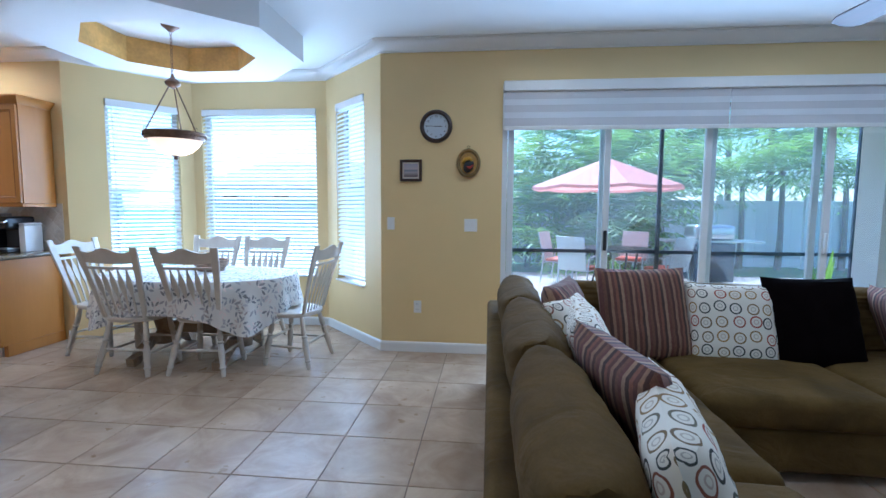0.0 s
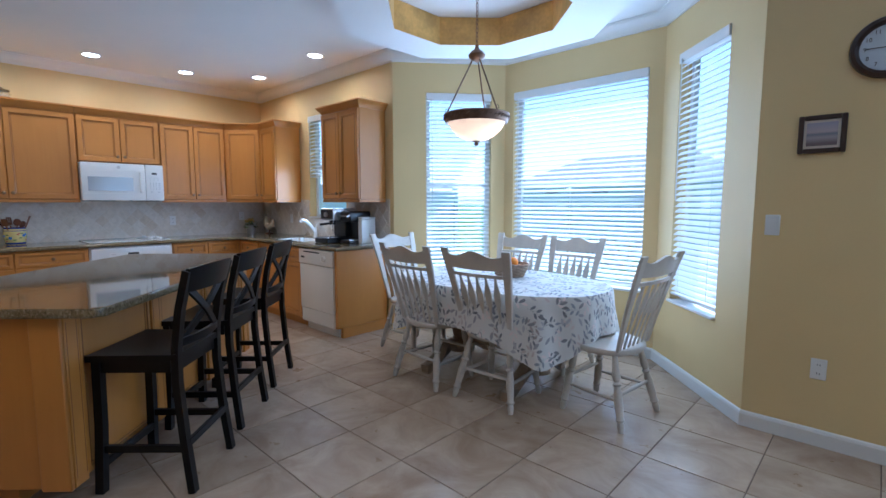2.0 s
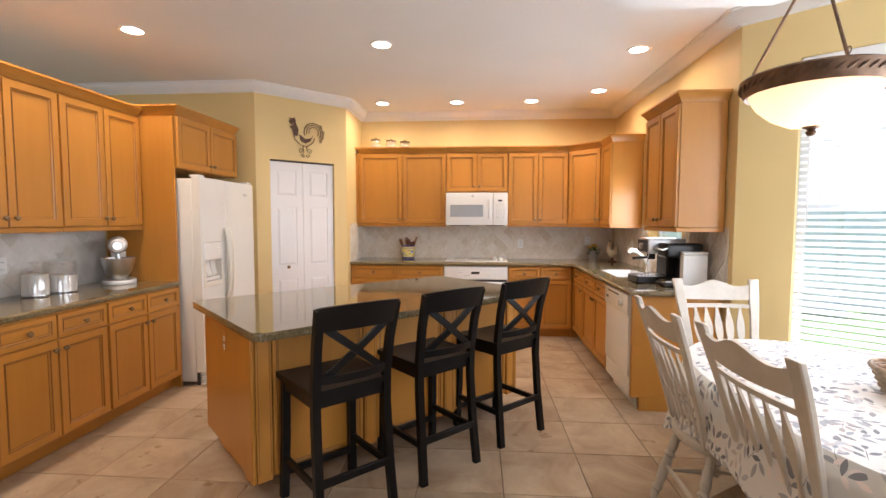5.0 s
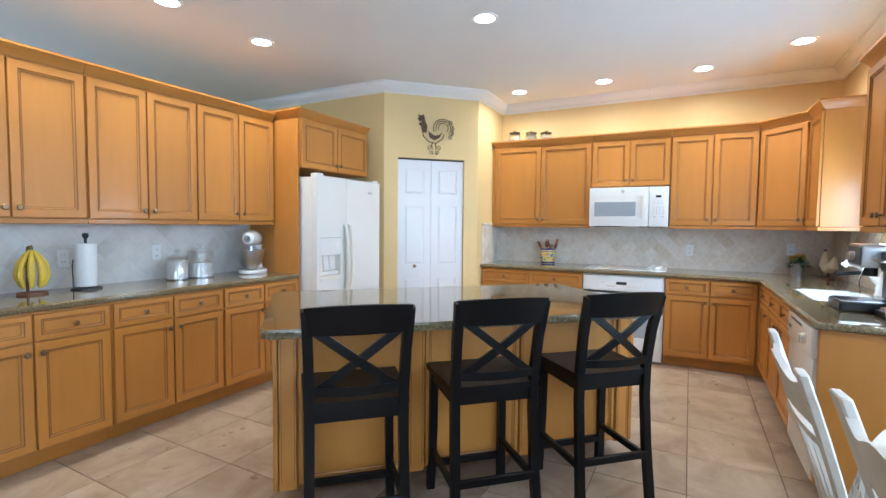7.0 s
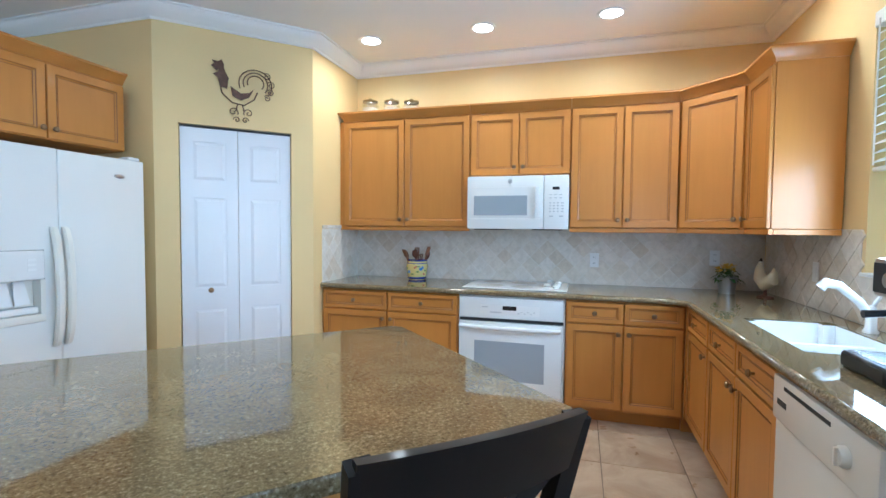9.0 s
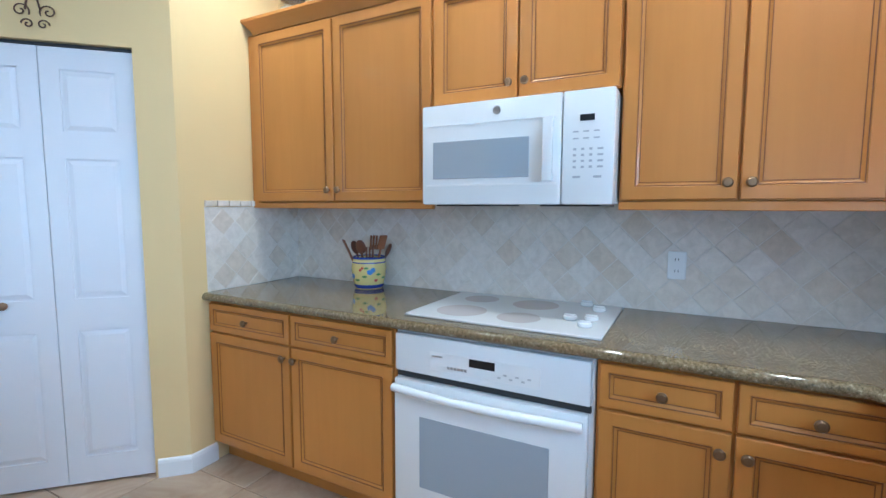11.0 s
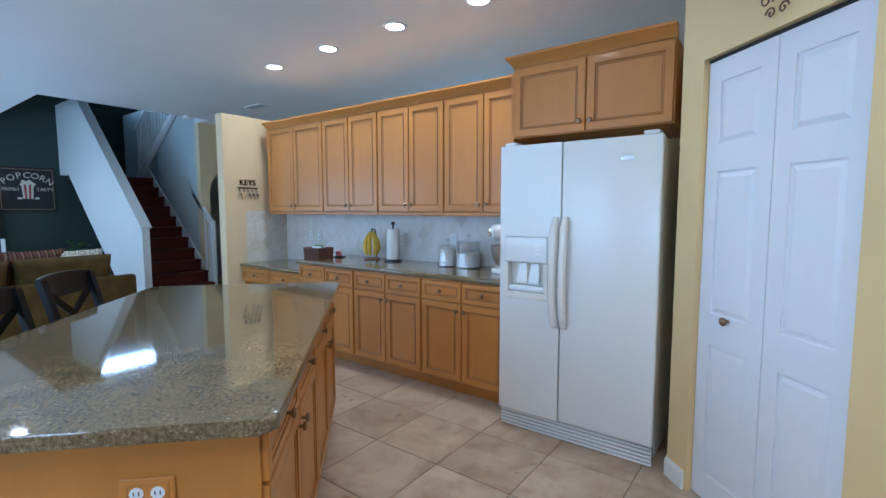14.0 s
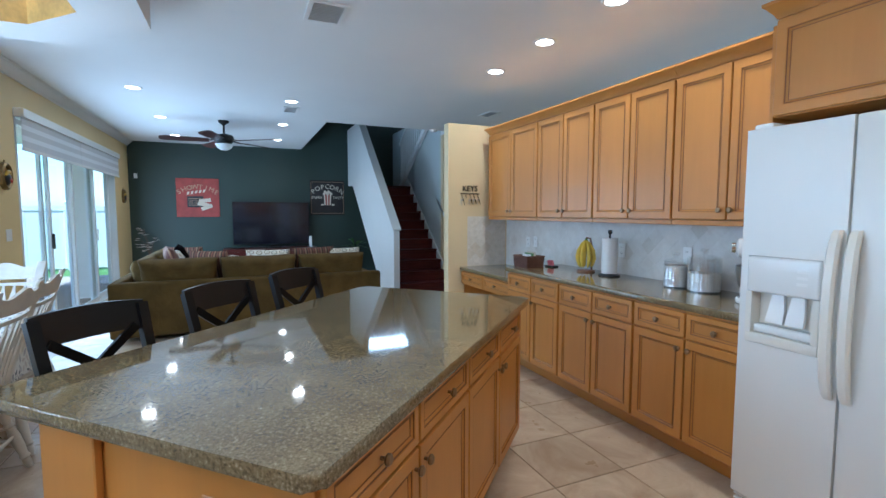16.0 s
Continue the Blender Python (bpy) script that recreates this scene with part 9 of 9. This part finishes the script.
pp = thing("folded_papers", pose(-2.01, -0.10, CT + 0.009), "folded papers standing in the basket", "papers")
for k in range(3):
    bm = bmesh.new()
    box(bm, -0.07, -0.03 + 0.025 * k, 0, 0.07, -0.027 + 0.025 * k, 0.135 - 0.01 * k)
    part("sheet", bm, (M_CREAMP, M_VINE, M_OUTLET)[k], pp)
# patio plant
t = thing("snake_plant", pose(4.55, 6.6, -0.05), "potted snake plant on the patio", "plant")
bm = bmesh.new()
lathe(bm, [(0, 0), (0.13, 0), (0.17, 0.32), (0.18, 0.34), (0.15, 0.34), (0.14, 0.30), (0, 0.30)], n=24)
part("pot", bm, M_TRUNK, t)
bm = bmesh.new()
for k in range(12):
    a = k * 2.4
    leaf(bm, (0.06 * math.cos(a), 0.06 * math.sin(a), 0.29), (0.18 * math.cos(a), 0.18 * math.sin(a), 1), 0.55 + 0.1 * math.sin(k), 0.06, 0.02)
part("leaves", bm, M_FROND, t)


# ---- tiles ----
def clip(poly, axis, limit, keep_less):
    out = []
    for i in range(len(poly)):
        a, b = poly[i], poly[(i + 1) % len(poly)]
        ia = a[axis] <= limit + 1e-9 if keep_less else a[axis] >= limit - 1e-9
        ib = b[axis] <= limit + 1e-9 if keep_less else b[axis] >= limit - 1e-9
        if ia:
            out.append(a)
        if ia != ib:
            f = (limit - a[axis]) / (b[axis] - a[axis])
            out.append((a[0] + f * (b[0] - a[0]), a[1] + f * (b[1] - a[1])))
    return out


def tile_solid(verts, faces, poly, depth, proud, m=None):
    """A low tile with a chamfered rim over poly; adds to vertex and face lists."""
    n = len(poly)
    cx, cy = sum(p[0] for p in poly) / n, sum(p[1] for p in poly) / n
    b = len(verts)
    for k, (s, z) in enumerate(((0.0, 0.0), (0.0, proud), (proud * 0.7, depth))):
        for x, y in poly:
            d = math.hypot(x - cx, y - cy) or 1
            q = Vector((x + (cx - x) / d * s, y + (cy - y) / d * s, z))
            verts.append(tuple(m @ q) if m else tuple(q))
    for r in (0, 1):
        for i in range(n):
            j = (i + 1) % n
            faces.append((b + r * n + i, b + r * n + j, b + (r + 1) * n + j, b + (r + 1) * n + i))
    faces.append(tuple(b + 2 * n + i for i in range(n)))


def wall_tiles(name, m, w, z0, z1, label, single, holes=(), stone=M_TRAV, step=0.1015, phase=0.03):
    """Diamond-laid tumbled tiles on a wall; local x along, local y up, local z out."""
    bm = bmesh.new()
    for u0, u1, a, b in ([(0, w, z0, z1)] if not holes else [(0, holes[0][0], z0, z1), (holes[0][1], w, z0, z1), (holes[0][0], holes[0][1], z0, holes[0][2])]):
        box(bm, u0, a, 0.0005, u1, b, 0.004)
    back = tagged(new(name, mesh(name, bm, M_TRAVGROUT if stone is M_TRAV else M_TRAV_PALE, False)), label, "backsplash", kind="structure")
    back.matrix_basis = m
    verts, faces = [], []
    half = step / math.sqrt(2)
    g = 0.003
    for i in range(-2, int(w / half) + 3):
        for j in range(-2, int((z1 - z0) / half) + 3):
            if (i + j) % 2:
                continue
            cx, cy = i * half + phase, z0 + j * half
            r = half - g
            poly = [(cx + r, cy), (cx, cy + r), (cx - r, cy), (cx, cy - r)]
            for ax, lim, less in ((0, 0.002, False), (0, w - 0.002, True), (1, z0 + 0.002, False), (1, z1 - 0.002, True)):
                poly = clip(poly, ax, lim, less)
                if len(poly) < 3:
                    break
            if len(poly) < 3:
                continue
            if any(h[0] - 0.02 < cx < h[1] + 0.02 and cy > h[2] - 0.02 for h in holes):
                continue
            jit = 0.0055 + 0.0012 * math.sin(i * 12.9 + j * 78.2)
            if single:
                v, f = [], []
                tile_solid(v, f, [(x - cx, y - cy) for x, y in poly], jit * 0.75, 0.0030)
                me = bpy.data.meshes.new("tile")
                me.from_pydata(v, [], f)
                me.materials.append(stone)
                o = new("tile", me)
                o.parent = back
                o.location = (cx, cy, 0.002)
            else:
                tile_solid(verts, faces, poly, *((jit + 0.002, 0.0055) if stone is M_TRAV else (jit * 0.15 + 0.0042, 0.0041)))
    if not single:
        me = bpy.data.meshes.new("tiles")
        me.from_pydata(verts, [], faces)
        me.materials.append(stone)
        o = new("tiles", me)
        o.parent = back
        o["kind"] = "stuff"
    return back


# local x to the right as seen, local y up, local z out of the wall
def on_wall(x, y, rz):
    return pose(x, y, 0, 0, 0, rz) @ pose(0, 0, 0, 90, 0, 0)


wall_tiles("backsplash_west", on_wall(XW, 1.004, 90), 3.33, 0.9055, 1.366, "diamond-laid tumbled travertine backsplash behind the cooktop", True)
rt = wall_tiles("backsplash_return", on_wall(-6.128, 1.0, 180), 0.628, 0.9055, 1.340, "diamond-laid tumbled travertine return beside the counter", True)
for k in range(9):
    v, f = [], []
    wd = 0.066
    tile_solid(v, f, [(0.0, 0.0), (wd, 0.0), (wd, 0.03), (0.0, 0.03)], 0.011, 0.008)
    me = bpy.data.meshes.new("border_tile")
    me.from_pydata(v, [], f)
    me.materials.append(M_TRAV)
    o = new("border_tile", me)
    o.parent = rt
    o.location = (0.002 + 0.0695 * k, 1.343, 0.001)
wall_tiles("backsplash_south", on_wall(-0.853, YS, 180), 3.34, 0.7955, 1.366, "pale travertine backsplash of the long counter", False, stone=M_TRAV_PALE)
wall_tiles("backsplash_north", on_wall(XW + 0.012, YK, 0), 2.80, 0.9055, 1.366, "travertine backsplash round the sink window", False, holes=[(1.22, 2.06, 1.135)])
wall_tiles("backsplash_stub", on_wall(-0.85, -0.04, -90), 0.50, 0.7955, 1.366, "travertine tiles on the partition end", True)

# floor tiles
STEP, TX, TY = 0.4535, -0.59, 2.705
h = STEP / 2 - 0.0028
full = bpy.data.meshes.new("tile")
v, f = [], []
n0 = [(-h, -h), (h, -h), (h, h), (-h, h)]


def floor_tile(verts, faces, poly):
    n = len(poly)
    cx, cy = sum(p[0] for p in poly) / n, sum(p[1] for p in poly) / n
    b = len(verts)
    for s, z in ((0.0, -0.006), (0.0, -0.0018), (0.0022, 0.0)):
        for x, y in poly:
            verts.append((x - math.copysign(s, x - cx), y - math.copysign(s, y - cy), z))
    for r in (0, 1):
        for i in range(n):
            j = (i + 1) % n
            faces.append((b + r * n + i, b + r * n + j, b + (r + 1) * n + j, b + (r + 1) * n + i))
    faces.append(tuple(b + 2 * n + i for i in range(n)))


floor_tile(v, f, n0)
full.from_pydata(v, [], f)
full.materials.append(M_TILE)
rest_v, rest_f = [], []
singles = 0
for i in range(-15, 15):
    for j in range(-14, 7):
        x, y = TX + STEP * (i + 0.5), TY + STEP * (j + 0.5)
        if x < -6.95 or x > XE + 0.3 or y < YHALL - 0.2:
            continue
        if x < -5.5 and y < 0.3:
            continue
        ymax = 5.32 if -4.2 < x < -0.5 else 4.45
        poly = [(x + a, y + b) for a, b in n0]
        poly = clip(poly, 1, ymax, True)
        if len(poly) < 3:
            continue
        whole = max(p[1] for p in poly) - min(p[1] for p in poly) > 2 * h - 1e-4
        if whole and x < 0.6 and y > -0.7 and singles < 300:
            o = new("tile", full)
            o.parent = floor
            o.location = (x, y, 0)
            singles += 1
        else:
            floor_tile(rest_v, rest_f, poly)
me = bpy.data.meshes.new("tiles")
me.from_pydata(rest_v, [], rest_f)
me.materials.append(M_TILE)
o = new("tiles", me)
o.parent = floor
o["kind"] = "stuff"
